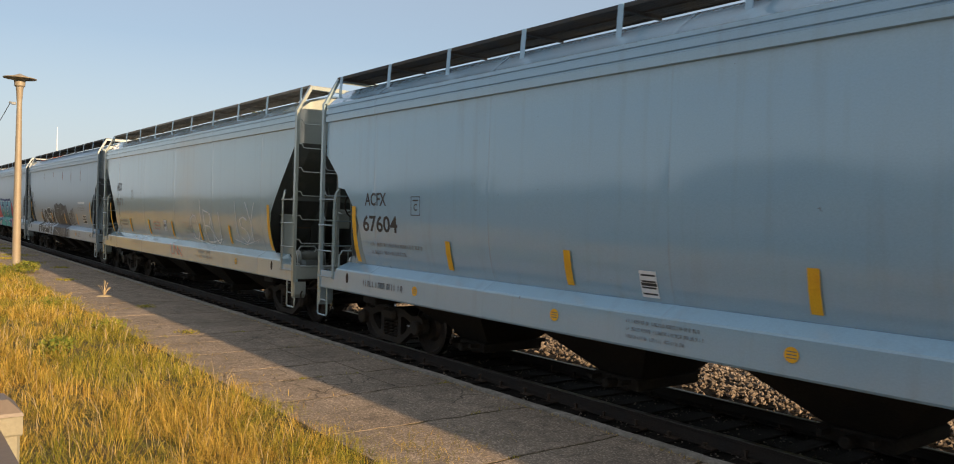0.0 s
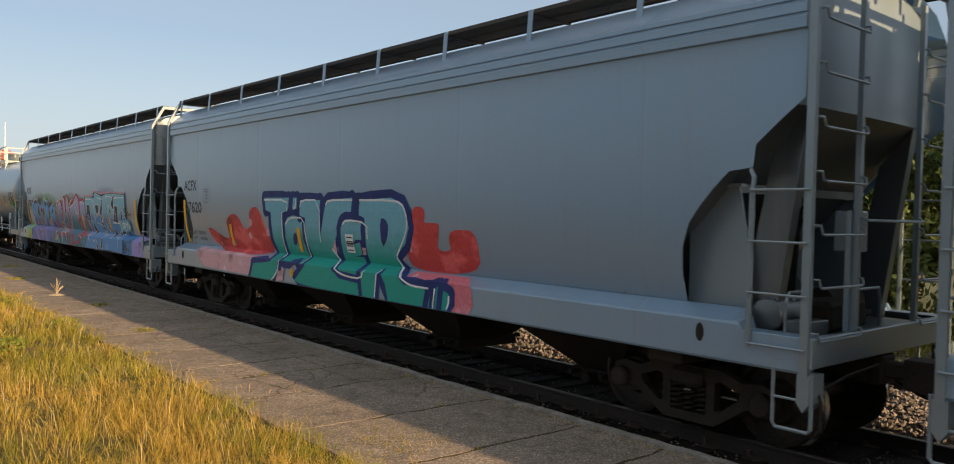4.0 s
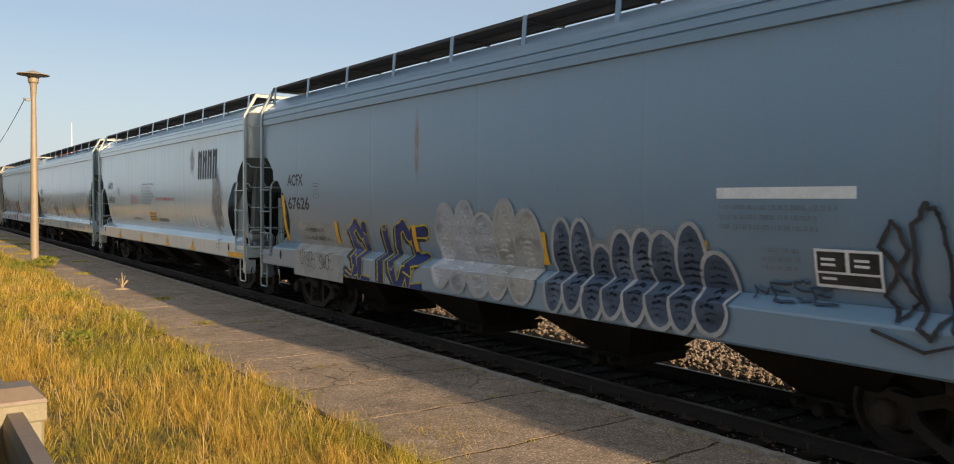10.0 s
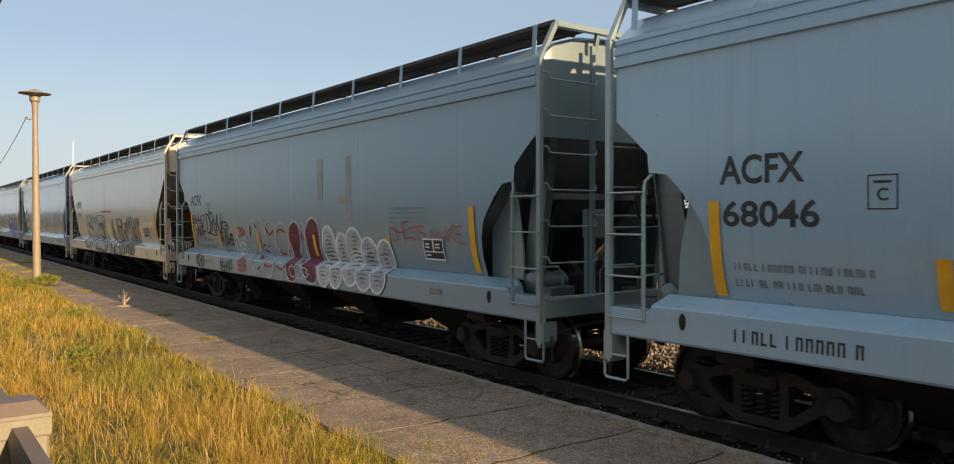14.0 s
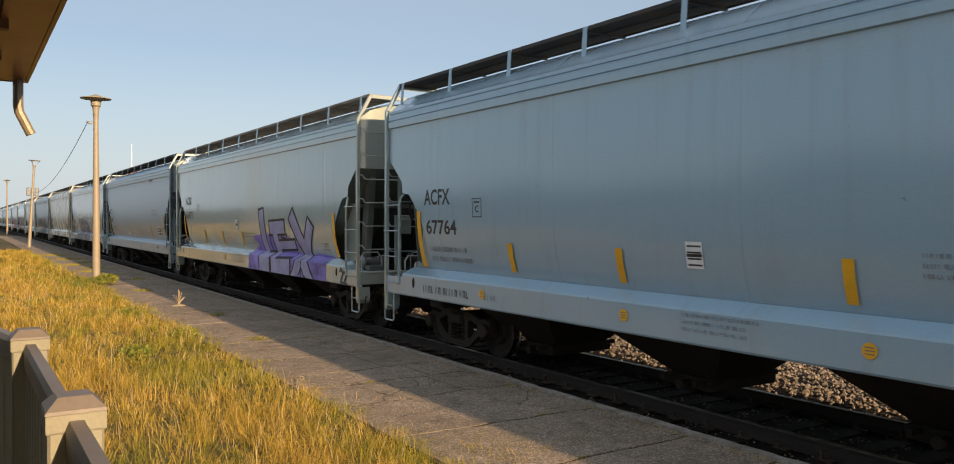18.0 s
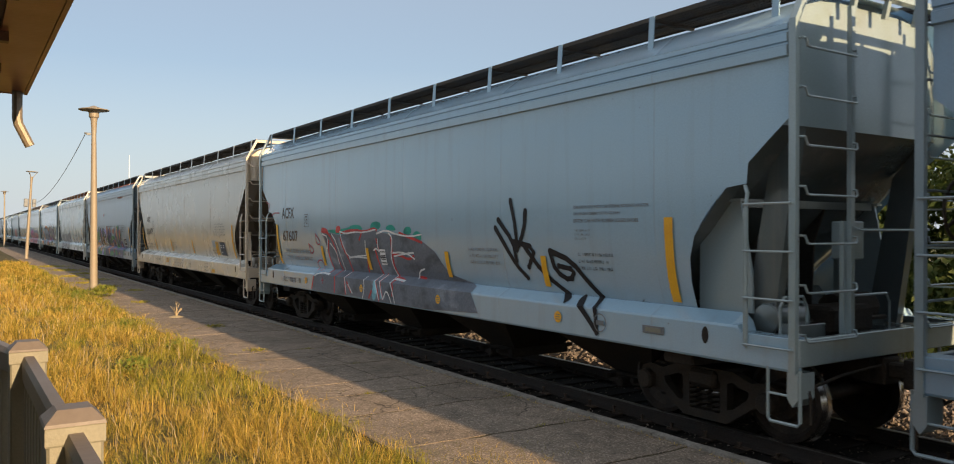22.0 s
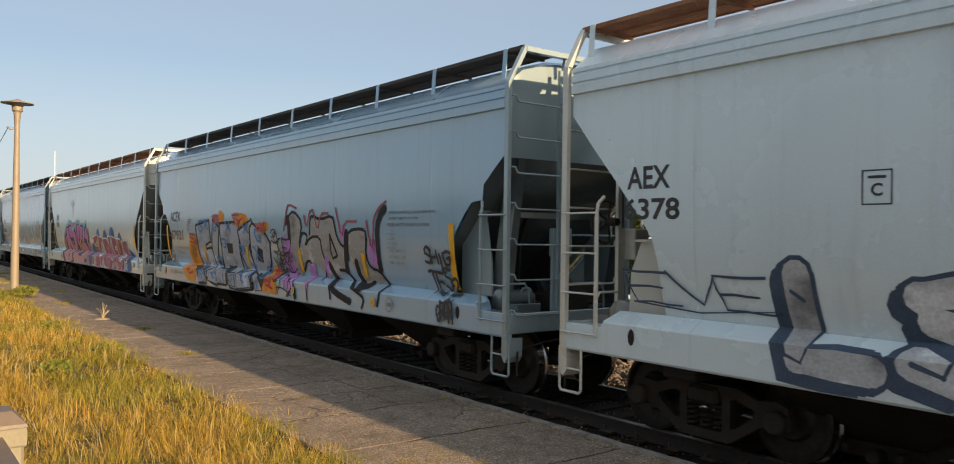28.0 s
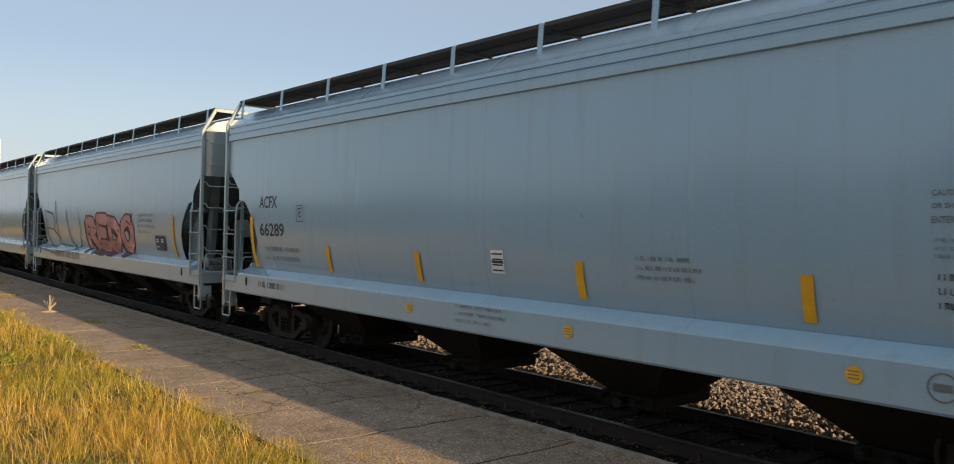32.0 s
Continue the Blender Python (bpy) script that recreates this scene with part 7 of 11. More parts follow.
        if z1 - z0 > 0.4:
            s.stroke([(dl, z0 + 0.1 * (z1 - z0)), ((dl + dr) / 2, z0 - 0.02), (dr - 0.1, z0 + 0.16 * (z1 - z0)), (dr + 0.05, z0 + 0.02)], w * 0.7, 0.7)
        s.done("scrawled_tag", ink(colour), self.car, "thin sprayed tag")

    def piece(self, dl, dr, z0, z1, word, fill, line, fat=0.55, extra=""):
        """Block-letter graffiti: cast-off shade, outline, two-tone fill and accents."""
        cell = (dl - dr) / len(word)
        w = min(cell * fat * 0.55, (z1 - z0) * 0.27)
        pad = w * 0.5 + max(0.025, w * 0.17) * 1.3
        letters = word_strokes(word, dl, dr, z0 + pad, z1 - pad, 0.26, 0.14, -0.08, dl)
        edge = max(0.025, w * 0.17)
        dark = SHADE.get(fill, "charcoal")
        s = self.sheet()
        for letter in letters:
            for st in letter:
                for g in (0.35, 1.0):
                    s.stroke([(a + w * 0.38 * g, b - w * 0.30 * g) for a, b in st], w + edge * (2.6 - g))
        ob = s.done("graffiti", spray(dark), self.car, "%s outlined %s spray-painted letters" % (line, fill))
        s = Sheet(self.place, s.lift + 0.0005)
        for letter in letters:
            for st in letter:
                s.stroke(st, w + edge * 2)
        s.done("letter_outline", spray(line), ob)
        s = Sheet(self.place, s.lift + 0.0005)
        for letter in letters:
            for st in letter:
                s.stroke(st, w)
        s.done("letter_fill", blend(fill), ob)
        # loose arrows, cuts and drips
        s2 = Sheet(self.place, s.lift + 0.0005)
        for i, letter in enumerate(letters):
            st = letter[0] if letter else [(dl, z1), (dr, z0)]
            (a, b), (c, d) = st[0], st[-1]
            if hash01(i, dl, 3) > 0.35:
                k = w * (0.8 + hash01(i, dl))
                s2.stroke([(c, d), (c - k * 0.8, d - k * 0.25), (c - k * 1.1, d + k * 0.4)], edge * 1.1, 0.5)
            s2.stroke([(a + w * 0.2, b - w * 0.6), (a - w * 0.25, b - w * 0.9)], edge * 0.8)
            m = st[len(st) // 2]
            s2.stroke([(m[0] + w * 0.45, m[1] + w * 0.1), (m[0] - w * 0.1, m[1] - w * 0.1), (m[0] - w * 0.3, m[1] + w * 0.35)], edge * 0.7, 0.4)
        tagged(s2.done("letter_cut", spray(line), ob), kind="stuff")
        self.level = s2.lift
        s = self.sheet()
        for i, letter in enumerate(letters):
            for j, st in enumerate(letter):
                if extra == "stripes":
                    for (a, b), (c, d) in zip(st, st[1:]):
                        m = max(2, int(math.hypot(c - a, d - b) / 0.09))
                        for k in range(m):
                            p = (a + (c - a) * k / m, b + (d - b) * k / m)
                            s.stroke([(p[0] - w * 0.35, p[1] - 0.02), (p[0] + w * 0.35, p[1] + 0.03)], 0.016)
                elif extra in ("bluedots", "dots"):
                    for (a, b) in st[:3]:
                        s.disc(a + 0.02, b + 0.03, 0.035 + 0.03 * hash01(a, b))
                elif extra:
                    s.stroke([(a + w * 0.27, b + w * 0.27) for a, b in st[:3]], max(0.012, w * 0.09), 0.6)
        if s.v:
            s.done("letter_accent", spray({"bluedots": "azure", "dots": "black", "green": "green", "": "pinkpale" if fill in ("red", "rose", "pink", "crimson", "rust") else "white"}.get(extra, "white")), ob)

    def bubbles(self, dl, dr, z0, z1, n, fills, line, streak, seed=1):
        """Swollen upright letters that lean on one another, sketchily filled."""
        cell = (dl - dr) / n
        lobes = []
        for i in range(n):
            j = hash01(i, seed, dl)
            dc = dl - cell * (i + 0.5)
            lobes.append((dc, cell * (0.52 + 0.16 * j), z0 + 0.1 * hash01(i, seed + 2), z1 - 0.28 * hash01(i, seed + 5) * (z1 - z0), 0.05 * (j - 0.5)))
        def half(lobe, f):
            # narrow at the ends, a waist a little under the middle
            return lobe[1] * max(0.0, 1 - abs(2 * f - 1) ** 2.6) ** 0.5 * (1 - 0.22 * math.exp(-((f - 0.42) / 0.09) ** 2))
        def draw(sheet, lobe, grow):
            dc, r, a, b, lean = lobe
            a, b, m = a - grow, b + grow, 26
            pts = []
            for k in range(m + 1):
                f = 0.004 + 0.992 * k / m
                w = half(lobe, f) + grow
                pts += [(dc + lean * (f - 0.5) * 4 + w * u, max(0.964, a + (b - a) * f)) for u in (-1, 1)]
            sheet.add(pts, [(k * 2, k * 2 + 1, k * 2 + 3, k * 2 + 2) for k in range(m)])
        s = self.sheet()
        for lobe in lobes:
            draw(s, lobe, 0.075)
        ob = s.done("graffiti", spray(line, 0.8), self.car, "%s outlined swollen spray-painted letters" % line)
        for i, lobe in enumerate(lobes):
            s = self.sheet()
            draw(s, lobe, 0.028)
            s.done("letter_outline", spray(line), ob)
            s = self.sheet()
            draw(s, lobe, -0.012)
            s.done("letter_fill", blend(fills[i * len(fills) // n]), ob)
            s = self.sheet()
            for k in range(int((lobe[3] - lobe[2]) / 0.075)):
                f = (k + 0.7) * 0.075 / (lobe[3] - lobe[2])
                w = half(lobe, min(0.97, f)) * 0.86
                u0, u1 = -1 + 0.9 * hash01(i, k, seed), 1 - 0.9 * hash01(k, i, seed)
                if w > 0.05:
                    z = lobe[2] + (lobe[3] - lobe[2]) * f
                    c = lobe[0] + lobe[4] * (f - 0.5) * 4
                    s.stroke([(c + w * u0, z), (c + w * (u0 + u1) / 2, z + 0.015), (c + w * u1, z - 0.01)], 0.022 + 0.02 * hash01(k, seed), 0.3)
            tagged(s.done("letter_streak", spray(streak, 0.6), ob), kind="stuff")

    def block_letters(self, dl, dr, z0, z1):
        """Pale lilac letters with a heavy black outline, square at the ends."""
        wid, hgt = dl - dr, z1 - z0
        shapes = [((0.055, 1.0, 0.115, 0.0), 0.36), ((0.08, 0.21, 0.27, 0.23), 0.62), ((0.30, 0.80, 0.36, 0.0), 0.36), ((0.22, 0.74, 0.50, 0.76), 0.32), ((0.34, 0.50, 0.66, 0.53), 0.20), ((0.34, 0.18, 0.64, 0.20), 0.52), ((0.63, 0.93, 1.0, 0.02), 0.36), ((0.95, 0.82, 0.70, 0.03), 0.36)]
        for grow, colour, name in ((0.12, "black", "graffiti"), (0.0, "lav", "letter_fill")):
            s = self.sheet(0.001)
            for (u0, v0, u1, v1), w in shapes:
                p, q = (dl - wid * u0, z0 + hgt * v0), (dl - wid * u1, z0 + hgt * v1)
                k = grow / 2 / math.dist(p, q)
                s.stroke([(p[0] - (q[0] - p[0]) * k, p[1] - (q[1] - p[1]) * k), (q[0] + (q[0] - p[0]) * k, q[1] + (q[1] - p[1]) * k)], w + grow, 0.0, True)
            s.done(name, spray(colour), self.car, "heavy lilac block letters outlined in black" if name == "graffiti" else "")
        s = self.sheet(0.0015)
        for cut in (((0.20, 0.66), (0.205, 0.42)), ((0.27, 0.0), (0.265, 0.42)), ((0.42, 0.62), (0.52, 0.60), (0.53, 0.66)), ((0.66, 0.42), (0.655, 0.0)), ((0.83, 0.36), (0.84, 0.0))):
            s.stroke([(dl - wid * u, z0 + hgt * v) for u, v in cut], 0.05)
        s.done("letter_cut", spray("black"), self.car)

    def logo(self, dl, dr, z0, z1):
        """A maker's mark drawn as slanted dark blocks."""
        s = self.sheet()
        w, h = (dl - dr) / 4, z1 - z0
        for k in range(4):
            a = dl - w * k
            for u, v in ((0.02, 0.34), (0.5, 0.86)):
                s.stroke([(a - w * (u + 0.12), z0 + 0.02), (a - w * (u + 0.26), z1 - 0.02)], w * 0.30)
            s.stroke([(a - w * 0.3, z1 - h * (0.12 if k != 1 else 0.3)), (a - w * 0.75, z1 - h * (0.12 if k != 1 else 0.3))], h * 0.2)
        s.done("company_mark", BLACKINK, self.car, "slanted black block mark")

    def sill_tab(self, dl, dr, wide=False):
        s = self.sheet()
        dc = (dl + dr) / 2
        if wide:
            s.quad(dl, dr, 0.985, 1.1)
        else:
            s.quad(dc + 0.2, dc - 0.2, 0.985, 1.07)
            s.quad(dc + 0.06, dc - 0.06, 1.08, 1.22)
        s.done("yellow_tab", YELLOW, self.car)

    def plate(self, dl, dr, z0, z1):
        s = self.sheet()
        s.quad(dl, dr, z0, z1)
        ob = s.done("yellow_plate", YELLOW, self.car)
        s = self.sheet()
        for k in range(3):
            s.quad(dl - 0.06, dr + 0.06, z0 + (z1 - z0) * (0.15 + 0.28 * k), z0 + (z1 - z0) * (0.3 + 0.28 * k))
        s.done("plate_print", GREYINK, ob)


INKS["BLUEINK"] = spray("azure")


def marks_1(m):
    m.rows(14.52, 13.08, 1.07, 1.28, 1, "BLACKINK")
    m.text(14.67, 13.86, 2.48, 2.7, "ACFX", "BLACKINK")
    m.text(14.64, 13.63, 2.04, 2.32, "67604", "BLACKINK")
    m.box_mark(13.17, 12.89, 2.35, 2.62, "BLACKINK")
    m.rows(14.49, 12.86, 1.64, 1.9, 2, "GREYINK")
    m.stripe(12.18)
    m.stripe(9.66)
    m.stripe(6.47)
    m.end_stripe(14.98)
    m.label(8.54, 8.3, 1.51, 1.8)
    m.dot(13.01, 12.81, 1.15, 1.25)
    m.dot(9.83, 9.69, 1.12, 1.24)
    m.dot(6.67, 6.54, 1.05, 1.2)
    m.rows(8.59, 7.4, 1.04, 1.29, 3, "GREYINK")


def marks_2(m):
    m.text(14.57, 13.88, 2.88, 3.15, "AEX", "BLACKINK")
    m.text(14.55, 13.85, 2.38, 2.63, "7671", "BLACKINK")
    m.box_mark(12.73, 12.4, 2.61, 2.88, "BLACKINK")
    m.stripe(12.88)
    m.stripe(10.71)
    m.stripe(8.36)
    m.stripe(5.96)
    m.stripe(3.85)
    m.end_stripe(1.46)
    m.end_stripe(15.39)
    m.rows(10.29, 9.57, 1.68, 1.96, 3, "REDINK")
    m.rows(7.43, 6.24, 1.67, 2.01, 4, "GREYINK")
    m.rows(5.67, 5.07, 1.65, 1.85, 3, "GREYINK")
    m.rows(4.59, 4.02, 1.65, 1.85, 3, "GREYINK")
    m.rows(2.43, 1.95, 1.66, 1.83, 3, "GREYINK")
    m.lines(14.39, 13.31, 1.7, 1.96, ("LD LMT 220500 LB", "LT WT   65500 LB"), "GREYINK")
    m.label(9.18, 8.96, 1.69, 1.98)
    m.tag(6.69, 4.5, 1.49, 2.36, "OIBU", "WHITEINK", 0.035)
    m.tag(3.63, 2.23, 1.58, 2.33, "ISY", "WHITEINK", 0.035)
    m.rows(5.89, 4.57, 1.08, 1.34, 2, "GREYINK")
    m.tag(8.15, 7.14, 1.03, 1.35, "UNN", "REDINK", 0.025)
    m.dot(3.21, 3.07, 1.16, 1.29)
    m.rows(12.12, 10.84, 1.16, 1.33, 2, "GREYINK")


def marks_3(m):
    m.bar(3.8, 2.52, 2.41, 2.49, "WHITEINK")
    m.text(15.6, 14.72, 2.68, 2.96, "AEX", "GREYINK")
    m.text(15.44, 14.38, 2.21, 2.5, "66335", "GREYINK")
    m.stripe(12.52)
    m.stripe(9.77)
    m.stripe(6.65)
    m.stripe(4.06)
    m.end_stripe(1.48)
    m.end_stripe(15.46)
    m.piece(12.68, 9.14, 0.93, 2.2, "ACEM", "black", "white", 0.5)
    m.form(("8.96,2.32 8.4,2.4 7.96,2.32 7.44,2.4 6.72,2.28 6.28,2.32 5.88,1.88 5.76,1.44 5.72,0.97 7.44,0.97 8.92,0.97 8.48,1.36 8.92,1.76",), "charcoal", "slate", 0.05, label="charcoal block letters with thin silver lines")
    m.trace(("8.88,2.32 8.4,2.36 8.4,1.8 8.4,1.36", "8.08,2.32 8.28,1.44", "8.44,2.16 7.76,2.2", "7.52,2.32 7.4,1.84 6.96,1.52", "7.4,1.92 6.76,2.16 6.76,1.52", "6.36,2.28 5.92,1.84 5.76,1.44", "6.72,2.28 6.52,1.64 6.48,1.44", "8.32,1.24 7.44,1.08 7.52,0.97", "6.84,1.28 6.92,0.97", "6.08,1.36 6.24,0.97"), "silver", 0.03)
    m.tag(5.55, 4.44, 1.53, 2.11, "RYO!", "BLACKINK", 0.05)
    m.tag(5.61, 5, 1.01, 1.35, "3GC!", "BLACKINK", 0.04)
    m.tag(9.53, 8.93, 1.64, 2.13, "SC", "BLACKINK", 0.03)
    m.rows(3.77, 2.36, 2.11, 2.38, 3, "GREYINK")
    m.panel(2.91, 2.3, 1.61, 1.97)
    m.dot(3.75, 3.61, 1.09, 1.22)
    m.rows(3.25, 2.69, 1.07, 1.33, 3, "GREYINK")


def marks_4(m):
    m.form(("13.92,1.84 13.68,1.88 12.92,1.64 12.72,1.72 12.84,2 12.72,2.12 12.48,2.2 12.24,2.16 12.08,2.04 12,1.92 11.8,1.88 11.64,1.96 11.68,2.2 11.56,2.32 11.24,2.36 10.88,1.84 10.6,1.4 13.32,1.36",), "red", soft=2, label="red cloud behind the letters")
    m.form(("14.28,1.36 14.2,1.44 13.36,1.4 11.88,1.4 10.56,1.36 10.76,0.97 12,1 13.24,1 13.96,1.04",), "pinkpale", soft=1)
    m.form(("6.32,1.64 6.12,1.92 6.08,2.36 5.92,2.4 5.76,2.36 5.76,2.24 5.8,2.16 5.64,2.16 5.44,2.16 5.44,2.08 5.48,1.92 5.52,1.8 5.36,1.76 5.2,1.8 5.24,1.92 5.2,2.04 5.08,2.08 4.88,2.08 4.72,2.08 4.6,1.92 4.64,1.48 6.16,1.44",), "red", soft=2, label="red cloud behind the letters")
    m.form(("6.28,1.44 5.4,1.44 4.64,1.44 4.56,0.97 5,0.97 5.84,1.04",), "rose", soft=1)
    m.spots(13.4, 5.6, 1.2, 2.1, 26, "pinkpale", 0.06)
    letters = ("10.92,2.52 9.92,2.52 9.96,2.28 10.2,2.24 10.24,2.04 10.32,1.48 10.2,1.16 10.36,1 10.52,0.97 11.4,0.97 11.28,1.24 10.84,1.28 10.52,1.32 10.68,1.72 10.68,2.24 10.88,2.28", "9.76,2.44 9.76,2.52 9.6,2.52 9.6,2.36 9.68,2.28 9.8,2.32", "10.12,2.04 10,2.16 9.76,2.2 9.32,2.16 9.36,1.8 9.28,1.4 9.28,1.32 9.36,1.32 9.52,1.44 9.76,1.4 9.76,1.36 10,1.36 10.12,1.36 10.16,1.76", "9.48,2.48 8.76,2.48 8.88,1.72 8.56,2.44 8.48,2.48 7.72,2.52 7.76,2.24 8.08,2.12 8.48,1.64 8.24,1.36 8.04,1.28 7.6,1.2 7.32,1.24 7.32,0.97 8.24,0.97 8.88,0.97 9.4,1 9.56,1.04 9.2,1.32 9.36,1.8 9.32,2.16 9.52,2.2", "8.04,2.12 7.92,2.16 7.24,2.16 7.28,1.84 7.68,1.84 7.8,1.76 7.56,1.8 7.56,1.6 7.8,1.56 7.32,1.56 7.28,1.36 7.32,1.28 8,1.32 8.16,1.4 8.16,1.72 8.12,2", "7.6,2.24 7.56,2.48 7.48,2.48 7.44,2.36 7.48,2.24", "7.52,2.24 7.48,2.48 6.6,2.52 6.32,2.44 6.2,2.28 6.16,2.08 6.28,1.84 6.56,1.64 6.48,1.44 6.16,1.24 5.92,1.24 5.56,1.24 5.6,0.97 6.56,0.97 6.64,1.2 6.84,1.44 6.92,1.4 6.92,0.97 7.28,0.97 7.36,1.4 7.4,1.6 7.36,2.04 7.36,2.2", "5.48,1.24 5.4,1.28 5.44,0.97 5.56,0.97", "5.36,1.28 5.24,1.28 5.32,0.97 5.4,0.97", "5.2,1.24 5.08,1.2 5.08,1.08 5.12,0.97 5.24,0.97")
    m.form(letters, fade("aqua", "teal", 1.75), "navy", 0.26, label="navy outlined teal spray-painted letters")
    m.form(("9.84,1.8 9.8,1.88 9.68,1.88 9.72,1.68 9.88,1.64", "6.92,2.2 6.76,2.2 6.68,2.08 6.76,1.88 6.92,1.72"), "navy", soft=1)
    m.form(("8.48,1.64 8.32,1.84 8.36,1.56", "7.52,1.72 7.4,1.72 7.44,1.6 7.52,1.6", "10.2,1.16 9.96,1.2 10,1 10.28,0.97"), "pinkpale")
    m.trace(("10.92,2.48 9.96,2.48 10,2.28", "10.2,2.24 10.28,1.56 10.16,1.24 10.36,1.04 10.48,0.97", "10.08,2.04 9.96,2.12 9.8,2.16 9.36,2.16 9.36,1.8 9.32,1.4 9.32,1.36", "9.48,2.36 9.44,2.48 8.76,2.48 8.84,1.76", "8.56,2.4 8.48,2.48 7.72,2.48", "8.48,1.64 8.2,1.36 8,1.28 7.72,1.24 7.32,1.24 7.28,1.36", "8.04,2.08 7.92,2.16 7.28,2.12 7.32,1.88", "9.64,2.48 9.64,2.36 9.72,2.32", "7.48,2.48 6.6,2.48 6.32,2.44 6.2,2.28 6.2,2.08 6.32,1.88 6.56,1.64", "6.56,1.6 6.44,1.44 6.12,1.28 5.92,1.24 5.56,1.24", "6.88,1.4 6.92,1", "5.08,1.16 5.08,1.08 5.12,1", "5.4,1.24 5.44,0.97"), "white", 0.035)
    m.text(15.22, 14.38, 2.68, 2.92, "ACFX", "BLACKINK")
    m.text(15.16, 14.11, 2.18, 2.43, "67620", "BLACKINK")
    m.box_mark(13.99, 13.68, 2.44, 2.69, "GREYINK")
    m.lines(15.06, 14.05, 1.54, 1.8, ("LD LMT 222800", "LT WT   63200"), "GREYINK")
    m.stripe(12.59)
    m.stripe(9.6)
    m.end_stripe(15.13)
    m.label(7.97, 7.76, 1.62, 1.92)
    m.dot(9.71, 9.6, 1.08, 1.21)


def marks_5(m):
    m.patch(14.66, 9.6, 1.52, 2.77, "lime", 5, 0.5)
    m.patch(10.08, 6.39, 1.51, 2.75, "peach", 5, 0.5)
    m.patch(6.72, 1.92, 1.32, 2.87, "lilac", 5, 0.5)
    m.sill_patch(14.75, 13.95, "lime")
    m.spots(14.65, 14.0, 1.0, 1.3, 16, "yellow", 0.05)
    m.sill_patch(14.0, 10.53, "indigo")
    m.sill_patch(10.52, 6.17, "petrol")
    m.sill_patch(6.14, 1.51, "azure")
    m.sill_patch(1.54, 0.64, "lilac")
    m.text(15.22, 14.35, 2.68, 2.93, "ACFX", "BLACKINK")
    m.text(15.14, 14, 2.19, 2.45, "67601", "BLACKINK")
    m.form(("14.21,2.27 13.83,2.43 13.45,2.49 13.2,2.2 13.4,1.95 13.19,1.79 13.13,1.52 12.82,1.19 12.67,0.98 12.91,0.98 13.08,1.3 13.54,1.49 13.59,1.66 13.84,1.57 13.62,1.24 13.75,0.98 13.97,1.21 14.11,1.48 14.11,1.84 14.31,2.05", "13.09,2.57 12.61,2.31 12.41,2.22 12.48,2.06 12.62,2.09 12.55,1.8 12.62,1.41 12.32,1.31 12.59,1.22 12.84,1.58 12.91,1.98 13.05,2.14 13.22,2.2", "12.29,2.52 11.99,2.42 11.66,2.39 11.54,2.25 11.57,1.86 11.8,1.67 11.71,1.43 11.31,0.97 11.56,1.16 11.77,1.37 12.12,1.45 11.97,1.23 12.08,0.98 12.15,1.02 12.06,1.34 12.32,1.62 12.17,2.01 12.35,2.22", "11.51,2.22 11.32,2.43 11.08,2.18 10.68,2.32 10.49,2.07 10.65,2.01 10.38,1.76 10.32,1.57 10.53,1.5 10.65,1.71 10.76,1.67 10.76,1.39 10.94,1.4 11.21,1.54 11.33,1.65 11.25,1.97 11.4,2.11",), fade("bright", "royal", 1.72), "rose", 0.07, label="blue spray-painted letters with black dots and a pink outline")
    m.form(("13.09,2.56 12.61,2.38 12.7,2.26 13.14,2.35", "12.16,2.39 11.74,2.33 11.87,2.23 12.07,2.26", "11.47,2.25 11.32,2.41 11.17,2.3 11.36,2.14", "13.83,2.39 13.51,2.44 13.56,2.35 13.83,2.31", "10.88,2.27 10.7,2.3 10.73,2.22 10.85,2.2",), "night")
    m.trace(("14.18,2.28 13.81,2.44 13.42,2.5", "12.29,2.53 11.95,2.44 11.62,2.41 11.53,2.25", "11.08,2.18 10.92,2.27 10.66,2.33 10.47,2.07", "13.54,1.65 13.28,1.44 12.87,1.15 12.65,0.97", "12.57,1.79 12.62,1.41 12.3,1.3", "14.05,1.81 14.09,1.47 13.96,1.21 13.72,0.99", "11.8,1.65 11.69,1.43 11.3,0.97", "12.17,1.98 12.3,1.63 12.04,1.34 12.14,1.01", "11.28,1.95 11.33,1.65 11.2,1.53",), "white", 0.028)
    m.trace(("13.23,2.2 12.85,2.12 12.52,2.06 12.17,2.04", "13.84,1.57 13.42,1.69 13.15,1.54", "11.72,1.66 11.26,1.64 10.96,1.69", "10.7,1.71 10.52,1.55",), "rose", 0.04)
    m.spots(14.2, 10.7, 1.95, 2.4, 30, "night", 0.05)
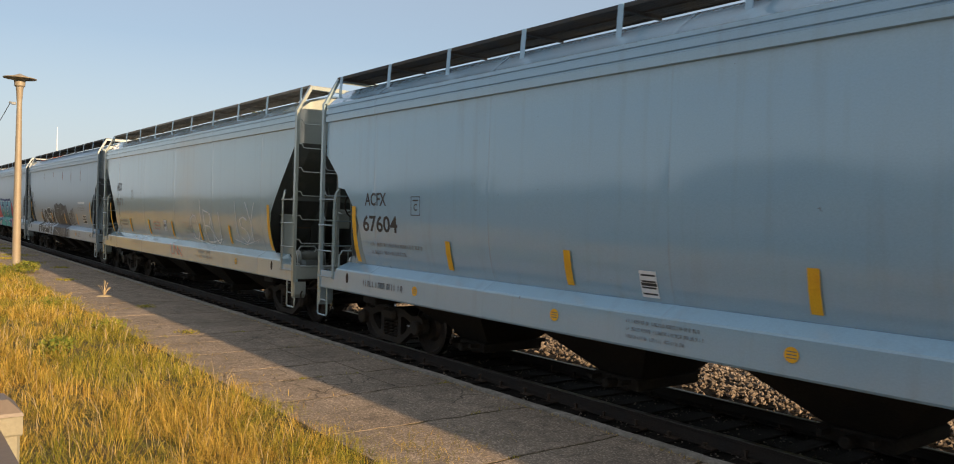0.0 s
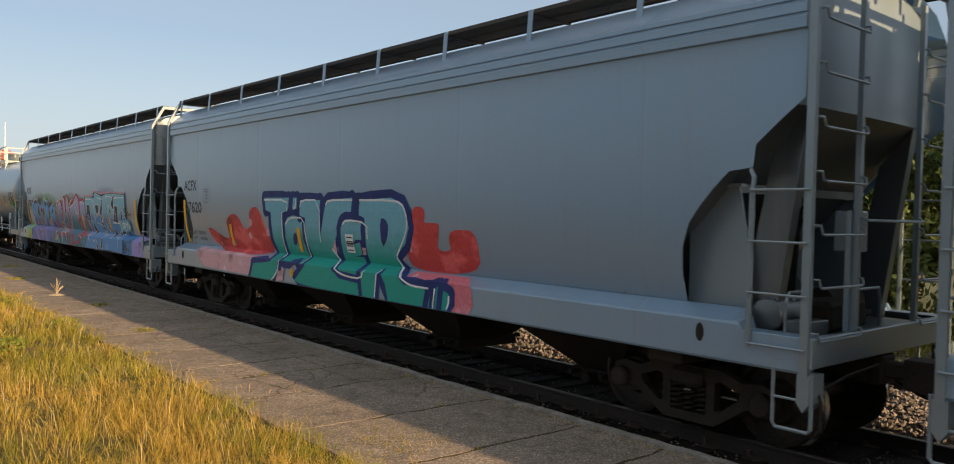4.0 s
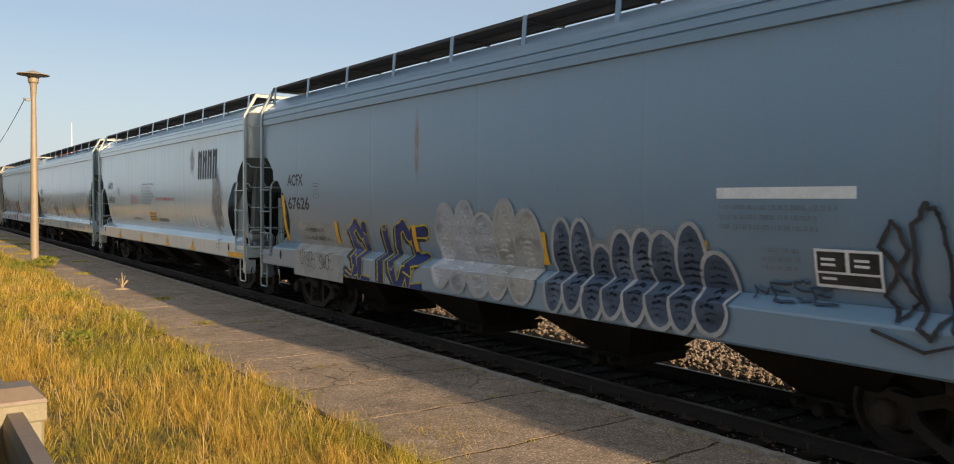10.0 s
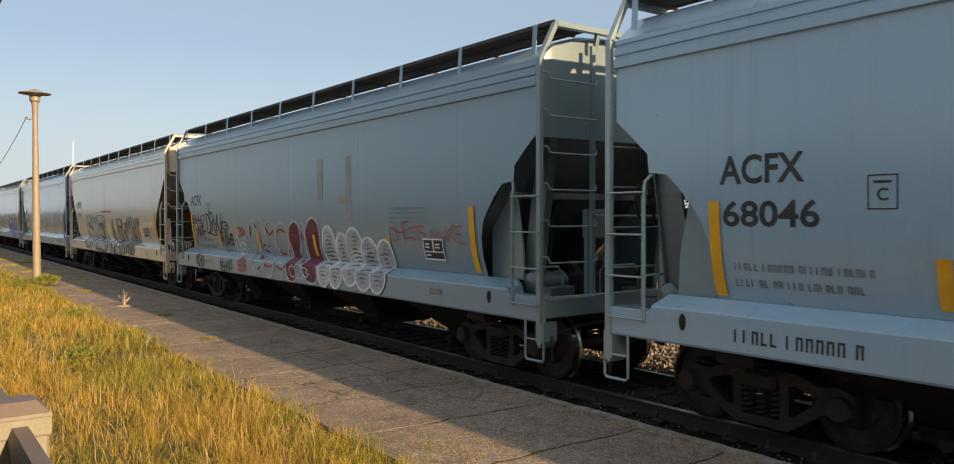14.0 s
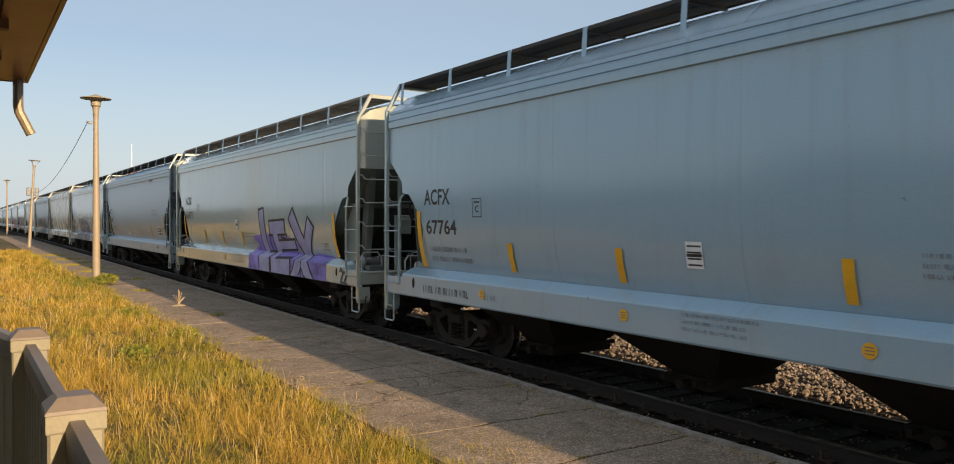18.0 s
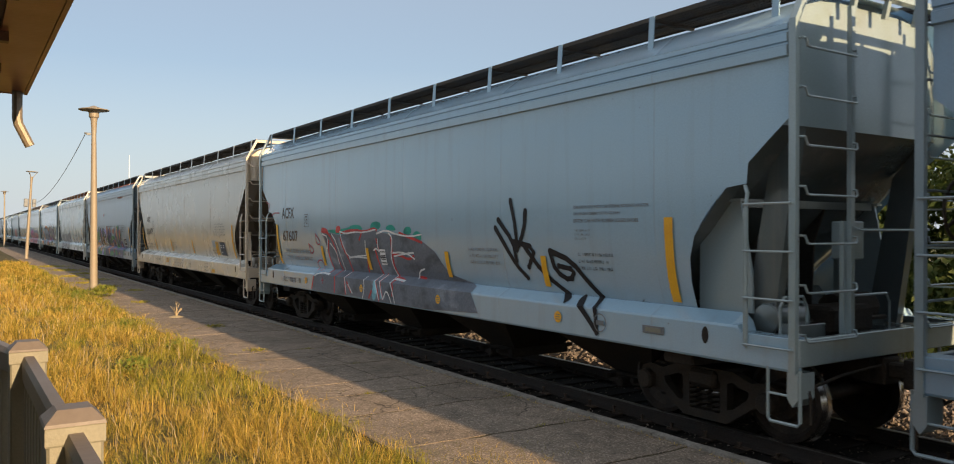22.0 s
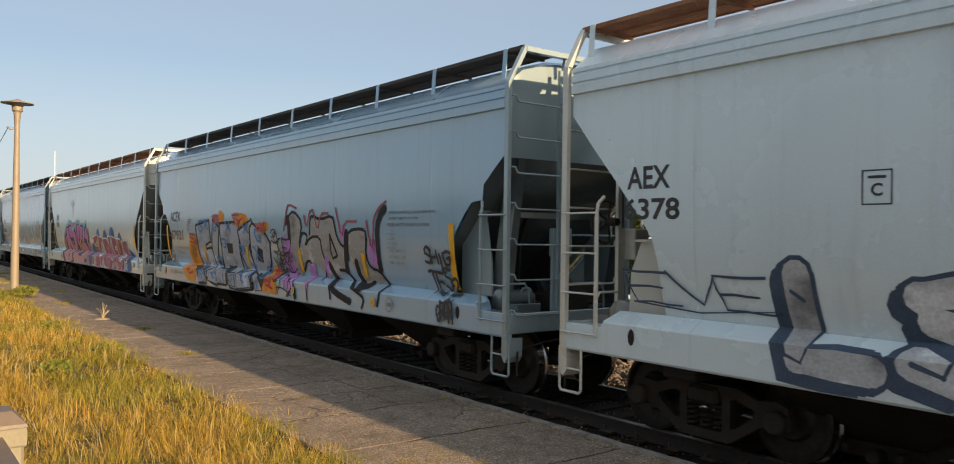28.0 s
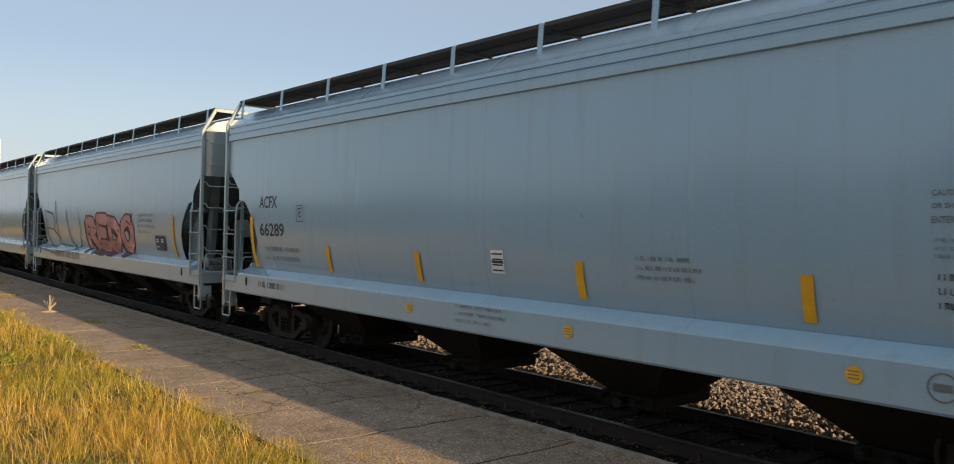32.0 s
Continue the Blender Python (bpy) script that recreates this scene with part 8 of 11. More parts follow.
    m.form(("10.16,2.08 10.12,2.28 9.96,2.36 9.64,2.36 9.52,2.2 9.6,1.96 9.48,1.88 9.64,1.64 9.92,1.64 10,1.84 10.04,1.48 9.96,1.12 10.08,1.36 10.16,1.56 10.24,1.88", "9.44,1.72 9.36,2.16 9.28,2.48 9.16,2.52 9.08,2.44 9.08,2.12 9,1.84 8.96,2.12 8.8,2.4 8.72,2.56 8.6,2.44 8.52,2.16 8.52,1.76 8.44,1.44 8.52,1.36 8.72,1.92 8.84,1.48 8.84,1.28 9.08,1.72 9.12,1.24 9.36,1.32", "8.64,1.84 8.32,2.28 7.96,2.32 7.56,2.6 7.28,2.48 7.24,1.92 7.52,1.76 7.12,1.4 7.04,1.12 7.44,1.12 7.84,1.4 7.96,1.32 7.76,1 8.08,1.04 8.32,1.36", "7.12,2.4 6.72,2.44 6.32,2.16 6.32,1.96 6.68,1.96 6.44,1.6 6.12,1.36 6.44,1.4 6.96,1.52 6.6,1.24 6.96,1.32 7.16,1.76"), fade("lav", "petrol", 1.95), "red", 0.17, label="violet and petrol spray-painted letters outlined in red")
    m.trace(("10.12,2.2 9.96,2.32 9.68,2.32", "9.4,1.72 9.36,2.12 9.28,2.48", "8.92,2.12 8.8,2.36 8.72,2.52", "8.52,1.76 8.44,1.44", "10.04,1.48 9.96,1.12", "9.12,1.24 9.08,1.68", "8.36,2.2 7.96,2.28 7.6,2.56", "7.08,2.36 6.72,2.4 6.36,2.16", "6.96,1.32 6.6,1.24", "7.52,2.44 7.24,2.32 7.24,2.08 7.48,1.96 7.72,2.08 7.72,2.32 7.52,2.44"), "white", 0.03)
    m.form(("6.52,2.36 6.44,2.56 5.44,2.52 5.44,2.64 5.28,2.68 4.6,2.56 4.16,2.64 3.4,2.64 2.4,2.6 2.32,0.97 3.64,1 6.24,0.97 6.04,1.28 5.88,1.36 6.12,1.84 6.4,1.96",), fade("sky", "azure", 2.02, 0.07), "black", 0.10, label="large green and blue letters outlined in black and white")
    m.form(("6.28,2.32 5.96,2.28 5.92,1.84 6.04,1.72 6.16,2 6.32,1.96", "5.76,1.8 5.48,1.56 5.32,1.44 5.52,1.36 5.76,1.52", "5.32,2.28 5.16,2.32 4.96,2.28 5,2.08 5.24,2.04", "4.88,2.08 4.68,2.32 4.6,2.48 4.52,2.56 4.6,2.2 4.68,1.96 4.56,1.64 4.56,1.52 4.8,1.6 4.8,1.88", "4.16,2.56 4.12,2.2 4.24,2.08 4.12,1.8 4.04,1.64 3.96,1.48 4.2,1.6 4.32,1.96 4.2,2.16", "3.88,2.28 3.72,2.12 3.8,1.96 3.84,2", "3.68,2.36 3.4,2.6 3.36,2.56 3.44,2.2 3.52,2.2 3.64,2.32", "3.56,1.84 3.36,2.12 3.32,2.28 3.04,2.28 3.12,1.88 3.04,1.8 3.48,1.84", "2.84,1.88 2.76,2.12 2.68,2.24 2.68,1.92 2.44,1.96 2.44,1.88", "3.72,1.48 3.56,1.64 3.48,1.56 3.36,1.4 3.44,1.36", "3.16,1.52 3.04,1.56 2.6,1.6 2.6,1.52 2.96,1.48 2.88,1.4 3.04,1.4", "4.36,1.32 4.28,1.32 4.24,1.04 4.44,1.04", "4.84,1.24 4.64,1 4.84,1"), "night", "white", 0.05)
    m.form(("3.36,1.88 3.28,2.12 3.24,2.08 3.32,1.88", "4.76,1.8 4.64,1.92 4.6,1.76", "5.68,1.52 5.6,1.48 5.52,1.4"), "pinkpale")
    m.trace(("6.56,2.6 6.48,2.6 5.48,2.56 5.48,2.72 5.32,2.72 4.6,2.64 4.16,2.68 3.4,2.68 2.4,2.64",), "pinkpale", 0.06)
    m.trace(("6.36,2.48 5.44,2.48 5.44,2.04 5.4,1.76", "5.04,2.52 4.6,2.48", "4.08,2.56 3.48,2.56 3.52,2.4", "3.28,2.52 2.44,2.52", "2.96,1.8 2.92,1.64 3,1.52 2.76,1.36 2.72,1.12", "5.64,1.2 5.96,1.44", "3.76,1.2 3.76,1", "3.56,1.8 2.96,1.8", "2.84,1.84 2.44,1.84"), "white", 0.035)
    m.trace(("5.44,1.84 5.28,1.96 4.88,2.04 4.56,1.92 4.52,1.64 4.84,1.72 5.24,1.76", "4.52,1.92 4.32,2.04 4.16,1.96 4.04,1.68 3.92,1.44 4.4,1.4 4.64,1.52 4.92,1.4 4.96,1.24 5.16,1.2 5.28,1.24", "2.8,1.64 2.64,1.76 2.44,1.76"), "silver", 0.06)
    m.trace(("10.06,1.94 9.8,2.06 9.48,2.09 9.22,1.99 9.13,1.88 9.29,1.75 9.67,1.64 9.93,1.77", "10,1.68 9.69,1.48 9.32,1.5 9.02,1.41 8.74,1.36 8.58,1.42 8.64,1.61 8.72,1.83 8.8,2 9.03,1.96", "8.6,1.59 8.4,1.55 8.26,1.74 8.29,1.91 8.06,1.95", "9.96,1.08 9.68,1.13 9.43,1.02", "9.58,1.5 9.57,1.17 9.36,1.01",), "steel", 0.085)
    m.trace(("10.15,2.22 10.06,2.37 9.86,2.43 9.64,2.38 9.48,2.19", "9.34,2.49 9.18,2.51 9.08,2.4 9.12,2.16 9.03,1.98", "9.01,2.15 8.89,2.31 8.72,2.58 8.74,2.43 8.54,2.39 8.52,2.19 8.41,1.94", "9.4,1.67 9.21,1.36 9.07,1.2 8.95,1.13 9.03,1", "8.65,1.41 8.58,1.32 8.38,1.22 8.58,0.99", "10.01,1.38 9.84,1.35 9.93,1.11", "8.39,2.2 8.3,2.37 8.07,2.46",), "white", 0.04)
    m.patch(2.99, 1.98, 1.56, 1.91, "aqua", 2, 1.0, 0.1)
    m.tag(2.89, 2.02, 1.63, 1.84, "LIRETOY", "WHITEINK", 0.03)
    m.tag(2.44, 1.93, 2.01, 2.3, "S~", "BLACKINK", 0.04)
    m.tag(2.29, 1.58, 0.98, 1.25, "HOX-B", "BLACKINK", 0.03)
    m.end_stripe(1.46)
    m.stripe(6.88)
    m.stripe(3.97)
    m.end_stripe(14.98)
    m.dot(9.79, 9.63, 1.1, 1.24)


def marks_6(m):
    m.bar(14.44, 12.22, 1.41, 1.91, "patch")
    m.bar(14.37, 12.18, 0.84, 1.49, "patch")
    m.bar(4.03, 2.58, 2.4, 2.51, "WHITEINK")
    m.text(14.87, 14.02, 2.66, 2.9, "ACFX", "BLACKINK")
    m.text(14.82, 13.78, 2.17, 2.43, "67626", "BLACKINK")
    m.box_mark(13.59, 13.31, 2.42, 2.69, "GREYINK")
    m.rows(14.11, 13.02, 1.54, 1.86, 2, "BLACKINK")
    m.tag(14.07, 12.62, 1.01, 1.31, "G1923 SWOE", "BLACKINK", 0.02)
    m.piece(12.16, 9.44, 0.85, 2.03, "SLICE", "navy", "yellow", 0.6)
    m.bubbles(9.19, 6.8, 0.96, 2.41,  5, ("steel", "patch"), "silver", "white", 3)
    m.bubbles(6.55, 3.87, 0.93, 2.16,  8, ("slate",), "silver", "night")
    m.tag(2.37, 1.53, 1.18, 2.25, "8O6", "BLACKINK", 0.05)
    m.tag(3.63, 2.8, 1.42, 1.6, "MESE", "slateink", 0.03)
    m.rows(3.97, 2.47, 2.08, 2.37, 3, "GREYINK")
    m.panel(2.97, 2.35, 1.6, 1.95)
    m.rows(3.51, 3, 1.7, 1.96, 3, "GREYINK")
    m.stripe(12.64)
    m.stripe(9.87)
    m.stripe(6.73)
    m.stripe(4.21)
    m.end_stripe(1.52)
    m.end_stripe(15.03)


def marks_7(m):
    m.fit(8.04, 8.04 - 2.1, 2.33, 2.43, "DO NOT HAMMER ON CAR", "REDINK")
    m.bar(11.17, 10.1, 1.69, 1.75, "GREYINK")
    m.bar(7.87, 6.81, 1.68, 1.79, "GREYINK")
    m.rows(7.99, 7.21, 1.16, 1.32, 1, "GREYINK")
    m.text(14.8, 13.89, 2.75, 2.99, "GACX", "BLACKINK")
    m.text(14.72, 13.64, 2.23, 2.47, "64530", "BLACKINK")
    m.box_mark(13.19, 12.92, 2.5, 2.77, "BLACKINK")
    m.logo(3.67, 2.05, 2.94, 3.65)
    m.lines(11.33, 10.22, 2.21, 2.58, ("WARNING", "DO NOT APPLY VIBRATORS", "TO ANY PART OF CAR BODY", "EXCEPT VIBRATOR BRACKETS", "AND ON LOADED CAR ONLY"), "REDINK")
    m.rows(9.75, 8.19, 2.60, 2.92, 3, "GREYINK")
    m.lines(9.75, 8.19, 2.19, 2.6, ("CAUTION: DO NOT USE STEAM,", "BOILING WATER OR SHARP OBJECTS", "TO CLEAN. ENTER CAR WITH", "CLEAN SOFT SOLED SHOES."), "GREYINK")
    m.plate(8.92, 8.11, 1.67, 1.97)
    m.rows(2.66, 2.16, 1.93, 2.15, 3, "GREYINK")
    m.tag(4.54, 3.24, 1.59, 1.92, "MUL~", "WHITEINK", 0.02)
    m.sill_tab(12.88, 12.39)
    m.sill_tab(9.83, 9.32)
    m.sill_tab(6.74, 6.3)
    m.sill_tab(4.26, 3.79)
    m.sill_tab(1.14, 0.17, True)
    m.rows(2.04, 1.56, 1.11, 1.41, 3, "BLACKINK")
    m.rows(14.49, 13.56, 1.72, 1.96, 2, "GREYINK")
    m.rows(2.28, 1.69, 1.53, 1.61, 1, "GREYINK")


def marks_8(m):
    m.rows(14.46, 13.05, 1.01, 1.29, 1, "BLACKINK")
    m.text(14.62, 13.79, 2.63, 2.92, "ACFX", "BLACKINK")
    m.text(14.63, 13.6, 2.21, 2.47, "68046", "BLACKINK")
    m.box_mark(13.17, 12.89, 2.38, 2.66, "BLACKINK")
    m.rows(14.54, 12.92, 1.58, 1.9, 2, "GREYINK")
    m.stripe(12.55)
    m.stripe(10.04)
    m.stripe(6.88)
    m.stripe(4.31)
    m.end_stripe(1.61)
    m.end_stripe(14.73)
    m.tag(10.06, 9.06, 1.57, 2.21, "PAK", "BLACKINK", 0.035)
    m.tag(5.18, 4.46, 1.71, 2.2, "PBK", "BLACKINK", 0.035)
    m.tag(11.89, 11.4, 1.65, 2.14, "T", "BLACKINK", 0.03)
    m.tag(6.36, 5.86, 1.05, 1.34, "SB", "NAVYINK", 0.05)
    m.label(10.57, 10.31, 1.8, 2.07)
    m.caution(3.51, 2.05, 2.38, 2.66)
    m.rows(3.46, 3.14, 2.12, 2.34, 3, "GREYINK")
    m.rows(3.43, 2.71, 1.79, 2.07, 3, "GREYINK")
    m.rows(6.09, 5.23, 1.79, 2.04, 3, "GREYINK")
    m.rows(8.76, 7.76, 1.1, 1.33, 3, "GREYINK")
    m.ring(3.01, 2.81, 1.06, 1.28)
    m.badge(2.46, 2.19, 1.06, 1.2)
    m.dot(3.64, 3.55, 1.12, 1.21)


def marks_9(m):
    m.rows(13.83, 12.81, 1.07, 1.29, 1, "GREYINK")
    m.bar(5.53, 5.32, 2.26, 3.44, "patch")
    m.bar(5.78, 5.49, 2.57, 2.75, "patch")
    m.bar(6.76, 6.51, 2.66, 3.45, "patch")
    m.text(14.89, 14.13, 2.64, 2.93, "ACFX", "BLACKINK")
    m.text(14.87, 13.85, 2.13, 2.41, "66467", "BLACKINK")
    m.box_mark(13.61, 13.34, 2.41, 2.68, "BLACKINK")
    m.tag(13.66, 12.49, 1.87, 2.38, "DRYU", "BLACKINK", 0.06)
    m.tag(14.64, 13.8, 1.8, 2.11, "JAWSO-", "BLACKINK", 0.05)
    m.tag(14.37, 13.74, 1, 1.34, "ocho", "BLACKINK", 0.05)
    m.rows(14.78, 12.83, 1.46, 1.84, 2, "GREYINK")
    m.form(("8.24,2.1 7.95,2.27 7.69,2.15 7.66,1.79 7.9,1.52 7.58,1.2 7.77,0.97 8.11,0.97 8.29,1.37", "7.44,2.04 7.15,2.33 6.83,2.27 6.71,2.01 6.82,1.62 6.67,1.16 6.79,0.98 7.22,1.02 7.48,1.39",), "maroon", soft=1, label="maroon fill of the bubble letters")
    m.trace(("8.92,1.99 8.7,2.07 8.47,1.99", "8.94,1.57 8.72,1.49 8.41,1.61", "8.75,1.26 8.48,1.18 8.29,1.28", "9.52,2.05 9.31,1.91 9.09,2.03", "9.41,1.26 9.14,1.21 8.95,1.3", "8.11,1.95 7.84,1.9 7.7,1.99", "8.12,1.26 7.84,1.23", "7.64,1.97 7.53,1.86", "7.64,1.43 7.48,1.39",), "rust", 0.05)
    m.trace(("10.55,2.13 10.47,2.01 10.55,1.92", "9.79,1.68 9.48,1.66", "9.77,1.56 9.47,1.51", "9.82,1.14 9.7,1.2", "9.64,1.92 9.55,1.89 9.65,1.79", "10.39,1.57 10.35,1.47 10.27,1.36", "9.91,1.43 9.7,1.38 9.62,1.42", "10.19,2.14 10.1,2.08",), "maroon", 0.05)
    m.trace(("10.05,2.06 10.12,2.2 10.34,2.28 10.53,2.17 10.62,1.94 10.52,1.73 10.31,1.65 10.45,1.5 10.27,1.33 10.07,1.15 9.92,0.97", "10.05,2.06 9.97,2.24 9.8,2.28 9.67,2.21 9.58,2.04 9.55,1.85 9.71,1.69 9.49,1.59 9.38,1.43 9.41,1.29 9.62,1.15 9.78,0.97", "9.6,2.04 9.51,2.19 9.33,2.24 9.12,2.14 9,1.99", "9.56,1.18 9.47,1.02 9.36,0.97", "9.66,1.82 9.62,2.12 9.37,2.27 9.02,2.17 8.93,1.92 9.21,1.55 8.85,1.24 9.05,0.97 9.31,1.05 9.5,1.25 9.49,1.53 9.66,1.82", "8.98,2.09 8.61,2.24 8.32,2.1 8.31,1.75 8.63,1.46 8.26,1.18 8.48,0.97 8.8,0.97 8.97,1.23 8.94,1.53 9.04,1.85 8.98,2.09", "8.24,2.1 7.95,2.27 7.69,2.15 7.66,1.79 7.9,1.52 7.58,1.2 7.77,0.97 8.11,0.97 8.29,1.37 8.2,1.63 8.29,1.88 8.24,2.1", "7.7,2.11 7.53,2.24 7.41,2.1 7.52,1.68 7.39,1.29 7.58,1.12", "7.44,2.04 7.15,2.33 6.83,2.27 6.71,2.01 6.82,1.62 6.67,1.16 6.79,0.98 7.22,1.02 7.48,1.39 7.4,1.72 7.44,2.04"), "chalk", 0.055)
    m.tag(12.64, 11.76, 1.62, 1.98, "KUSHS", "BLACKINK", 0.05)
    m.tag(12.53, 12.05, 2.00, 2.20, "G", "BLACKINK", 0.05)
    m.tag(12.39, 12.02, 1.45, 1.68, "LZ", "BLACKINK", 0.03)
    m.tag(12.38, 11.58, 0.99, 1.28, "NEHIO", "BLACKINK", 0.045)
    m.tag(11.71, 10.86, 1.42, 1.80, "VOYER", "WHITEINK", 0.035)
    m.tag(11.10, 10.55, 1.03, 1.33, "BEBUS", "REDINK", 0.035)
    m.tag(11.34, 10.94, 1.87, 2.08, "27", "REDINK", 0.05)
    m.stripe(12.73)
    m.stripe(10.01)
    m.bubbles(6.63, 3.98, 0.98, 2.24,  5, ("silver", "steel"), "white", "ash", 4)
    m.rows(3.93, 2.45, 2.2, 2.5, 4, "GREYINK")
    m.tag(3.94, 1.81, 1.92, 2.19, "CHESS MAKE", "REDINK", 0.02)
    m.panel(2.94, 2.37, 1.64, 1.98)
    m.tag(7.99, 7.03, 1.08, 1.33, "OL3", "WHITEINK", 0.02)
    m.stripe(7)
    m.stripe(4.04)
    m.end_stripe(1.59)
    m.end_stripe(14.89)
    m.badge(2.59, 2.34, 1.16, 1.28)


def marks_10(m):
    m.bar(9.61, 7.72, 2.53, 2.6, "REDINK")
    m.text(14.69, 13.72, 2.74, 3.05, "SHPX", "GREYINK")
    m.text(14.64, 13.78, 2.28, 2.54, "5776", "GREYINK")
    m.piece(12.58, 8.16, 1.02, 2.47, "CMEL", "paleg", "slate", 0.45)
    m.piece(7.73, 3.71, 0.94, 2.29, "LEOMY", "warmg", "slate", 0.5)
    m.panel(3.1, 2.54, 1.64, 2.02)
    m.tag(2.54, 1.65, 1.71, 2.04, "NEK", "GREYINK", 0.03)
    m.rows(3.03, 1.98, 2.18, 2.26, 1, "GREYINK")
    m.rows(2.54, 1.65, 1.53, 1.67, 2, "GREYINK")
    m.rows(2.41, 1.96, 1.03, 1.28, 3, "GREYINK")
    m.stripe(3.72)
    m.stripe(9.63)
    m.stripe(6.46)
    m.end_stripe(1.56)


def marks_11(m):
    m.rows(14.74, 13.23, 1.01, 1.27, 1, "BLACKINK")
    m.rows(12.81, 12.57, 1.05, 1.23, 1, "GREYINK")
    m.text(14.76, 13.96, 2.57, 2.84, "ACFX", "BLACKINK")
    m.text(14.73, 13.76, 2.07, 2.32, "67764", "BLACKINK")
    m.box_mark(13.24, 12.98, 2.37, 2.65, "BLACKINK")
    m.rows(14.67, 13.04, 1.58, 1.91, 2, "GREYINK")
    m.dot(12.94, 12.83, 1.07, 1.21)
    m.stripe(12.26)
    m.stripe(9.95)
    m.stripe(6.94)
    m.stripe(4.26)
    m.end_stripe(1.62)
    m.end_stripe(14.97)
    m.label(8.88, 8.63, 1.8, 2.06)
    m.caution(3.43, 2.08, 2.39, 2.68)
    m.rows(3.42, 2.99, 2.13, 2.34, 3, "GREYINK")
    m.rows(3.38, 2.67, 1.76, 2.05, 3, "GREYINK")
    m.rows(6.27, 5.39, 1.81, 2.07, 3, "GREYINK")
    m.rows(8.85, 7.81, 1.08, 1.32, 3, "GREYINK")
    m.ring(2.68, 2.47, 1.02, 1.24)
    m.badge(2.34, 2.05, 0.99, 1.11)
    m.dot(9.86, 9.68, 1.13, 1.24)
    m.dot(6.74, 6.61, 1.1, 1.24)
    m.dot(3.61, 3.48, 1.08, 1.2)


def marks_12(m):
    m.patch(7.21, 3.71, 1.15, 1.99, "violet")
    m.sill_patch(7.31, 1.71, "violet")
    m.text(14.96, 13.97, 2.83, 3.1, "ACFX", "BLACKINK")
    m.text(14.88, 13.94, 2.34, 2.6, "66473", "BLACKINK")
    m.box_mark(13.29, 13, 2.56, 2.82, "BLACKINK")
    m.block_letters(6.6, 2.59, 0.72, 2.58)
    m.stripe(12.46)
    m.stripe(10.32)
    m.stripe(8.22)
    m.end_stripe(1.39)
    m.end_stripe(15.09)
    m.label(8.78, 8.56, 2.01, 2.32)
    m.rows(10.02, 9.1, 1.64, 1.82, 2, "REDINK")
    m.rows(8.02, 6.75, 1.63, 1.97, 4, "BLACKINK")
    m.rows(11.26, 10.69, 1.65, 1.82, 2, "GREYINK")
    m.rows(2.2, 1.75, 1.61, 1.81, 3, "BLACKINK")
    m.rows(8.88, 7.34, 1.07, 1.34, 3, "GREYINK")
    m.tag(0.92, 0.57, 0.97, 1.23, "22", "BLACKINK", 0.06)
    m.dot(9.78, 9.58, 1.14, 1.25)


def marks_13(m):
    m.patch(4.59, 3.42, 4.05, 4.3, "oxide", 3, 0.6)
    m.bar(9.99, 9.65, 1.56, 1.75, "WHITEINK")
    m.text(15.21, 14.31, 2.6, 2.87, "ACFX", "BLACKINK")
    m.text(15.12, 14.14, 2.15, 2.44, "68047", "BLACKINK")
    m.box_mark(13.9, 13.59, 2.45, 2.76, "BLACKINK")
    m.stripe(12.39)
    m.stripe(9.57)
    m.stripe(6.71)
    m.stripe(4.13)
    m.end_stripe(1.47)
    m.end_stripe(15.23)
    m.panel(2.77, 2.19, 1.63, 2.01)
    m.caution(3.95, 2.56, 2.47, 2.74)
    m.rows(3.62, 2.84, 1.84, 1.97, 2, "GREYINK")
    m.rows(2.19, 1.61, 1.8, 1.98, 2, "GREYINK")
    m.label(8.52, 8.25, 1.52, 1.83)
    m.rows(14.99, 13.14, 1.74, 2, 2, "BLACKINK")
    m.ring(6.02, 5.77, 1.02, 1.25)
    m.dot(3.66, 3.51, 1.03, 1.18)
    m.dot(6.77, 6.62, 1.06, 1.21)
    m.rows(3.28, 2.78, 1.01, 1.29, 3, "GREYINK")
    m.badge(2.49, 2.19, 1.09, 1.2)


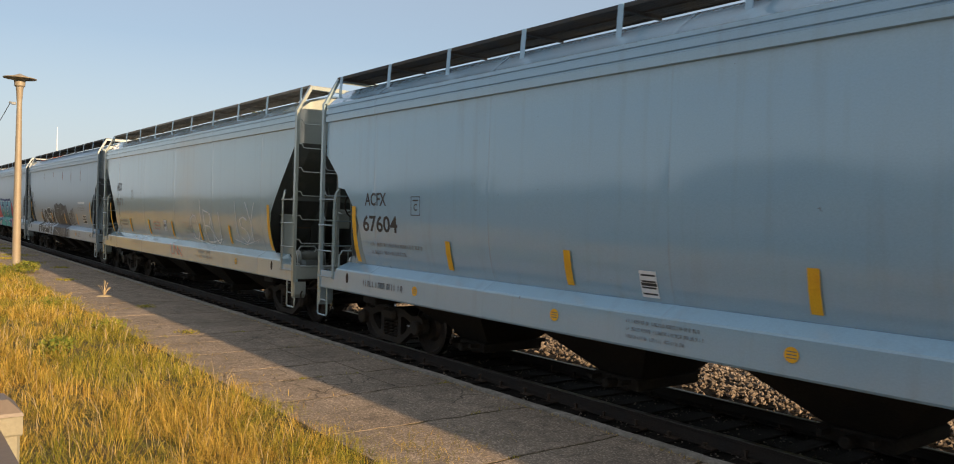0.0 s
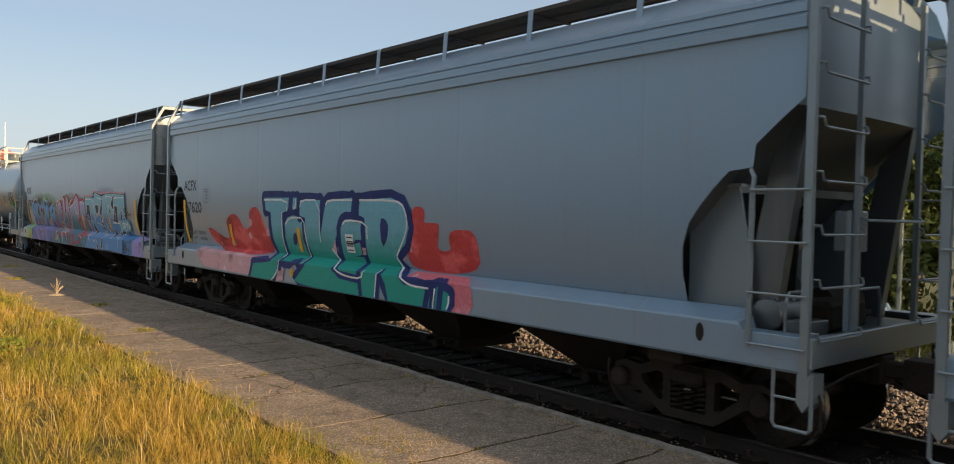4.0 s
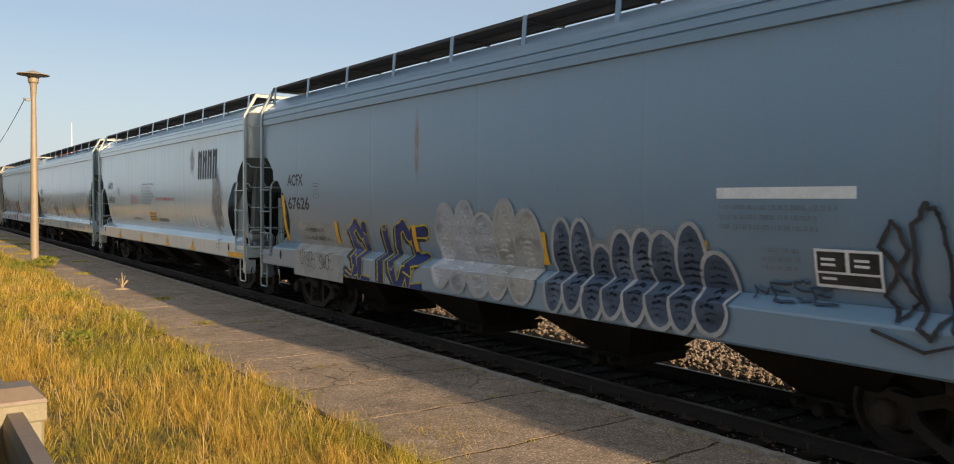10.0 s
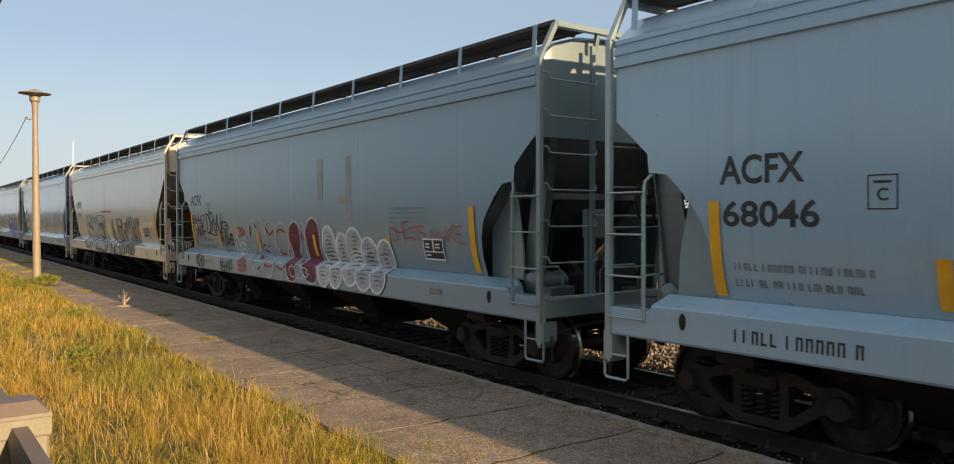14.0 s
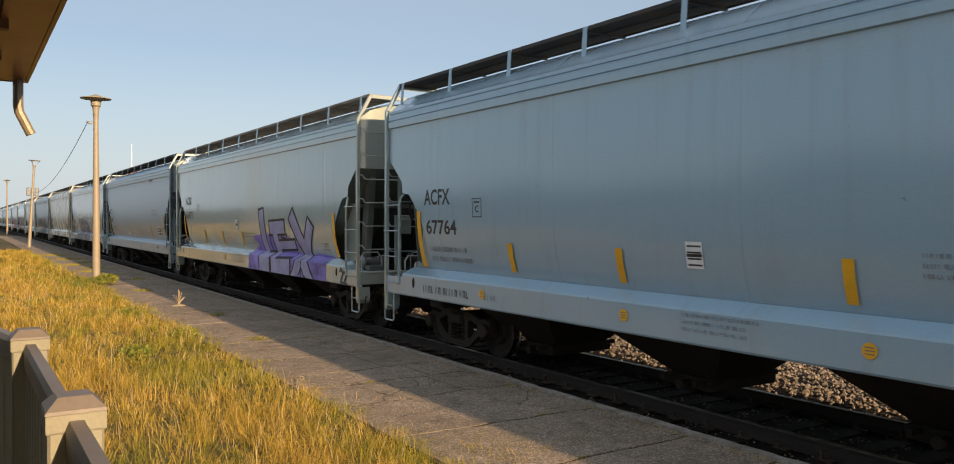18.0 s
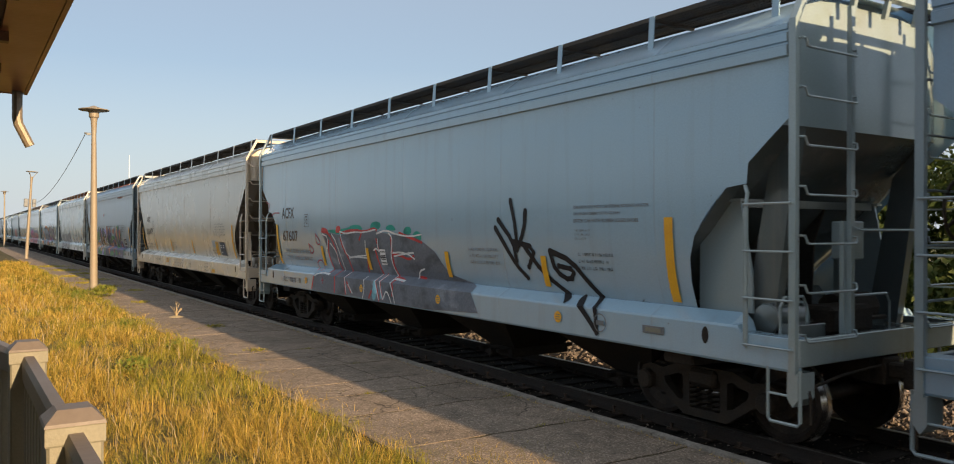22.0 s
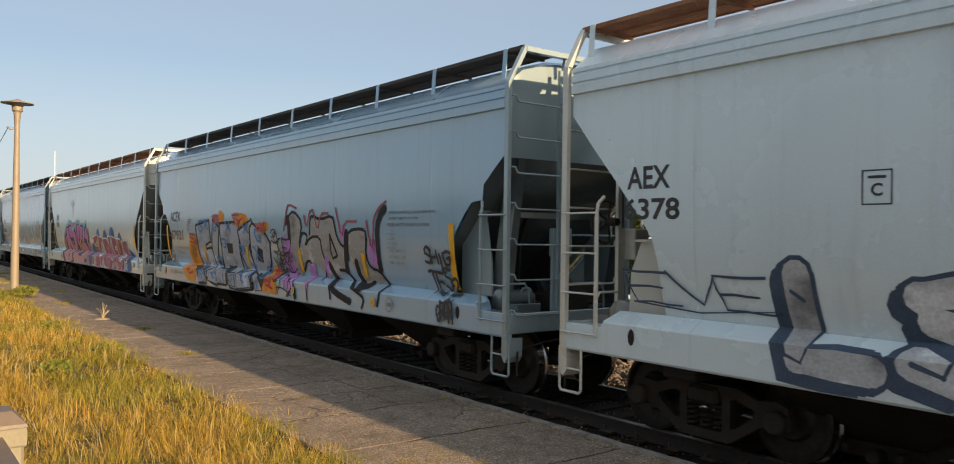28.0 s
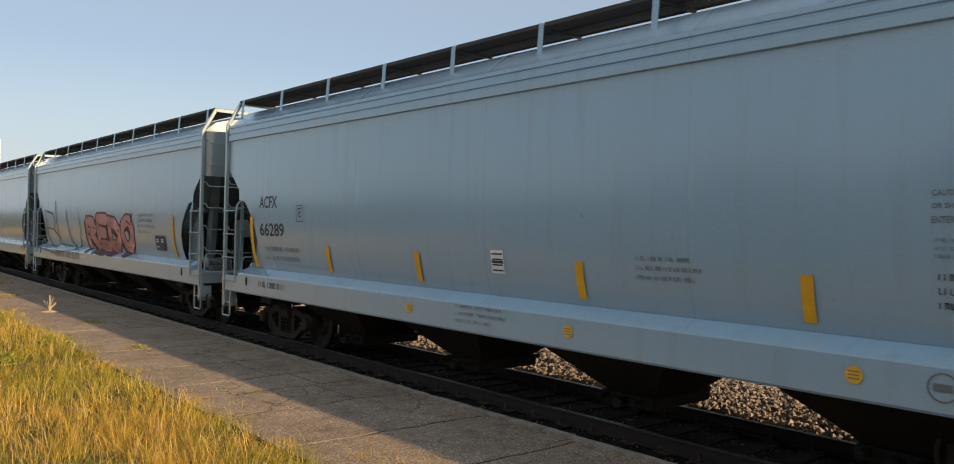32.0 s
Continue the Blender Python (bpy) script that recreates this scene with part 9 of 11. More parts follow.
def marks_14(m):
    m.form(("11.96,2.33 10.7,2.35 10.29,2.45 9.91,2.42 9.85,2.28 11,2.22", "9.56,2.33 9.44,2.49 9.07,2.5 9.02,2.35", "8.87,2.33 8.75,2.43 8.54,2.43 8.36,2.31", "8.15,2.25 8.07,2.39 7.83,2.39 7.81,2.25", "7.84,2.21 7.64,2.33 7.47,2.27 7.47,2.12",), "teal", soft=2)
    m.form(("11.26,2.27 11.15,2.43 10.95,2.41 10.99,2.27", "12.05,2.33 11.96,2.4 11.62,2.34 11.63,2.16", "10.47,2.11 10.3,2.18 10.17,2.15 10.31,2.05",), "red", soft=1)
    m.form(("12.05,2.34 11.54,2.26 11,2.22 10.36,2.29 9.91,2.27 9.39,2.33 8.64,2.24 7.87,2.25 7.47,2.14 7.04,1.96 6.68,1.6 5.84,1.44 5.56,1.04 7.2,0.97 8.33,0.97 9.19,0.97 10.24,0.99 11.23,0.97 12.46,0.98 12.33,1.28 11.68,1.41 11.78,1.98",), "slategrey", label="faded slate-grey letters with thin white and red lines")
    m.form(("9.32,1.1 9.25,1.35 9.2,1.4 9.11,1.21 9.16,0.98 9.29,0.97", "8.96,1.14 8.91,1.32 8.86,1.03 8.96,1.01",), "aqua", soft=1)
    m.trace(("12,2.3 11.62,2.27 11.32,1.99 11.24,1.66 11.14,1.4 11.16,0.99", "11,2.17 10.91,1.95 10.7,1.75 10.65,1.44 10.57,0.99", "11.64,2.1 11.74,1.75 11.61,1.42", "10.92,2.27 10.29,2.34 9.73,2.29 9.34,2.37 9.23,2.33", "9.27,2.15 9.2,1.97", "9.36,1.96 9.29,1.73 9.23,1.46 9.06,1.13 9.01,0.97", "8.64,2.18 8.64,1.86 8.66,1.6 8.44,1.33 8.46,1.12", "8.62,1.88 8.31,1.86 8.02,1.79 7.82,1.86", "8.6,1.43 8.38,1.43 8.17,1.4", "12.35,1.27 12.44,1.02", "9.91,2.28 10.05,2.13", "10.51,1.25 10.3,1.07", "9.03,1.47 8.86,1.03", "8.28,2.27 7.87,2.19 7.47,2.11", "9.86,1.5 9.7,1.95", "9.46,0.99 9.35,1.14", "7.78,1.49 7.54,1.48",), "red", 0.055)
    m.trace(("11.97,2.24 11.67,2.18 11.75,1.92", "11.46,2.24 11.24,2.08 11.07,1.73 11.04,1.46", "10.99,2.27 10.93,2.09 10.7,1.75 10.21,1.8 9.78,1.82", "10.66,1.75 10.28,1.78 9.79,1.77", "10.65,1.44 10.54,1.04", "11.56,2.04 11.27,1.86 11.27,1.61", "10.99,2.3 10.7,2.25 10.29,2.29 9.79,2.28 9.28,2.34", "9.78,2.11 9.8,1.84", "9.42,1.93 9.31,1.98 9.21,1.92", "8.71,2.26 8.59,2.2 8.63,2.01 8.71,1.85 8.7,1.64 8.62,1.47 8.42,1.13 8.35,0.97", "8.62,1.9 8.3,1.92 8.01,1.89 7.8,1.81", "7.81,1.92 8.01,1.91 8.58,1.84", "9.23,2.26 8.82,2.33 8.37,2.24 7.84,2.21 7.47,2.25", "9.7,1.4 9.66,1.19 9.74,0.97", "9.23,1.46 9.11,1.17 9.03,1", "9.02,1.46 8.96,1.23 8.86,1.03", "8.83,1.03 8.69,1.22 8.5,0.99", "8.54,1.42 8.13,1.4", "7.8,1.47 7.7,1.6 7.51,1.64", "12.26,1.31 11.99,1.39 11.52,1.37", "10.44,1.21 10.24,1.05", "9.21,2.15 9.23,1.96 9.13,1.9",), "white", 0.035)
    m.trace(("12.84,2.01 12.53,1.87 12.79,1.76 12.84,2.01", "12.38,2.24 12.08,2.03 12.36,1.99 12.38,2.24", "12.4,1.42 12.58,1.56 12.35,1.66 12.17,1.64 12.18,1.43", "15.75,3.05 15.46,3 15.6,2.86", "15.31,2.7 15.17,2.77 14.76,2.76", "11.86,1.22 11.76,1.23", "11.81,1.28 11.81,1.15",), "crimson", 0.035)
    m.trace(("5.08,2.48 4.72,2.16 4.68,1.88", "4.76,2.76 4.64,2.36 4.64,2.04", "4.4,2.6 4.44,2.32 4.64,2.04", "5.16,2.36 4.88,2.04 4.68,1.8 4.48,1.64", "4.48,2.12 4.08,1.72 3.52,1.4", "4.72,2.16 4.2,2.08 4.4,1.8", "3.88,2.04 3.44,1.92 3.12,1.6 2.88,1.4 2.84,1.04", "3.88,2.04 3.8,1.76 3.52,1.64 3.4,1.8 3.72,1.84", "3.28,1.44 3.04,1.24 2.84,1.04"), "black", 0.085)
    m.rows(14.43, 13.01, 1.03, 1.27, 1, "BLACKINK")
    m.text(14.57, 13.73, 2.61, 2.88, "ACFX", "BLACKINK")
    m.text(14.52, 13.54, 2.06, 2.32, "67607", "BLACKINK")
    m.box_mark(13.03, 12.77, 2.41, 2.69, "BLACKINK")
    m.lines(14.44, 12.79, 1.58, 1.91, ("LD LMT 222900 LB 101100 KG", "LT WT   63100 LB  28600 KG"), "GREYINK")
    m.stripe(12.04)
    m.stripe(9.7)
    m.stripe(6.64)
    m.stripe(4.03)
    m.end_stripe(1.68)
    m.end_stripe(14.91)
    m.dot(12.87, 12.73, 1.09, 1.2)
    m.caution(3.35, 1.99, 2.4, 2.66)
    m.rows(3.33, 2.99, 2.19, 2.35, 3, "GREYINK")
    m.rows(3.28, 2.54, 1.79, 2.06, 3, "BLACKINK")
    m.rows(5.94, 5.09, 1.78, 2.08, 3, "GREYINK")
    m.label(9.17, 8.89, 1.66, 1.96)
    m.badge(2.02, 1.73, 1.18, 1.29)
    m.ring(2.86, 2.69, 1.05, 1.27)
    m.dot(6.89, 6.65, 1.11, 1.25)
    m.dot(3.67, 3.53, 1.1, 1.22)
    m.dot(9.87, 9.7, 1.06, 1.21)


def marks_15(m):
    m.bar(3.99, 3.5, 1.79, 2, "blueb")
    m.rows(12.31, 11.17, 1.12, 1.25, 1, "GREYINK")
    m.text(14.46, 13.5, 2.66, 2.9, "AOKX", "BLACKINK")
    m.text(14.48, 13.1, 2.15, 2.42, "206479", "BLACKINK")
    m.box_mark(13.16, 12.92, 2.42, 2.68, "GREYINK")
    m.stripe(12.7)
    m.stripe(9.88)
    m.stripe(6.56)
    m.stripe(3.34)
    m.end_stripe(15.17)
    m.plate(10.28, 9.85, 1.11, 1.28)
    m.rows(4.13, 3.38, 1.56, 1.72, 2, "BLACKINK")
    m.rows(14.63, 12.79, 1.57, 1.84, 2, "GREYINK")
    m.rows(9.78, 8.84, 1.64, 1.9, 4, "GREYINK")
    m.rows(9.1, 7.36, 1, 1.31, 3, "GREYINK")
    m.ring(6.61, 6.39, 1.04, 1.27)
    m.rows(4.55, 3.93, 0.99, 1.31, 3, "GREYINK")
    m.sill_tab(3.68, 3.31, True)
    m.panel(3.09, 2.52, 1.54, 1.96, True)
    m.rows(3.57, 2.2, 2.15, 2.56, 5, "GREYINK")
    m.end_stripe(1.6)
    m.stripe(3.5)


def marks_16(m):
    m.form(("13.96,1.8 13.84,2.2 13.4,2.28 12.88,2.24 12.76,2.4 11.64,2.4 11.52,2.44 10.76,2.32 9.96,2.4 9.92,1.96 10.36,1.68 12.88,1.6", "9.28,2.4 8.96,2.4 8.6,2.32 8.44,2.08 8.4,1.84 8.56,1.64 9.08,1.64 9.24,2"), "violet", soft=2, label="violet cloud behind the letters")
    m.form(("14.84,1.48 14.28,1.56 13.84,1.44 12.92,1.52 11.72,1.44 10.76,1.36 10,1.56 9.24,1.68 8.68,1.56 7.84,1.52 7.76,0.97 9.16,1 12.68,0.97 14.6,1",), fade("warmg", "moss", 1.35), soft=1)
    m.form(("12.88,1.52 12.16,1.64 11.44,1.6 10.84,1.36 11.16,1.08 12,1 12.68,1.2", "10.12,1.44 9.4,1.68 9.24,1.52 9.56,1.12 10.08,1.2"), "peach", soft=2)
    m.form(("13.56,0.97 13.2,1.24 12.88,0.97", "11.56,0.97 11.16,1.36 10.96,0.97", "9.52,1 9.12,1.36 8.8,0.97"), "violet", "white", 0.05)
    m.form(("13.88,1.88 13.44,2 12.96,2.04 12.68,2.44 12.52,2.48 12.4,2.16 12.32,1.76 12.48,1.52 12.84,1.6 12.96,1.84 13.36,1.72 13.84,1.56", "10.88,2.24 10.68,2.4 10.44,2.48 10.36,2.2 10.32,1.76 10.28,1.36 10.56,1.32 10.92,1.76", "10,2 9.84,2.4 9.64,2.48 9.44,2.52 9.28,2.44 9.2,2.28 8.88,2.2 8.6,2.04 8.56,1.8 8.64,1.64 8.8,1.76 9.08,2 9.32,1.8 9.32,1.64 9.64,1.4 9.8,1.6 10.08,1.68"), "night", "white", 0.085, soft=1, label="dark spray-painted letters with a white outline")
    m.form(("12.2,2.44 11.96,2.48 11.6,2.08 11.28,2.48 10.96,2.52 10.92,2.2 11.08,1.64 11.6,1.8 12.2,1.56 12.32,2",), fade("moss", "forest", 1.9), "white", 0.06, label="green spray-painted letter")
    m.form(("10.6,2.44 10.44,2.48 10.2,2.36 10.12,2.08 10.2,1.76 10.44,1.68 10.48,2.08",), "brown", soft=1)
    m.trace(("10.84,1.84 10.64,1.4 10.4,1.36", "10.76,1.92 10.52,1.44", "9.2,2.2 9.04,1.8 8.48,1.36", "9.16,2.16 8.92,1.84", "13,1.96 13,1.48 12.56,1.36", "10.92,2.48 10.68,2.24", "14.6,1.04 14.64,1.4 14.32,1.56 14,1.52", "8.08,1 8,1.28 8.04,1.4"), "white", 0.045)
    m.spots(11.9, 8.6, 1.0, 1.75, 8, "night", 0.06)
    m.sill_patch(8.16, 2.51, "grape")
    m.patch(4.98, 2.72, 4.05, 4.3, "oxide", 3, 0.6)
    m.bar(9.2, 9.03, 3.1, 3.26, "red")
    m.bar(8.18, 2.71, 2.54, 2.56, "BLACKINK")
    m.text(14.82, 14, 2.65, 2.9, "ACFX", "BLACKINK")
    m.text(14.8, 13.75, 2.17, 2.43, "67644", "BLACKINK")
    m.box_mark(13.52, 13.24, 2.4, 2.68, "GREYINK")
    m.tag(14.25, 13.69, 1.86, 2.13, "BHH1L", "WHITEINK", 0.03)
    m.rows(14.75, 13.16, 1.5, 1.84, 2, "BLACKINK")
    m.form(("7.96,2.16 7.48,2.44 7.36,2.12 7.28,1.8 7.56,1.44 8.08,1.44", "7.16,2.04 6.76,2.2 6.4,1.92 6.56,1.64 7,1.68", "6.36,1.8 6,1.76 5.76,1.56 5.96,1.44 6.32,1.52", "5.44,2.08 5.16,2.2 4.92,1.92 4.72,1.8 4.64,1.6 5.08,1.6 5.36,1.72", "4.68,2.44 4.44,2.48 4.24,2.32 4.12,1.84 4.24,1.48 4.44,1.8 4.6,2.12", "4.12,1.6 3.88,1.72 3.48,1.76 3.52,1.44 3.88,1.4"), "grape", "indigo", 0.10, soft=1)
    m.form(("8.28,2.52 8.08,2.56 7.8,2.4 7.76,2.24 8.08,2.12 8.16,1.6 8.28,1.92", "7.16,2.56 6.92,2.36 6.76,2.28 6.96,2.2 7.04,2.04 7.12,2.24", "6.32,2.44 6.04,2.28 5.72,2.52 5.68,2.24 5.92,2.16 6.32,2.2", "5.16,2.2 4.96,2.48 4.8,2.48 4.72,2.2 4.8,1.8 4.96,2.08 5.2,2.04", "4.2,2.32 4,2.28 3.8,2.4 3.76,2.12 3.92,1.92 4.08,1.96 4.16,1.68 4.2,2.08", "7.44,1.64 6.84,1.64 6.64,1.52 6.56,1.04 6.88,1.2 7.24,1.44", "6,1.84 5.56,1.92 5.52,1.6 5.64,1.68 5.92,1.76", "5.36,1.4 4.92,1.4 4.92,1.24 5.28,1.2", "3.96,1.56 3.64,1.64 3.72,1.4"), "rustpk", "oxide", 0.05, soft=1, label="rust and green spray-painted wild letters")
    m.form(("6.76,1.92 6.32,2.04 5.68,2 5.52,1.76 6,1.92 6.44,1.84 6.6,1.72", "4.76,2.44 4.6,2.28 4.44,1.84 4.32,1.72 4.44,1.68 4.64,1.92", "4.8,2.52 4.64,2.56 4.36,2.52 4.24,2.32 4.44,2.44 4.68,2.4", "5.68,1.2 6.32,1.24 6.36,0.97 5.32,1.08 5.32,1.2", "4.76,1.12 4.6,1.36 4.12,1.16 4.12,1.08", "7.28,1.88 6.84,1.68 6.92,1.6 7.2,1.68", "5.4,1.52 4.88,1.64 4.56,1.44 4.96,1.44", "8.16,1.52 7.8,1.96 7.88,2.08 8.16,1.84", "5,1.8 4.84,1.76 5.16,1.6"), "moss", "green", 0.04, soft=1)
    m.spots(8.0, 4.0, 1.0, 2.3, 12, "night", 0.06)
    m.tag(3.79, 3.41, 1.79, 2.09, "GK", "FORESTINK", 0.04)
    m.tag(2.42, 1.96, 1.11, 1.43, "S1H.", "FORESTINK", 0.05)
    m.stripe(6.58)
    m.stripe(4.26)
    m.stripe(12.18)
    m.stripe(9.54)
    m.end_stripe(1.38)
    m.end_stripe(14.84)
    m.panel(2.81, 2.2, 1.58, 1.95)
    m.caution(3.77, 2.3, 2.21, 2.51)
    m.label(8.37, 8.14, 1.58, 1.85)
    m.rows(3.36, 2.83, 1.66, 1.95, 3, "GREYINK")
    m.dot(6.77, 6.64, 1.13, 1.26)
    m.dot(3.39, 3.27, 1.07, 1.22)
    m.badge(2.24, 1.91, 1.03, 1.13)


def marks_17(m):
    m.text(15.24, 14.59, 2.84, 3.09, "AEX", "BLACKINK")
    m.text(15.28, 14.47, 2.5, 2.74, "6378", "BLACKINK")
    m.box_mark(12.58, 12.31, 2.63, 2.89, "BLACKINK")
    m.piece(13.29, 8.3, 1.01, 2.16, "LSIME", "silver", "slate", 0.5)
    m.tag(6.74, 4.34, 1.45, 2.08, "GUTR", "slateink", 0.04)
    m.tag(8.84, 8.3, 1.54, 2.24, "WHT", "BLACKINK", 0.03)
    m.tag(15.2, 13.44, 1.55, 1.99, "EVE", "slateink", 0.03)
    m.stripe(6.87)
    m.stripe(3.73)
    m.end_stripe(1.55)
    m.panel(2.42, 1.96, 1.6, 1.85, True)
    m.rows(3.4, 2.65, 1.67, 1.98, 5, "GREYINK")
    m.rows(2.54, 2.07, 1.94, 2.12, 3, "GREYINK")
    m.rows(4.4, 3.78, 1.56, 1.79, 4, "GREYINK")
    m.badge(2.2, 1.94, 1.11, 1.22)
    m.rows(1.66, 1.35, 1.04, 1.19, 3, "GREYINK")
    m.tag(4.35, 4, 1.14, 1.32, "48", "BLACKINK", 0.03)
    m.rows(8.61, 7.7, 1.12, 1.33, 3, "GREYINK")


def marks_18(m):
    m.form(("13.4,1.92 13.16,2.24 12.88,2.24 12.68,2.12 12.68,1.52 12.4,0.97 13.32,1.04 13.4,1.24 13.44,1.44", "11.08,2.6 11.04,2.8 10.88,2.84 10.64,2.72 10.68,2.6 10.96,2.48", "9.84,2.48 9.76,2.68 9.64,2.76 9.48,2.72 9.28,2.72 9.12,2.56 9.32,2.48 9.72,2.4", "11.68,1.16 11.52,1.12 11.48,1.04 11.72,1.04", "11.32,1.6 11.2,1.72 11.04,1.52 11.16,1.44", "8.32,2.4 8.2,2.52 8.04,2.52 8,2.32", "7.92,1.44 7.64,1.56 7.36,1.08 7.68,1.04"), "orange", soft=2, label="orange cloud behind the letters")
    m.form(("5.56,1.96 5.32,1.72 5.6,1.52", "5.16,2.16 4.96,1.92 5.16,1.88", "7.36,2.24 7.12,2.28 6.96,1.96 6.84,1.4 7.24,1.36", "4.84,2.44 4.6,2.48 4.6,2.16 4.8,2.16", "3.84,2.2 3.52,2.24 3.52,1.72 3.8,1.76", "6.32,1.6 6.08,1.72 6.08,1.36", "4.28,1.8 4.16,1.8 3.96,1.4 4.2,1.44"), "orchid", soft=1)
    m.form(("12.72,2.44 11.76,2.56 11.68,2.08 12.04,2 12.04,1.84 11.68,1.88 11.56,1.84 11.52,1.48 11.48,1.4 11.76,1.32 11.76,1.04 12.24,1.04 12.48,1.4 12.56,1.68 12.64,2.12", "11.44,2.56 11.04,2.4 11.16,2.04 11.32,1.56 10.88,1.4 10.96,1.04 11.24,1.08 11.72,1.2 11.68,1.32 11.48,1.4 11.52,1.56 11.56,1.92 11.48,2.28", "10.96,2.48 9.8,2.52 9.76,2.2 9.8,1.52 9.68,1 10.08,1.04 10.2,1.52 10.44,1.48 10.36,1.08 10.84,1.08 10.8,1.4 11,1.48 10.88,1.92", "9.76,2.32 9,2.56 8.92,2.08 9.16,2.04 9.2,1.96 9.04,1.44 8.76,1.44 8.72,1.08 9.6,1 9.6,1.36 9.48,1.44 9.64,1.76 9.6,1.96", "9.04,2.4 8.92,2.48 8.2,2.24 8,2.08 8.08,1.68 8.28,1.48 8.48,1.2 8.96,1.24 9.04,1.76"), "steel", "black", 0.13, label="silver letters with a heavy black outline")
    m.form(("10.52,2.04 10.16,2.04 10.2,1.8 10.52,1.8", "8.68,2 8.4,1.92 8.48,1.64 8.76,1.68"), "black")
    m.form(("7.08,2.6 6.76,2.72 6.36,2.48 6.52,2.12 6.28,2.04 6.08,2.28 5.96,2.64 5.08,2.64 4.96,2.28 4.68,2.08 4.64,1.72 4.92,1.52 5.64,1.56 6.04,1.8 6.52,1.56 6.72,1.4 7.04,1.76", "4.48,2.36 4,2.4 3.88,2.32 3.92,1.92 3.76,1.76 3.52,1.68 3.32,1.52 4,1.4 4.32,1.52 4.44,1.8 4.56,2.12"), "warmg", soft=1, label="grey sketchy letters with black brush strokes")
    m.trace(("7.12,2.48 7,2.64 6.76,2.76 6.36,2.52 6.52,2.12", "6.52,2.04 6.44,2.28 6.28,2.32 6.12,2.24 6.28,2.04 6,2.24 5.6,2.24 5.56,1.96 5.44,1.72 5.64,1.44", "6.04,2.28 6,2.6 5.92,2.64 5.56,2.56 5.08,2.64 5,2.44 4.92,2.24 4.76,2.08 4.6,2.08", "6.48,1.56 6.28,1.76 6.08,1.76 6.12,1.52 6.08,1.36 6,1.04", "5.2,2.28 4.96,1.92 5,1.88 5.2,1.84 5.2,2.28", "4.96,1.64 4.72,1.64 4.4,1.4 4,1.28 3.8,1.2 3.88,1.04", "4.56,1.84 4.52,2.16 4.48,2.36 4,2.4 3.84,2.32 3.92,1.92 3.8,1.72 3.52,1.68 3.36,1.52 3.28,1.44 3.36,1.12", "5.12,1.4 5.04,1.12"), "black", 0.06)
    m.trace(("7.04,2.6 6.96,2.4 7,1.88 6.92,1.48 6.6,1.16 6.52,1", "4.56,2.32 4.64,1.88 4.68,1.64", "4.28,1.8 4.24,1.52 4.04,1.36 3.8,1.44", "5.32,1.72 5.12,1.4 4.88,1.24 4.32,1.12", "3.24,2.72 3.36,2.64 3.48,2.44 3.48,2.12 3.48,1.72"), "black", 0.15)
    m.trace(("7.24,2.36 7.08,2.8 7,2.88 6.64,2.8", "6.28,2.64 6.2,2.44 6.12,2.48 6.04,2.72 5.88,2.76 5.68,2.32 5.56,2.68 5.28,2.68", "4.96,2.76 4.72,2.2 4.64,2.52 4.2,2.52", "3.84,2.52 3.68,2 3.6,2.32 3.6,2.56 3.4,2.76 3.2,2.84"), "crimson", 0.05)
    m.form(("7.31,2.18 6.98,2.23 6.87,1.95 6.86,1.5 6.68,1.39 6.63,1.12 7.02,1.18 7.3,1.45 7.37,1.78", "6.29,1.6 6.1,1.72 5.9,1.72 6,1.46 5.97,1.16 6.11,1.34", "5.5,1.79 5.44,1.95 5.34,1.88 5.37,1.58 5.48,1.43 5.54,1.56",), "orchid", soft=1)
    m.trace(("7.93,2.28 7.84,2.38 7.64,2.36 7.73,2.22 7.91,2.21", "7.88,2.14 7.74,2.07 7.45,2.2", "7.88,1.79 7.69,1.56 7.55,1.72 7.46,1.96 7.45,1.63", "7.34,2.13 7.31,1.9 7.31,1.64", "7.37,2.18 6.91,2.17", "7.31,1.88 6.99,1.92 6.91,2.19", "7.23,1.65 7.05,1.85 7,1.67 6.9,1.9", "7.75,1.41 7.5,1.25 7.45,1.44 7.52,1.57 7.6,1.42", "7.33,1.13 7.26,1.37 7.25,1.46 7.03,1.39 7.07,1.17", "7.63,1.56 7.5,1.39 7.35,1.59 7.06,1.47 6.79,1.59", "7.66,1.11 7.39,1.2 7.07,1.17 6.73,1.04", "6.98,1.4 6.73,1.3 6.8,1.07 7.02,1 6.68,1.22", "6.92,1.1 6.85,1.41 6.76,1.51", "7.77,1.75 7.62,1.61 7.32,1.78",), "black", 0.03)
    m.form(("8.21,1.14 8.12,1.33 7.97,1.61 7.74,1.6 7.62,1.44 7.64,1.28 7.38,1.13 7.38,1.01 7.78,1.05 8.11,1.03", "13.47,1.24 13.69,1.45 12.71,1.44 12.47,1.03 13.26,1.1", "8.54,2.38 8.4,2.51 8.15,2.56 8.15,2.38 8.31,2.23", "9.99,2.48 9.86,2.72 9.41,2.71 9.33,2.54 9.65,2.45",), "orange", soft=2)
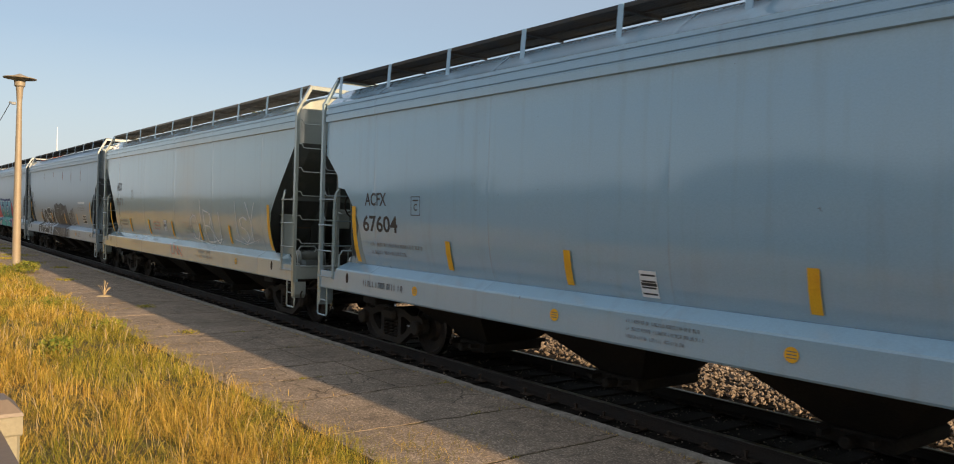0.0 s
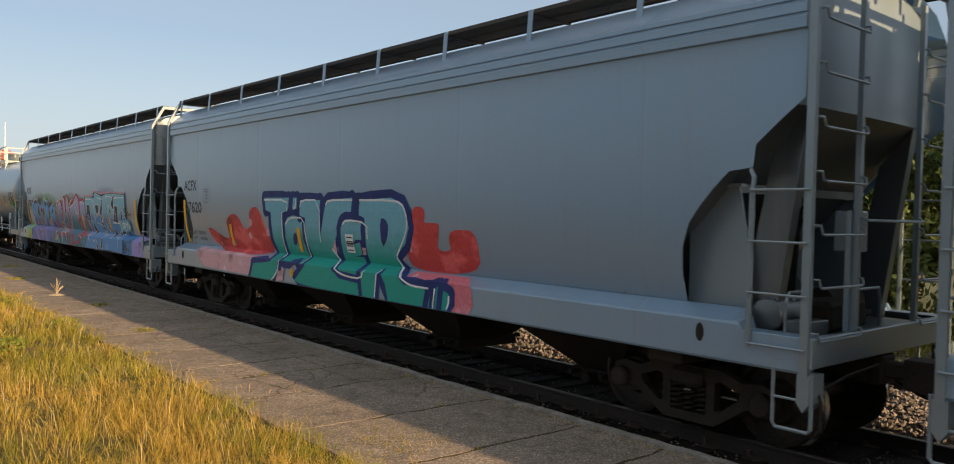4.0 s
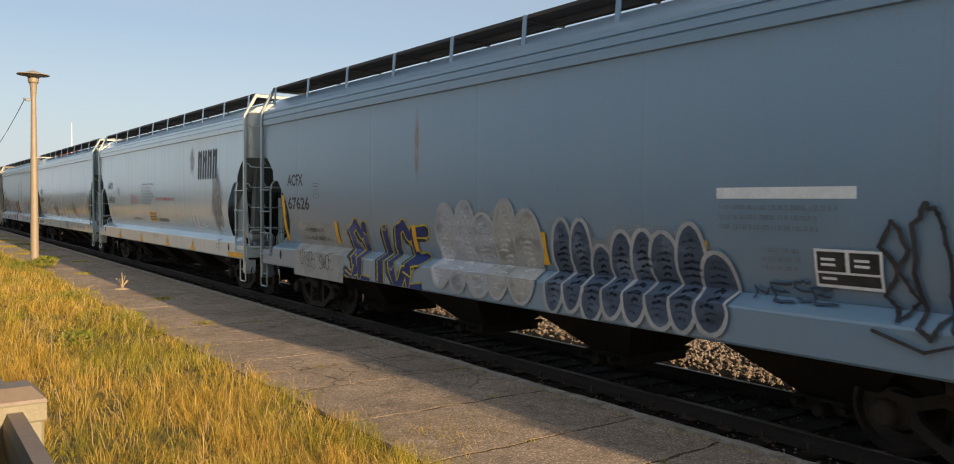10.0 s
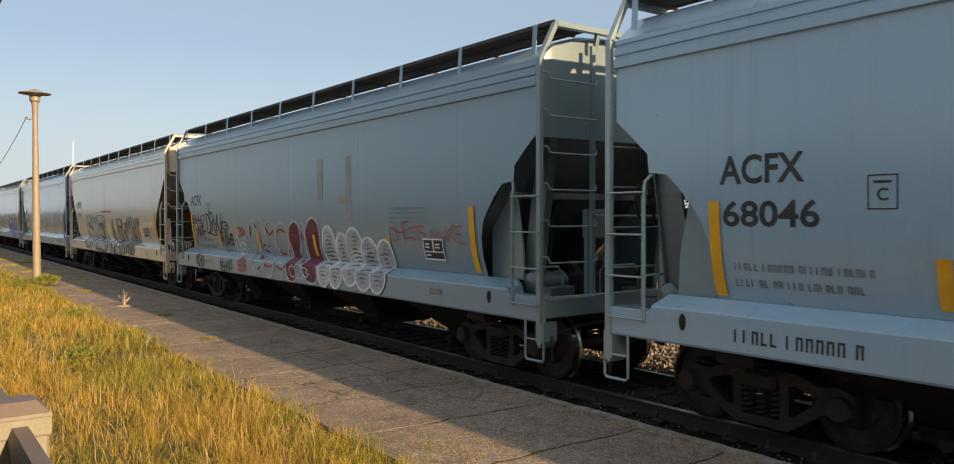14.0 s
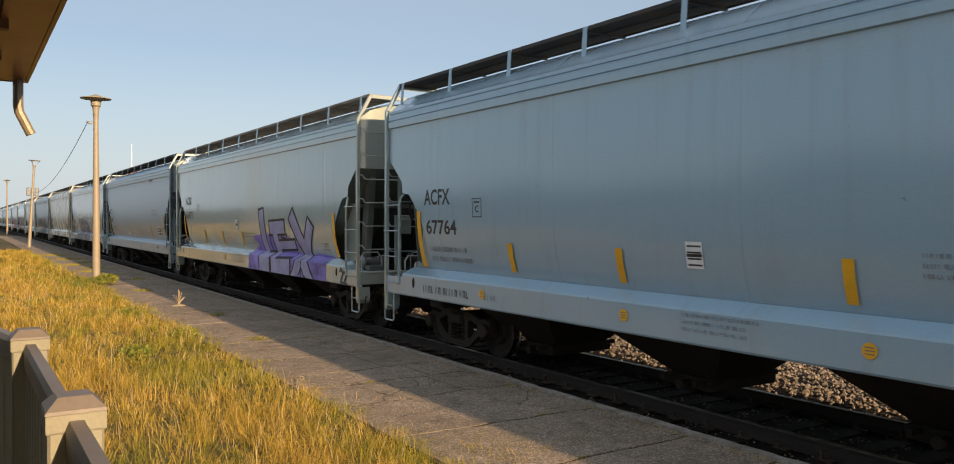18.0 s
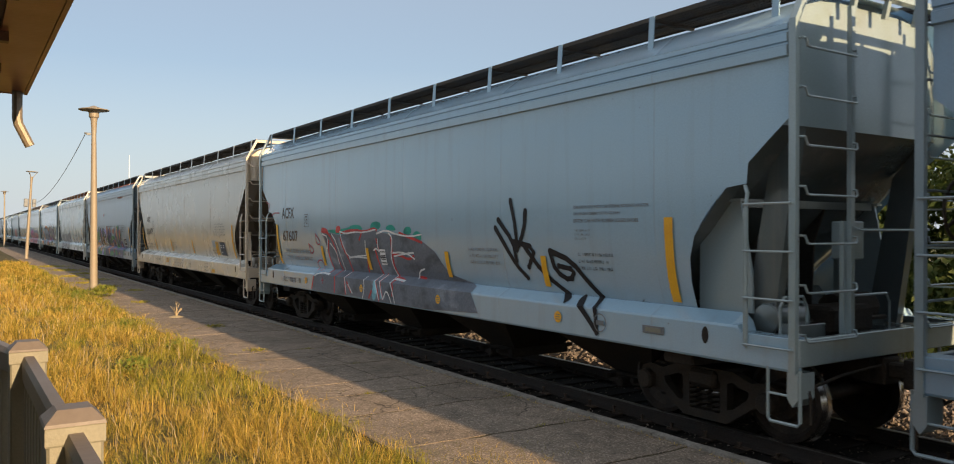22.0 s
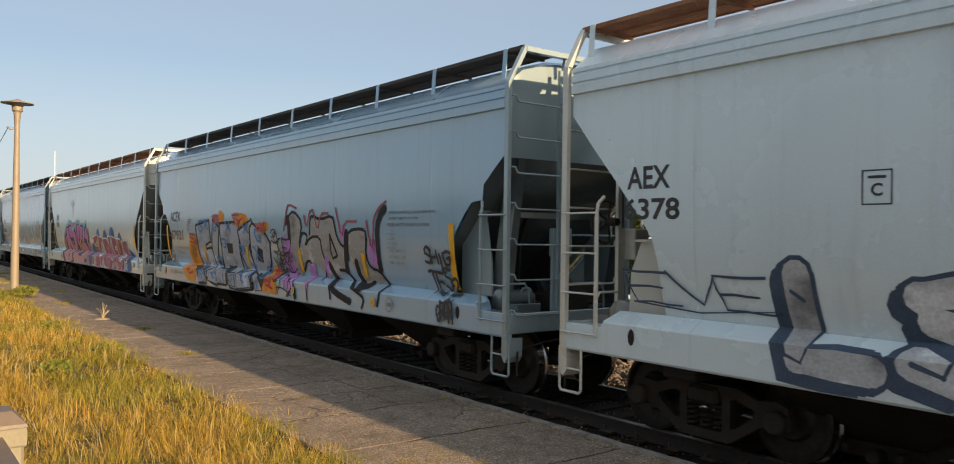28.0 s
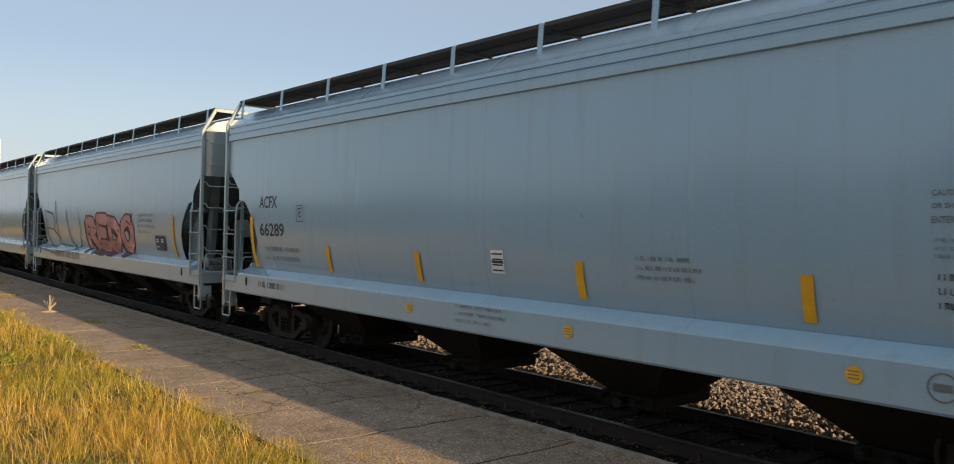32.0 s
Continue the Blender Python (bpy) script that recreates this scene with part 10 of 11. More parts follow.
    m.trace(("8.05,1.28 7.84,1.31 7.78,1.12 7.75,1.36 7.75,1.55", "7.96,1.2 7.66,1.14", "13.2,1.3 13.03,1.38 13.06,1.2 12.73,1.26", "8.47,2.43 8.34,2.35 8.24,2.51", "9.9,2.63 9.73,2.51 9.49,2.63",), "red", 0.07)
    m.form(("12.33,1.33 11.89,1.36 11.85,1.07 12.29,1.03", "11.6,1.12 11.43,1.44 11,1.27 11.03,1.06", "11.08,1.42 10.6,1.42 10.48,1.08 10.91,1.09", "10.17,1.34 9.9,1.37 9.77,1.06 10.16,1.08", "9.71,1.35 9.03,1.46 8.82,1.1 9.65,1.03", "8.78,1.41 8.41,1.35 8.17,1.07 8.53,1.05",), "steel", "black", 0.05)
    m.form(("12.82,1.43 11.79,1.45 11.83,1.33 11.82,1.06 11.9,1.35 12.42,1.34", "10.68,1.51 10.35,1.5 10.16,1.08 10.29,1.06 10.36,1.37 10.5,1.37", "9.02,1.46 8.81,1.46 8.7,1.03 8.81,1.09", "8.56,1.43 8.07,1.38 7.98,1.58 8.11,1.23 8.2,1.09",), "black")
    m.trace(("12.23,1.16 12.12,1.27 11.99,1.11", "11.38,1.3 11.17,1.29 11.33,1.21 11.12,1.19", "10.08,1.29 9.91,1.34 9.99,1.15 10.12,1.17", "9.5,1.35 9.26,1.34 9.45,1.24 9.22,1.18", "9.43,1.38 9.33,1.14", "8.54,1.23 8.4,1.27 8.47,1.11",), "blue", 0.04)
    m.rows(14.63, 13.53, 1.12, 1.29, 1, "BLACKINK")
    m.text(14.9, 14.02, 2.57, 2.85, "ACFX", "BLACKINK")
    m.text(14.8, 13.89, 2.07, 2.34, "67921", "BLACKINK")
    m.box_mark(13.41, 13.12, 2.35, 2.63, "BLACKINK")
    for k, (d, z) in enumerate(((12.35, 2.3), (11.95, 2.35), (11.3, 2.3), (12.1, 1.25), (11.2, 1.5), (10.4, 2.35), (10.7, 1.9), (9.3, 2.3), (9.6, 1.8), (9.0, 1.3), (8.6, 2.1), (8.7, 1.7), (8.2, 1.3))):
        m.tag(d + 0.13, d - 0.13, z, z + 0.28, "GX"[k % 2], "BLUEINK", 0.05)
    for d, z in ((13.0, 2.0), (11.23, 2.5), (9.85, 2.45), (8.45, 2.3), (7.7, 1.3)):
        m.tag(d + 0.2, d - 0.2, z, z + 0.25, "S", "REDINK", 0.06)
    m.tag(7.75, 7.05, 1.85, 2.3, "SUF", "BLACKINK", 0.035)
    m.tag(7.6, 6.95, 1.5, 1.85, "WEST", "BLACKINK", 0.035)
    m.tag(2.06, 1.4, 1.83, 2.1, "SHIG", "BLACKINK", 0.05)
    m.tag(1.97, 1.26, 1.44, 1.81, "TES2", "BLACKINK", 0.05)
    m.tag(1.6, 1.2, 1.04, 1.32, "GRQM", "BLACKINK", 0.05)
    m.stripe(12.12)
    m.stripe(9.3)
    m.stripe(6.54)
    m.stripe(4)
    m.end_stripe(1.35)
    m.end_stripe(15.15)
    m.caution(3.14, 1.75, 2.41, 2.7)
    m.rows(3.13, 2.8, 2.05, 2.35, 4, "GREYINK")
    m.rows(3.1, 2.49, 1.8, 2.09, 3, "GREYINK")
    m.rows(14.68, 13.32, 1.68, 1.92, 2, "GREYINK")
    m.dot(3.54, 3.4, 1.11, 1.26)
    m.dot(6.67, 6.52, 1.13, 1.27)
    m.ring(3.04, 2.84, 1.07, 1.3)


def marks_19(m):
    m.form(("12.12,2.44 11.83,2.73 11.74,2.44", "11.18,2.36 11.09,2.58 10.85,2.64 10.57,2.57 10.62,2.41", "10.36,2.55 10.28,2.75 10.11,2.71 10.15,2.53", "12.84,2.02 12.62,2.36 12.33,2.44 12.54,2.06",), "rose", soft=2)
    m.form(("8.45,2.46 7.99,2.34 7.89,2.09 7.95,1.76 7.81,1.49 7.58,1.11 7.77,0.97 8.09,1.02 8.31,1.98", "10,2.4 9.84,2.65 9.61,2.56 9.72,2.37",), "rose", soft=2, label="rose cloud behind the letters")
    m.form(("13.07,1.38 13.1,1.69 12.9,2.05 12.63,2.11 12.36,2.52 11.94,2.54 11.83,2.73 11.34,2.72 11.21,2.57 11.16,2.4 10.71,2.45 10.49,2.57 10.32,2.61 10.15,2.71 9.69,2.72 9.58,2.68 9.92,2.43 9.45,2.59 9.02,2.59 8.75,2.56 8.58,2.71 8.39,2.63 8.36,2.41 8.18,2.22 7.99,2.11 8.02,1.9 8.13,1.75 7.99,1.57 7.87,1.44 7.95,1.25 7.95,1.09 8.09,0.98 12.48,0.98 12.61,1.22 12.82,1.3",), "sky", label="sky-blue border sprayed round the letters")
    m.form(("13.05,1.43 13.01,1.75 12.83,1.94 12.57,2.06 12.3,2.44 11.91,2.47 11.77,2.54 11.34,2.51 11.19,2.26 10.71,2.28 10.53,2.41 10.27,2.47 10.19,2.53 9.69,2.57 10,2.32 9.88,2.33 9.45,2.51 9.05,2.51 8.85,2.43 9.02,2.25 9.23,1.86 9.02,1.84 8.71,2.41 8.52,2.56 8.45,2.53 8.39,2.36 8.24,2.2 8.03,2.08 8.08,1.89 8.19,1.74 8.06,1.54 7.9,1.41 8.01,1.24 8.01,1.1 8.21,1.01 12.41,0.97 12.76,1.35",), "night", label="dark backing of the pink letters")
    m.form(("12.24,2.37 11.81,2.39 11.82,2.16 11.67,1.98 11.42,1.8 11.28,1.63 11.24,1.41 11.23,1.29 11.43,1.26 11.37,0.97 12.04,0.99 12.29,1.16 12.43,1.39 12.33,1.84 12.22,2.07 12.34,2.24", "11.81,2.44 11.34,2.45 11.24,2.26 10.75,2.26 10.55,2.16 10.46,1.91 10.5,1.66 10.64,1.49 10.83,1.45 10.61,1.07 11.32,0.97 11.33,1.21 11.14,1.26 11.25,1.72 11.4,1.97 11.67,2 11.8,2.21", "10.19,2.45 9.71,2.51 9.69,2.3 9.77,1.84 9.82,1.48 9.65,1.36 9.52,1.35 9.54,1.08 9.64,0.97 10.34,0.99 10.52,1.21 10.51,1.37 10.46,1.49 10.4,1.79 10.39,1.96 10.49,2.2 10.44,2.39 10.31,2.37 10.24,2.25 10.22,2.01 10.33,1.67 10.33,1.46 10.14,1.39 10.05,1.42 10.08,1.69 10.18,2.09", "12.93,1.65 12.71,1.92 12.38,2.07 12.22,2.05 12.53,1.83 12.68,1.46 12.87,1.49", "10.47,2.48 10,2.51 9.96,2.32 9.45,2.46 9.02,2.43 9.17,2.09 9.27,1.83 8.99,1.82 8.73,1.76 8.54,1.57 8.42,1.43 8.28,1.31 8.38,1.27 8.34,1.01 9.7,1 9.67,1.3 9.91,1.41 9.89,1.79 10.04,1.9 10.32,1.48 10.54,1.58", "8.5,2.41 8.3,2.17 8.12,2.08 8.17,1.93 8.35,1.9 8.14,1.55 7.96,1.43 7.98,1.29 8.1,1.19 8.28,1.17 8.35,1.3 8.19,1.41 8.38,1.58 8.48,1.92 8.83,2 8.82,2.13"), fade("pink", "peachpink", 1.72), label="pink and salmon spray-painted letters")
    m.form(("11.91,1.82 11.8,1.63 11.68,1.45 11.58,1.36 11.78,1.36 11.98,1.52", "11.46,1.96 11.05,2.01 10.86,1.93 10.82,1.8 10.88,1.69 11.04,1.63 11.04,1.83 11.36,1.85", "10.31,1.71 10.08,1.69 10.06,1.44 10.14,1.39 10.28,1.43", "9.56,1.39 9.43,1.5 9.02,1.45 8.9,1.32 9.22,1.24", "10,1.9 9.78,1.99 9.48,1.95 9.31,1.8 9.55,1.73 9.65,1.84 9.89,1.82"), "night")
    m.trace(("12.21,2.35 11.84,2.37", "11.19,2.22 10.78,2.23 10.59,2.13 10.5,1.93 10.54,1.69", "10.17,2.42 9.73,2.49", "11.33,1.18 11.22,1 10.65,1.08", "12.29,1.18 12.04,1.02", "10.42,2.37 10.25,2.25 10.24,2.03 10.35,1.67", "11.66,1.35 11.46,1.41 11.32,1.49",), "pinkpale", 0.035)
    m.trace(("10.53,2.41 10.47,2.2 10.39,1.96 10.4,1.75 10.5,1.48 10.51,1.33", "10.2,2.47 10.21,2.09 10.33,1.67 10.31,1.45 10.14,1.39 10.06,1.44 10.1,1.73 10.19,2.07", "9.7,2.32 9.77,1.84 9.81,1.48 9.62,1.36 9.46,1.35", "11.81,2.42 11.8,2.18 11.64,1.99 11.41,1.94 11.23,1.73 11.18,1.38",), "night", 0.075)
    m.form(("6.76,2.08 6.6,2.32 6.4,2.4 6.24,2.16 6.28,2.04", "5.8,2 5.6,2.24 5.4,2.36 5.12,2.2 5,2.04", "4.84,2.08 4.68,2.32 4.48,2.44 4.16,2.4 4.04,2.2 4.04,2", "3.56,2 3.48,2.2 3.28,2.24 3.08,2.12 3,1.88", "2.52,1.72 2.08,1.64 1.76,1.52 1.4,1.24 1.36,0.97 2.28,0.97", "7.8,1.72 7.28,1.88 6.96,0.97 7.52,0.97"), "denim", soft=2, label="blue domed cloud behind the letters")
    m.form(("7.32,2.04 6.52,2.12 6.64,1.92 7.08,1.8 7.08,1.68 6.32,1.72 6.52,1.52 6.92,1.44 6.6,1.12 6.92,0.97 7.04,1.36", "6.48,2.04 5.8,2.04 6.32,1.48 6.24,1.4 5.64,1.32 5.72,0.97 6.36,0.97 6.44,1.2 6.52,1.48", "5.76,2 5.2,2 4.88,1.76 4.56,1 4.96,1 5.28,1.4 5.4,1 5.64,1.08 5.76,1.44", "4.96,2.08 4.6,2.08 4.68,1.72 4.52,1.6 4.2,1.04 4.6,0.97 4.72,1.52 4.88,1.84", "4.44,2.08 3.72,2 3.8,1.76 4.12,1.76 4.16,1.64 3.92,1.6 3.96,1.44 4.12,1.4 3.96,1.28 3.76,1.28 3.92,0.97 4.32,0.97 4.4,1.52", "3.76,2 3.32,2 3.08,1.84 3.12,1.64 3.36,1.44 2.84,1.24 2.52,1.36 2.64,0.97 3.08,0.97 3.32,1.32 3.32,0.97 3.68,0.97 3.8,1.44", "3.04,1.92 2.4,1.96 2.48,1.76 2.2,1.36 2.24,1 2.56,0.97 2.56,1.4 3,1.56"), "crimson", "white", 0.08, label="crimson spray-painted letters with a white outline")
    m.text(14.46, 14.0, 2.71, 2.95, "AEX", "BLACKINK")
    m.text(14.52, 13.87, 2.42, 2.64, "7685", "BLACKINK")
    m.rows(14.4, 13.15, 1.53, 1.81, 2, "BLACKINK")
    m.end_stripe(14.97)
    m.stripe(12.74)
    m.stripe(9.58)
    m.dot(12.72, 12.53, 1.1, 1.26)
    m.dot(9.62, 9.43, 1.1, 1.26)
    m.tag(13.05, 12.75, 1.05, 1.26, "SNF", "BLACKINK", 0.03)
    m.tag(2.2, 1.76, 1.04, 1.34, "LFD.", "WHITEINK", 0.04)
    m.stripe(6.7)
    m.stripe(3.55)
    m.end_stripe(1.37)
    m.rows(2.38, 1.91, 1.82, 2.04, 3, "GREYINK")
    m.rows(2.99, 2.43, 1.66, 1.96, 4, "GREYINK")
    m.dot(6.7, 6.51, 1.18, 1.31)
    m.dot(3.51, 3.37, 1.17, 1.3)


def marks_20(m):
    m.rows(14.56, 13.05, 1.08, 1.31, 1, "BLACKINK")
    m.text(14.72, 13.9, 2.63, 2.86, "ACFX", "BLACKINK")
    m.text(14.67, 13.68, 2.1, 2.35, "66289", "BLACKINK")
    m.box_mark(13.18, 12.96, 2.41, 2.65, "BLACKINK")
    m.stripe(12.13)
    m.stripe(9.59)
    m.stripe(6.47)
    m.stripe(3.78)
    m.end_stripe(15)
    m.rows(14.53, 12.86, 1.62, 1.96, 2, "GREYINK")
    m.label(7.99, 7.75, 1.76, 2.05)
    m.rows(5.67, 4.77, 1.8, 2.1, 3, "GREYINK")
    m.caution(2.77, 1.55, 2.41, 2.72)
    m.rows(2.74, 2.3, 2.15, 2.34, 3, "GREYINK")
    m.rows(2.72, 1.98, 1.74, 2.08, 3, "BLACKINK")
    m.end_stripe(1.38)
    m.rows(8.59, 7.45, 1.06, 1.34, 3, "GREYINK")
    m.ring(2.74, 2.54, 1.05, 1.28)
    m.badge(2.09, 1.77, 1.06, 1.16)
    m.dot(9.71, 9.56, 1.13, 1.24)
    m.dot(6.6, 6.47, 1.08, 1.19)
    m.dot(3.38, 3.25, 1.07, 1.21)


def marks_21(m):
    m.piece(9.39, 4.81, 1.38, 2.56, "REDO", "rosedust", "maroon", 0.55)
    m.tag(15.8, 10.1, 1.22, 2.67, "ABLU", "slateink", 0.06)
    m.panel(3.18, 2.48, 1.63, 1.99, True)
    m.end_stripe(1.9)
    m.rows(4.48, 3.08, 2.01, 2.58, 4, "GREYINK")
    m.rows(13.42, 9.89, 1, 1.46, 1, "BLACKINK")


for number, draw in enumerate((marks_1, marks_2, marks_3, marks_4, marks_5, marks_6, marks_7, marks_8, marks_9, marks_10, marks_11, marks_12, marks_13, marks_14, marks_15, marks_16, marks_17, marks_18, marks_19, marks_20, marks_21)):
    draw(Marks(TRAIN[number + 1][0]))


def tank_marks(m, big, at, table_white):
    """Lettering, stripes and placards that both tank cars carry; at: places along the car."""
    m.fit(at["name"], at["name"] - 1.95, 2.24 if table_white else 2.37, 2.50 if table_white else 2.63, big, "WHITEINK")
    z = 2.47 if table_white else 2.62
    for d in at["stripes"]:
        s = Sheet(tank_side, 0.006)
        s.quad(d + 0.06, d - 0.06, z - 0.25, z + 0.25)
        s.done("yellow_stripe", YELLOW, m.car)
    for d in at["ends"]:
        s = Sheet(tank_side, 0.012)
        s.quad(d + 0.06, d - 0.06, z - 0.49, z + 0.49)
        s.done("yellow_stripe", YELLOW, m.car)
    if table_white:
        m.rows(at["name"] - 0.05, at["name"] - 1.9, z - 0.66, z - 0.38, 2, "WHITEINK")
    else:
        m.lines(at["name"] - 0.05, at["name"] - 1.95, z - 0.66, z - 0.36, ("LD LMT  204900 LB   92900 KG", "LT WT    81100 LB   36800 KG"), "WHITEINK")
    # placard on the point of a square
    x, d, zc = -1.56, at["placard"], 1.5
    bm = bmesh.new()
    solid(bm, [[(x + k, d, zc - 0.21), (x + k, d + 0.21, zc), (x + k, d, zc + 0.21), (x + k, d - 0.21, zc)] for k in (-0.012, 0)])
    ob = part("placard", bm, WHITEINK, m.car, "white diamond hazard placard")
    bm = bmesh.new()
    bar(bm, (x + 0.02, d, zc - 0.2), (x + 0.02, d, zc - 0.45), 0.05, 0.03)
    part("placard_stem", bm, PAINT, ob)
    flat = lambda dd, zz, lift: (x - 0.013 - lift, dd, zz)
    s = Sheet(flat, 0.003)
    s.add([(d, zc - 0.18), (d + 0.1, zc - 0.08), (d - 0.1, zc - 0.08)], [(0, 1, 2)])
    s.add([(d - 0.17, zc - 0.02), (d - 0.17, zc + 0.02), (d - 0.10, zc + 0.08), (d - 0.10, zc - 0.08)], [(0, 1, 2, 3)])
    s.add([(d + 0.17, zc - 0.02), (d + 0.17, zc + 0.02), (d + 0.10, zc + 0.08), (d + 0.10, zc - 0.08)], [(0, 1, 2, 3)])
    s.done("placard_fields", BLACKINK, ob)
    text_on(ob, "2789", d + 0.09, d - 0.09, zc - 0.04, zc + 0.04, BLACKINK, flat, 0.003)
    # test table
    d0, d1 = at["table"]
    s = m.sheet()
    if not table_white:
        s.quad(d0, d1, z - 0.44, z + 0.16)
        s.done("data_table", BLACKINK, m.car)
        s = m.sheet()
    h = 0.075
    for k in range(9):
        s.quad(d0 + 0.01, d1 - 0.01, z - 0.44 + h * k, z - 0.434 + h * k)
        for j in range(3):
            a = d0 - (d0 - d1) * (0.03 + 0.34 * j)
            s.quad(a, a - 0.08 - 0.14 * hash01(k, j), z - 0.408 + h * k, z - 0.388 + h * k)
    s.done("table_print", WHITEINK, m.car)


def box_on_tank(m, name, d0, d1, z0, z1, material):
    s = m.sheet(0.002)
    s.quad(d0, d1, z0, z1)
    return s.done(name, material, m.car)


TANK_A, TANK_B = TRAIN[-2][0], TRAIN[-1][0]
ma, mb = Marks(TANK_A, tank_side), Marks(TANK_B, tank_side)
tank_marks(ma, "GATX 29082", {"name": 6.1, "stripes": (4.04, 1.95, -1.1, -4.34), "ends": (7.0, -6.95), "placard": -4.35, "table": (-5.7, -6.7)}, False)
tank_marks(mb, "CELX 98220", {"name": 5.15, "stripes": (3.0, 0.95, -1.6, -3.35), "ends": (6.5, -6.15), "placard": -5.6, "table": (-5.2, -6.4)}, True)
ma.box_mark(3.95, 3.69, 2.34, 2.62, "WHITEINK")
mb.box_mark(2.8, 2.5, 2.14, 2.42, "WHITEINK")
ma.tag(6.87, 5.94, 2.08, 2.42, "RWET", "WHITEINK", 0.03)
ma.tag(3.0, 2.1, 2.11, 2.5, "BSMK", "WHITEINK", 0.03)
p = box_on_tank(ma, "yellow_plate", 1.1, 0.3, 1.78, 2.35, spray("yellow"))
p = box_on_tank(ma, "plate_corner", 0.75, 0.38, 1.83, 2.1, WHITEINK)
p = box_on_tank(ma, "white_plate", -2.41, -3.21, 2.29, 2.61, spray("patch"))
ma.rows(-2.47, -3.15, 2.31, 2.58, 2, "BLACKINK")
ma.rows(-3.25, -4.26, 2.55, 2.62, 1, "WHITEINK")
ma.panel(-4.51, -4.97, 2.3, 2.62)
s = ma.sheet()
s.disc(-4.76, 2.2, 0.11, 16, 0.05)
s.done("oval_label", WHITEINK, TANK_A)
ma.tag(-0.15, -1.09, 2.85, 3.3, "SFBL", "teal", 0.05)
ma.tag(-0.15, -1.09, 3.0, 3.4, "OEAS", "teal", 0.05)
ma.patch(-1.4, -1.75, 2.5, 3.85, "iron", 3, 0.5, 0.3, "rust run below the platform")
ma.patch(1.3, 0.9, 2.4, 3.85, "iron", 6, 0.35, 0.3)
ma.rows(-0.35, -1.26, 1.94, 2.13, 3, "WHITEINK")
ma.rows(-2.53, -3.31, 1.92, 2.1, 3, "WHITEINK")
ma.patch(-6.2, -7.05, 1.6, 2.55, "green", 4, 0.9, 0.4)
ma.tag(-6.3, -7.0, 1.7, 2.4, "WX", "green", 0.06)
mb.tag(2.25, 1.75, 1.6, 2.3, "MB", "WHITEINK", 0.04)
mb.tag(1.9, 1.35, 1.75, 2.2, "OYE", "WHITEINK", 0.034)
mb.tag(1.05, 0.3, 1.6, 2.5, "WR", "WHITEINK", 0.04)
mb.tag(0.95, 0.25, 1.5, 2.2, "EZN", "WHITEINK", 0.035)
mb.tag(0.9, 0.2, 1.7, 2.35, "MVS", "WHITEINK", 0.03)
mb.rows(1.1, 0.05, 1.93, 2.02, 2, "WHITEINK")
mb.plate(-2.02, -2.9, 1.84, 2.14)
mb.panel(-4.16, -4.7, 1.83, 2.14)
for d0, d1, z0, z1 in ((-3.31, -4.04, 1.85, 2.26), (-4.75, -5.4, 1.68, 2.11), (-5.96, -6.5, 1.6, 2.04)):
    box_on_tank(mb, "painted_patch", d0, d1, z0, z1, spray("slate", 0.8))
box_on_tank(mb, "painted_patch", 2.35, 1.6, 1.4, 2.42, spray("belt"))
mb.patch(-1.75, -1.85, 1.9, 3.8, "iron", 4, 0.3, 0.2)
# a repainted belt round the second tank's middle, its colour deepened for a dark reflection
bm = bmesh.new()
lathe(bm, [(-2.2, TR + 0.003), (-2.2, TR + 0.008), (1.62, TR + 0.008), (1.62, TR + 0.003)], "y", (0, 0, TZ), 64, cap=False)
belt = part("repainted_belt", bm, PAINT, TANK_B, "repainted belt, darkened further for a reflection", True)
belt.color = (0.115, 0.14, 0.16, 0.12)


def head_text(car, ring, deep, string, x0, x1, z0, z1):
    """White stencil on the leading head of a tank."""
    def place(x, z, lift):
        r = min(0.98, math.hypot(x, z - TZ) / TR)
        return (x, -ring - deep * math.sqrt(1 - r * r) - lift, z)
    text_on(car, string, x0, x1, z0, z1, WHITEINK, place, 0.006)


for tank_ob, tank_ring, tank_deep, tank_name in ((TANK_A, 7.08, 1.12, "GATX 29082"), (TANK_B, 6.15, 0.95, "CELX 98220")):
    head_text(tank_ob, tank_ring, tank_deep, tank_name, -0.42, 0.42, 3.10, 3.22)
    head_text(tank_ob, tank_ring, tank_deep, "CAPY 20900 GAL", -0.3, 0.3, 2.93, 3.0)
    head_text(tank_ob, tank_ring, tank_deep, "CAPY 79100 L", -0.3, 0.25, 2.83, 2.9)


def end_text(number, string, x0, x1, z0, z1, colour="GREYINK"):
    """Stencil on the leading end sheet of a hopper car."""
    text_on(TRAIN[number][0], string, x0, x1, z0, z1, ink(colour), lambda x, z, lift: (x, -HALF + 0.25 - lift - 0.003, z), 0.003)


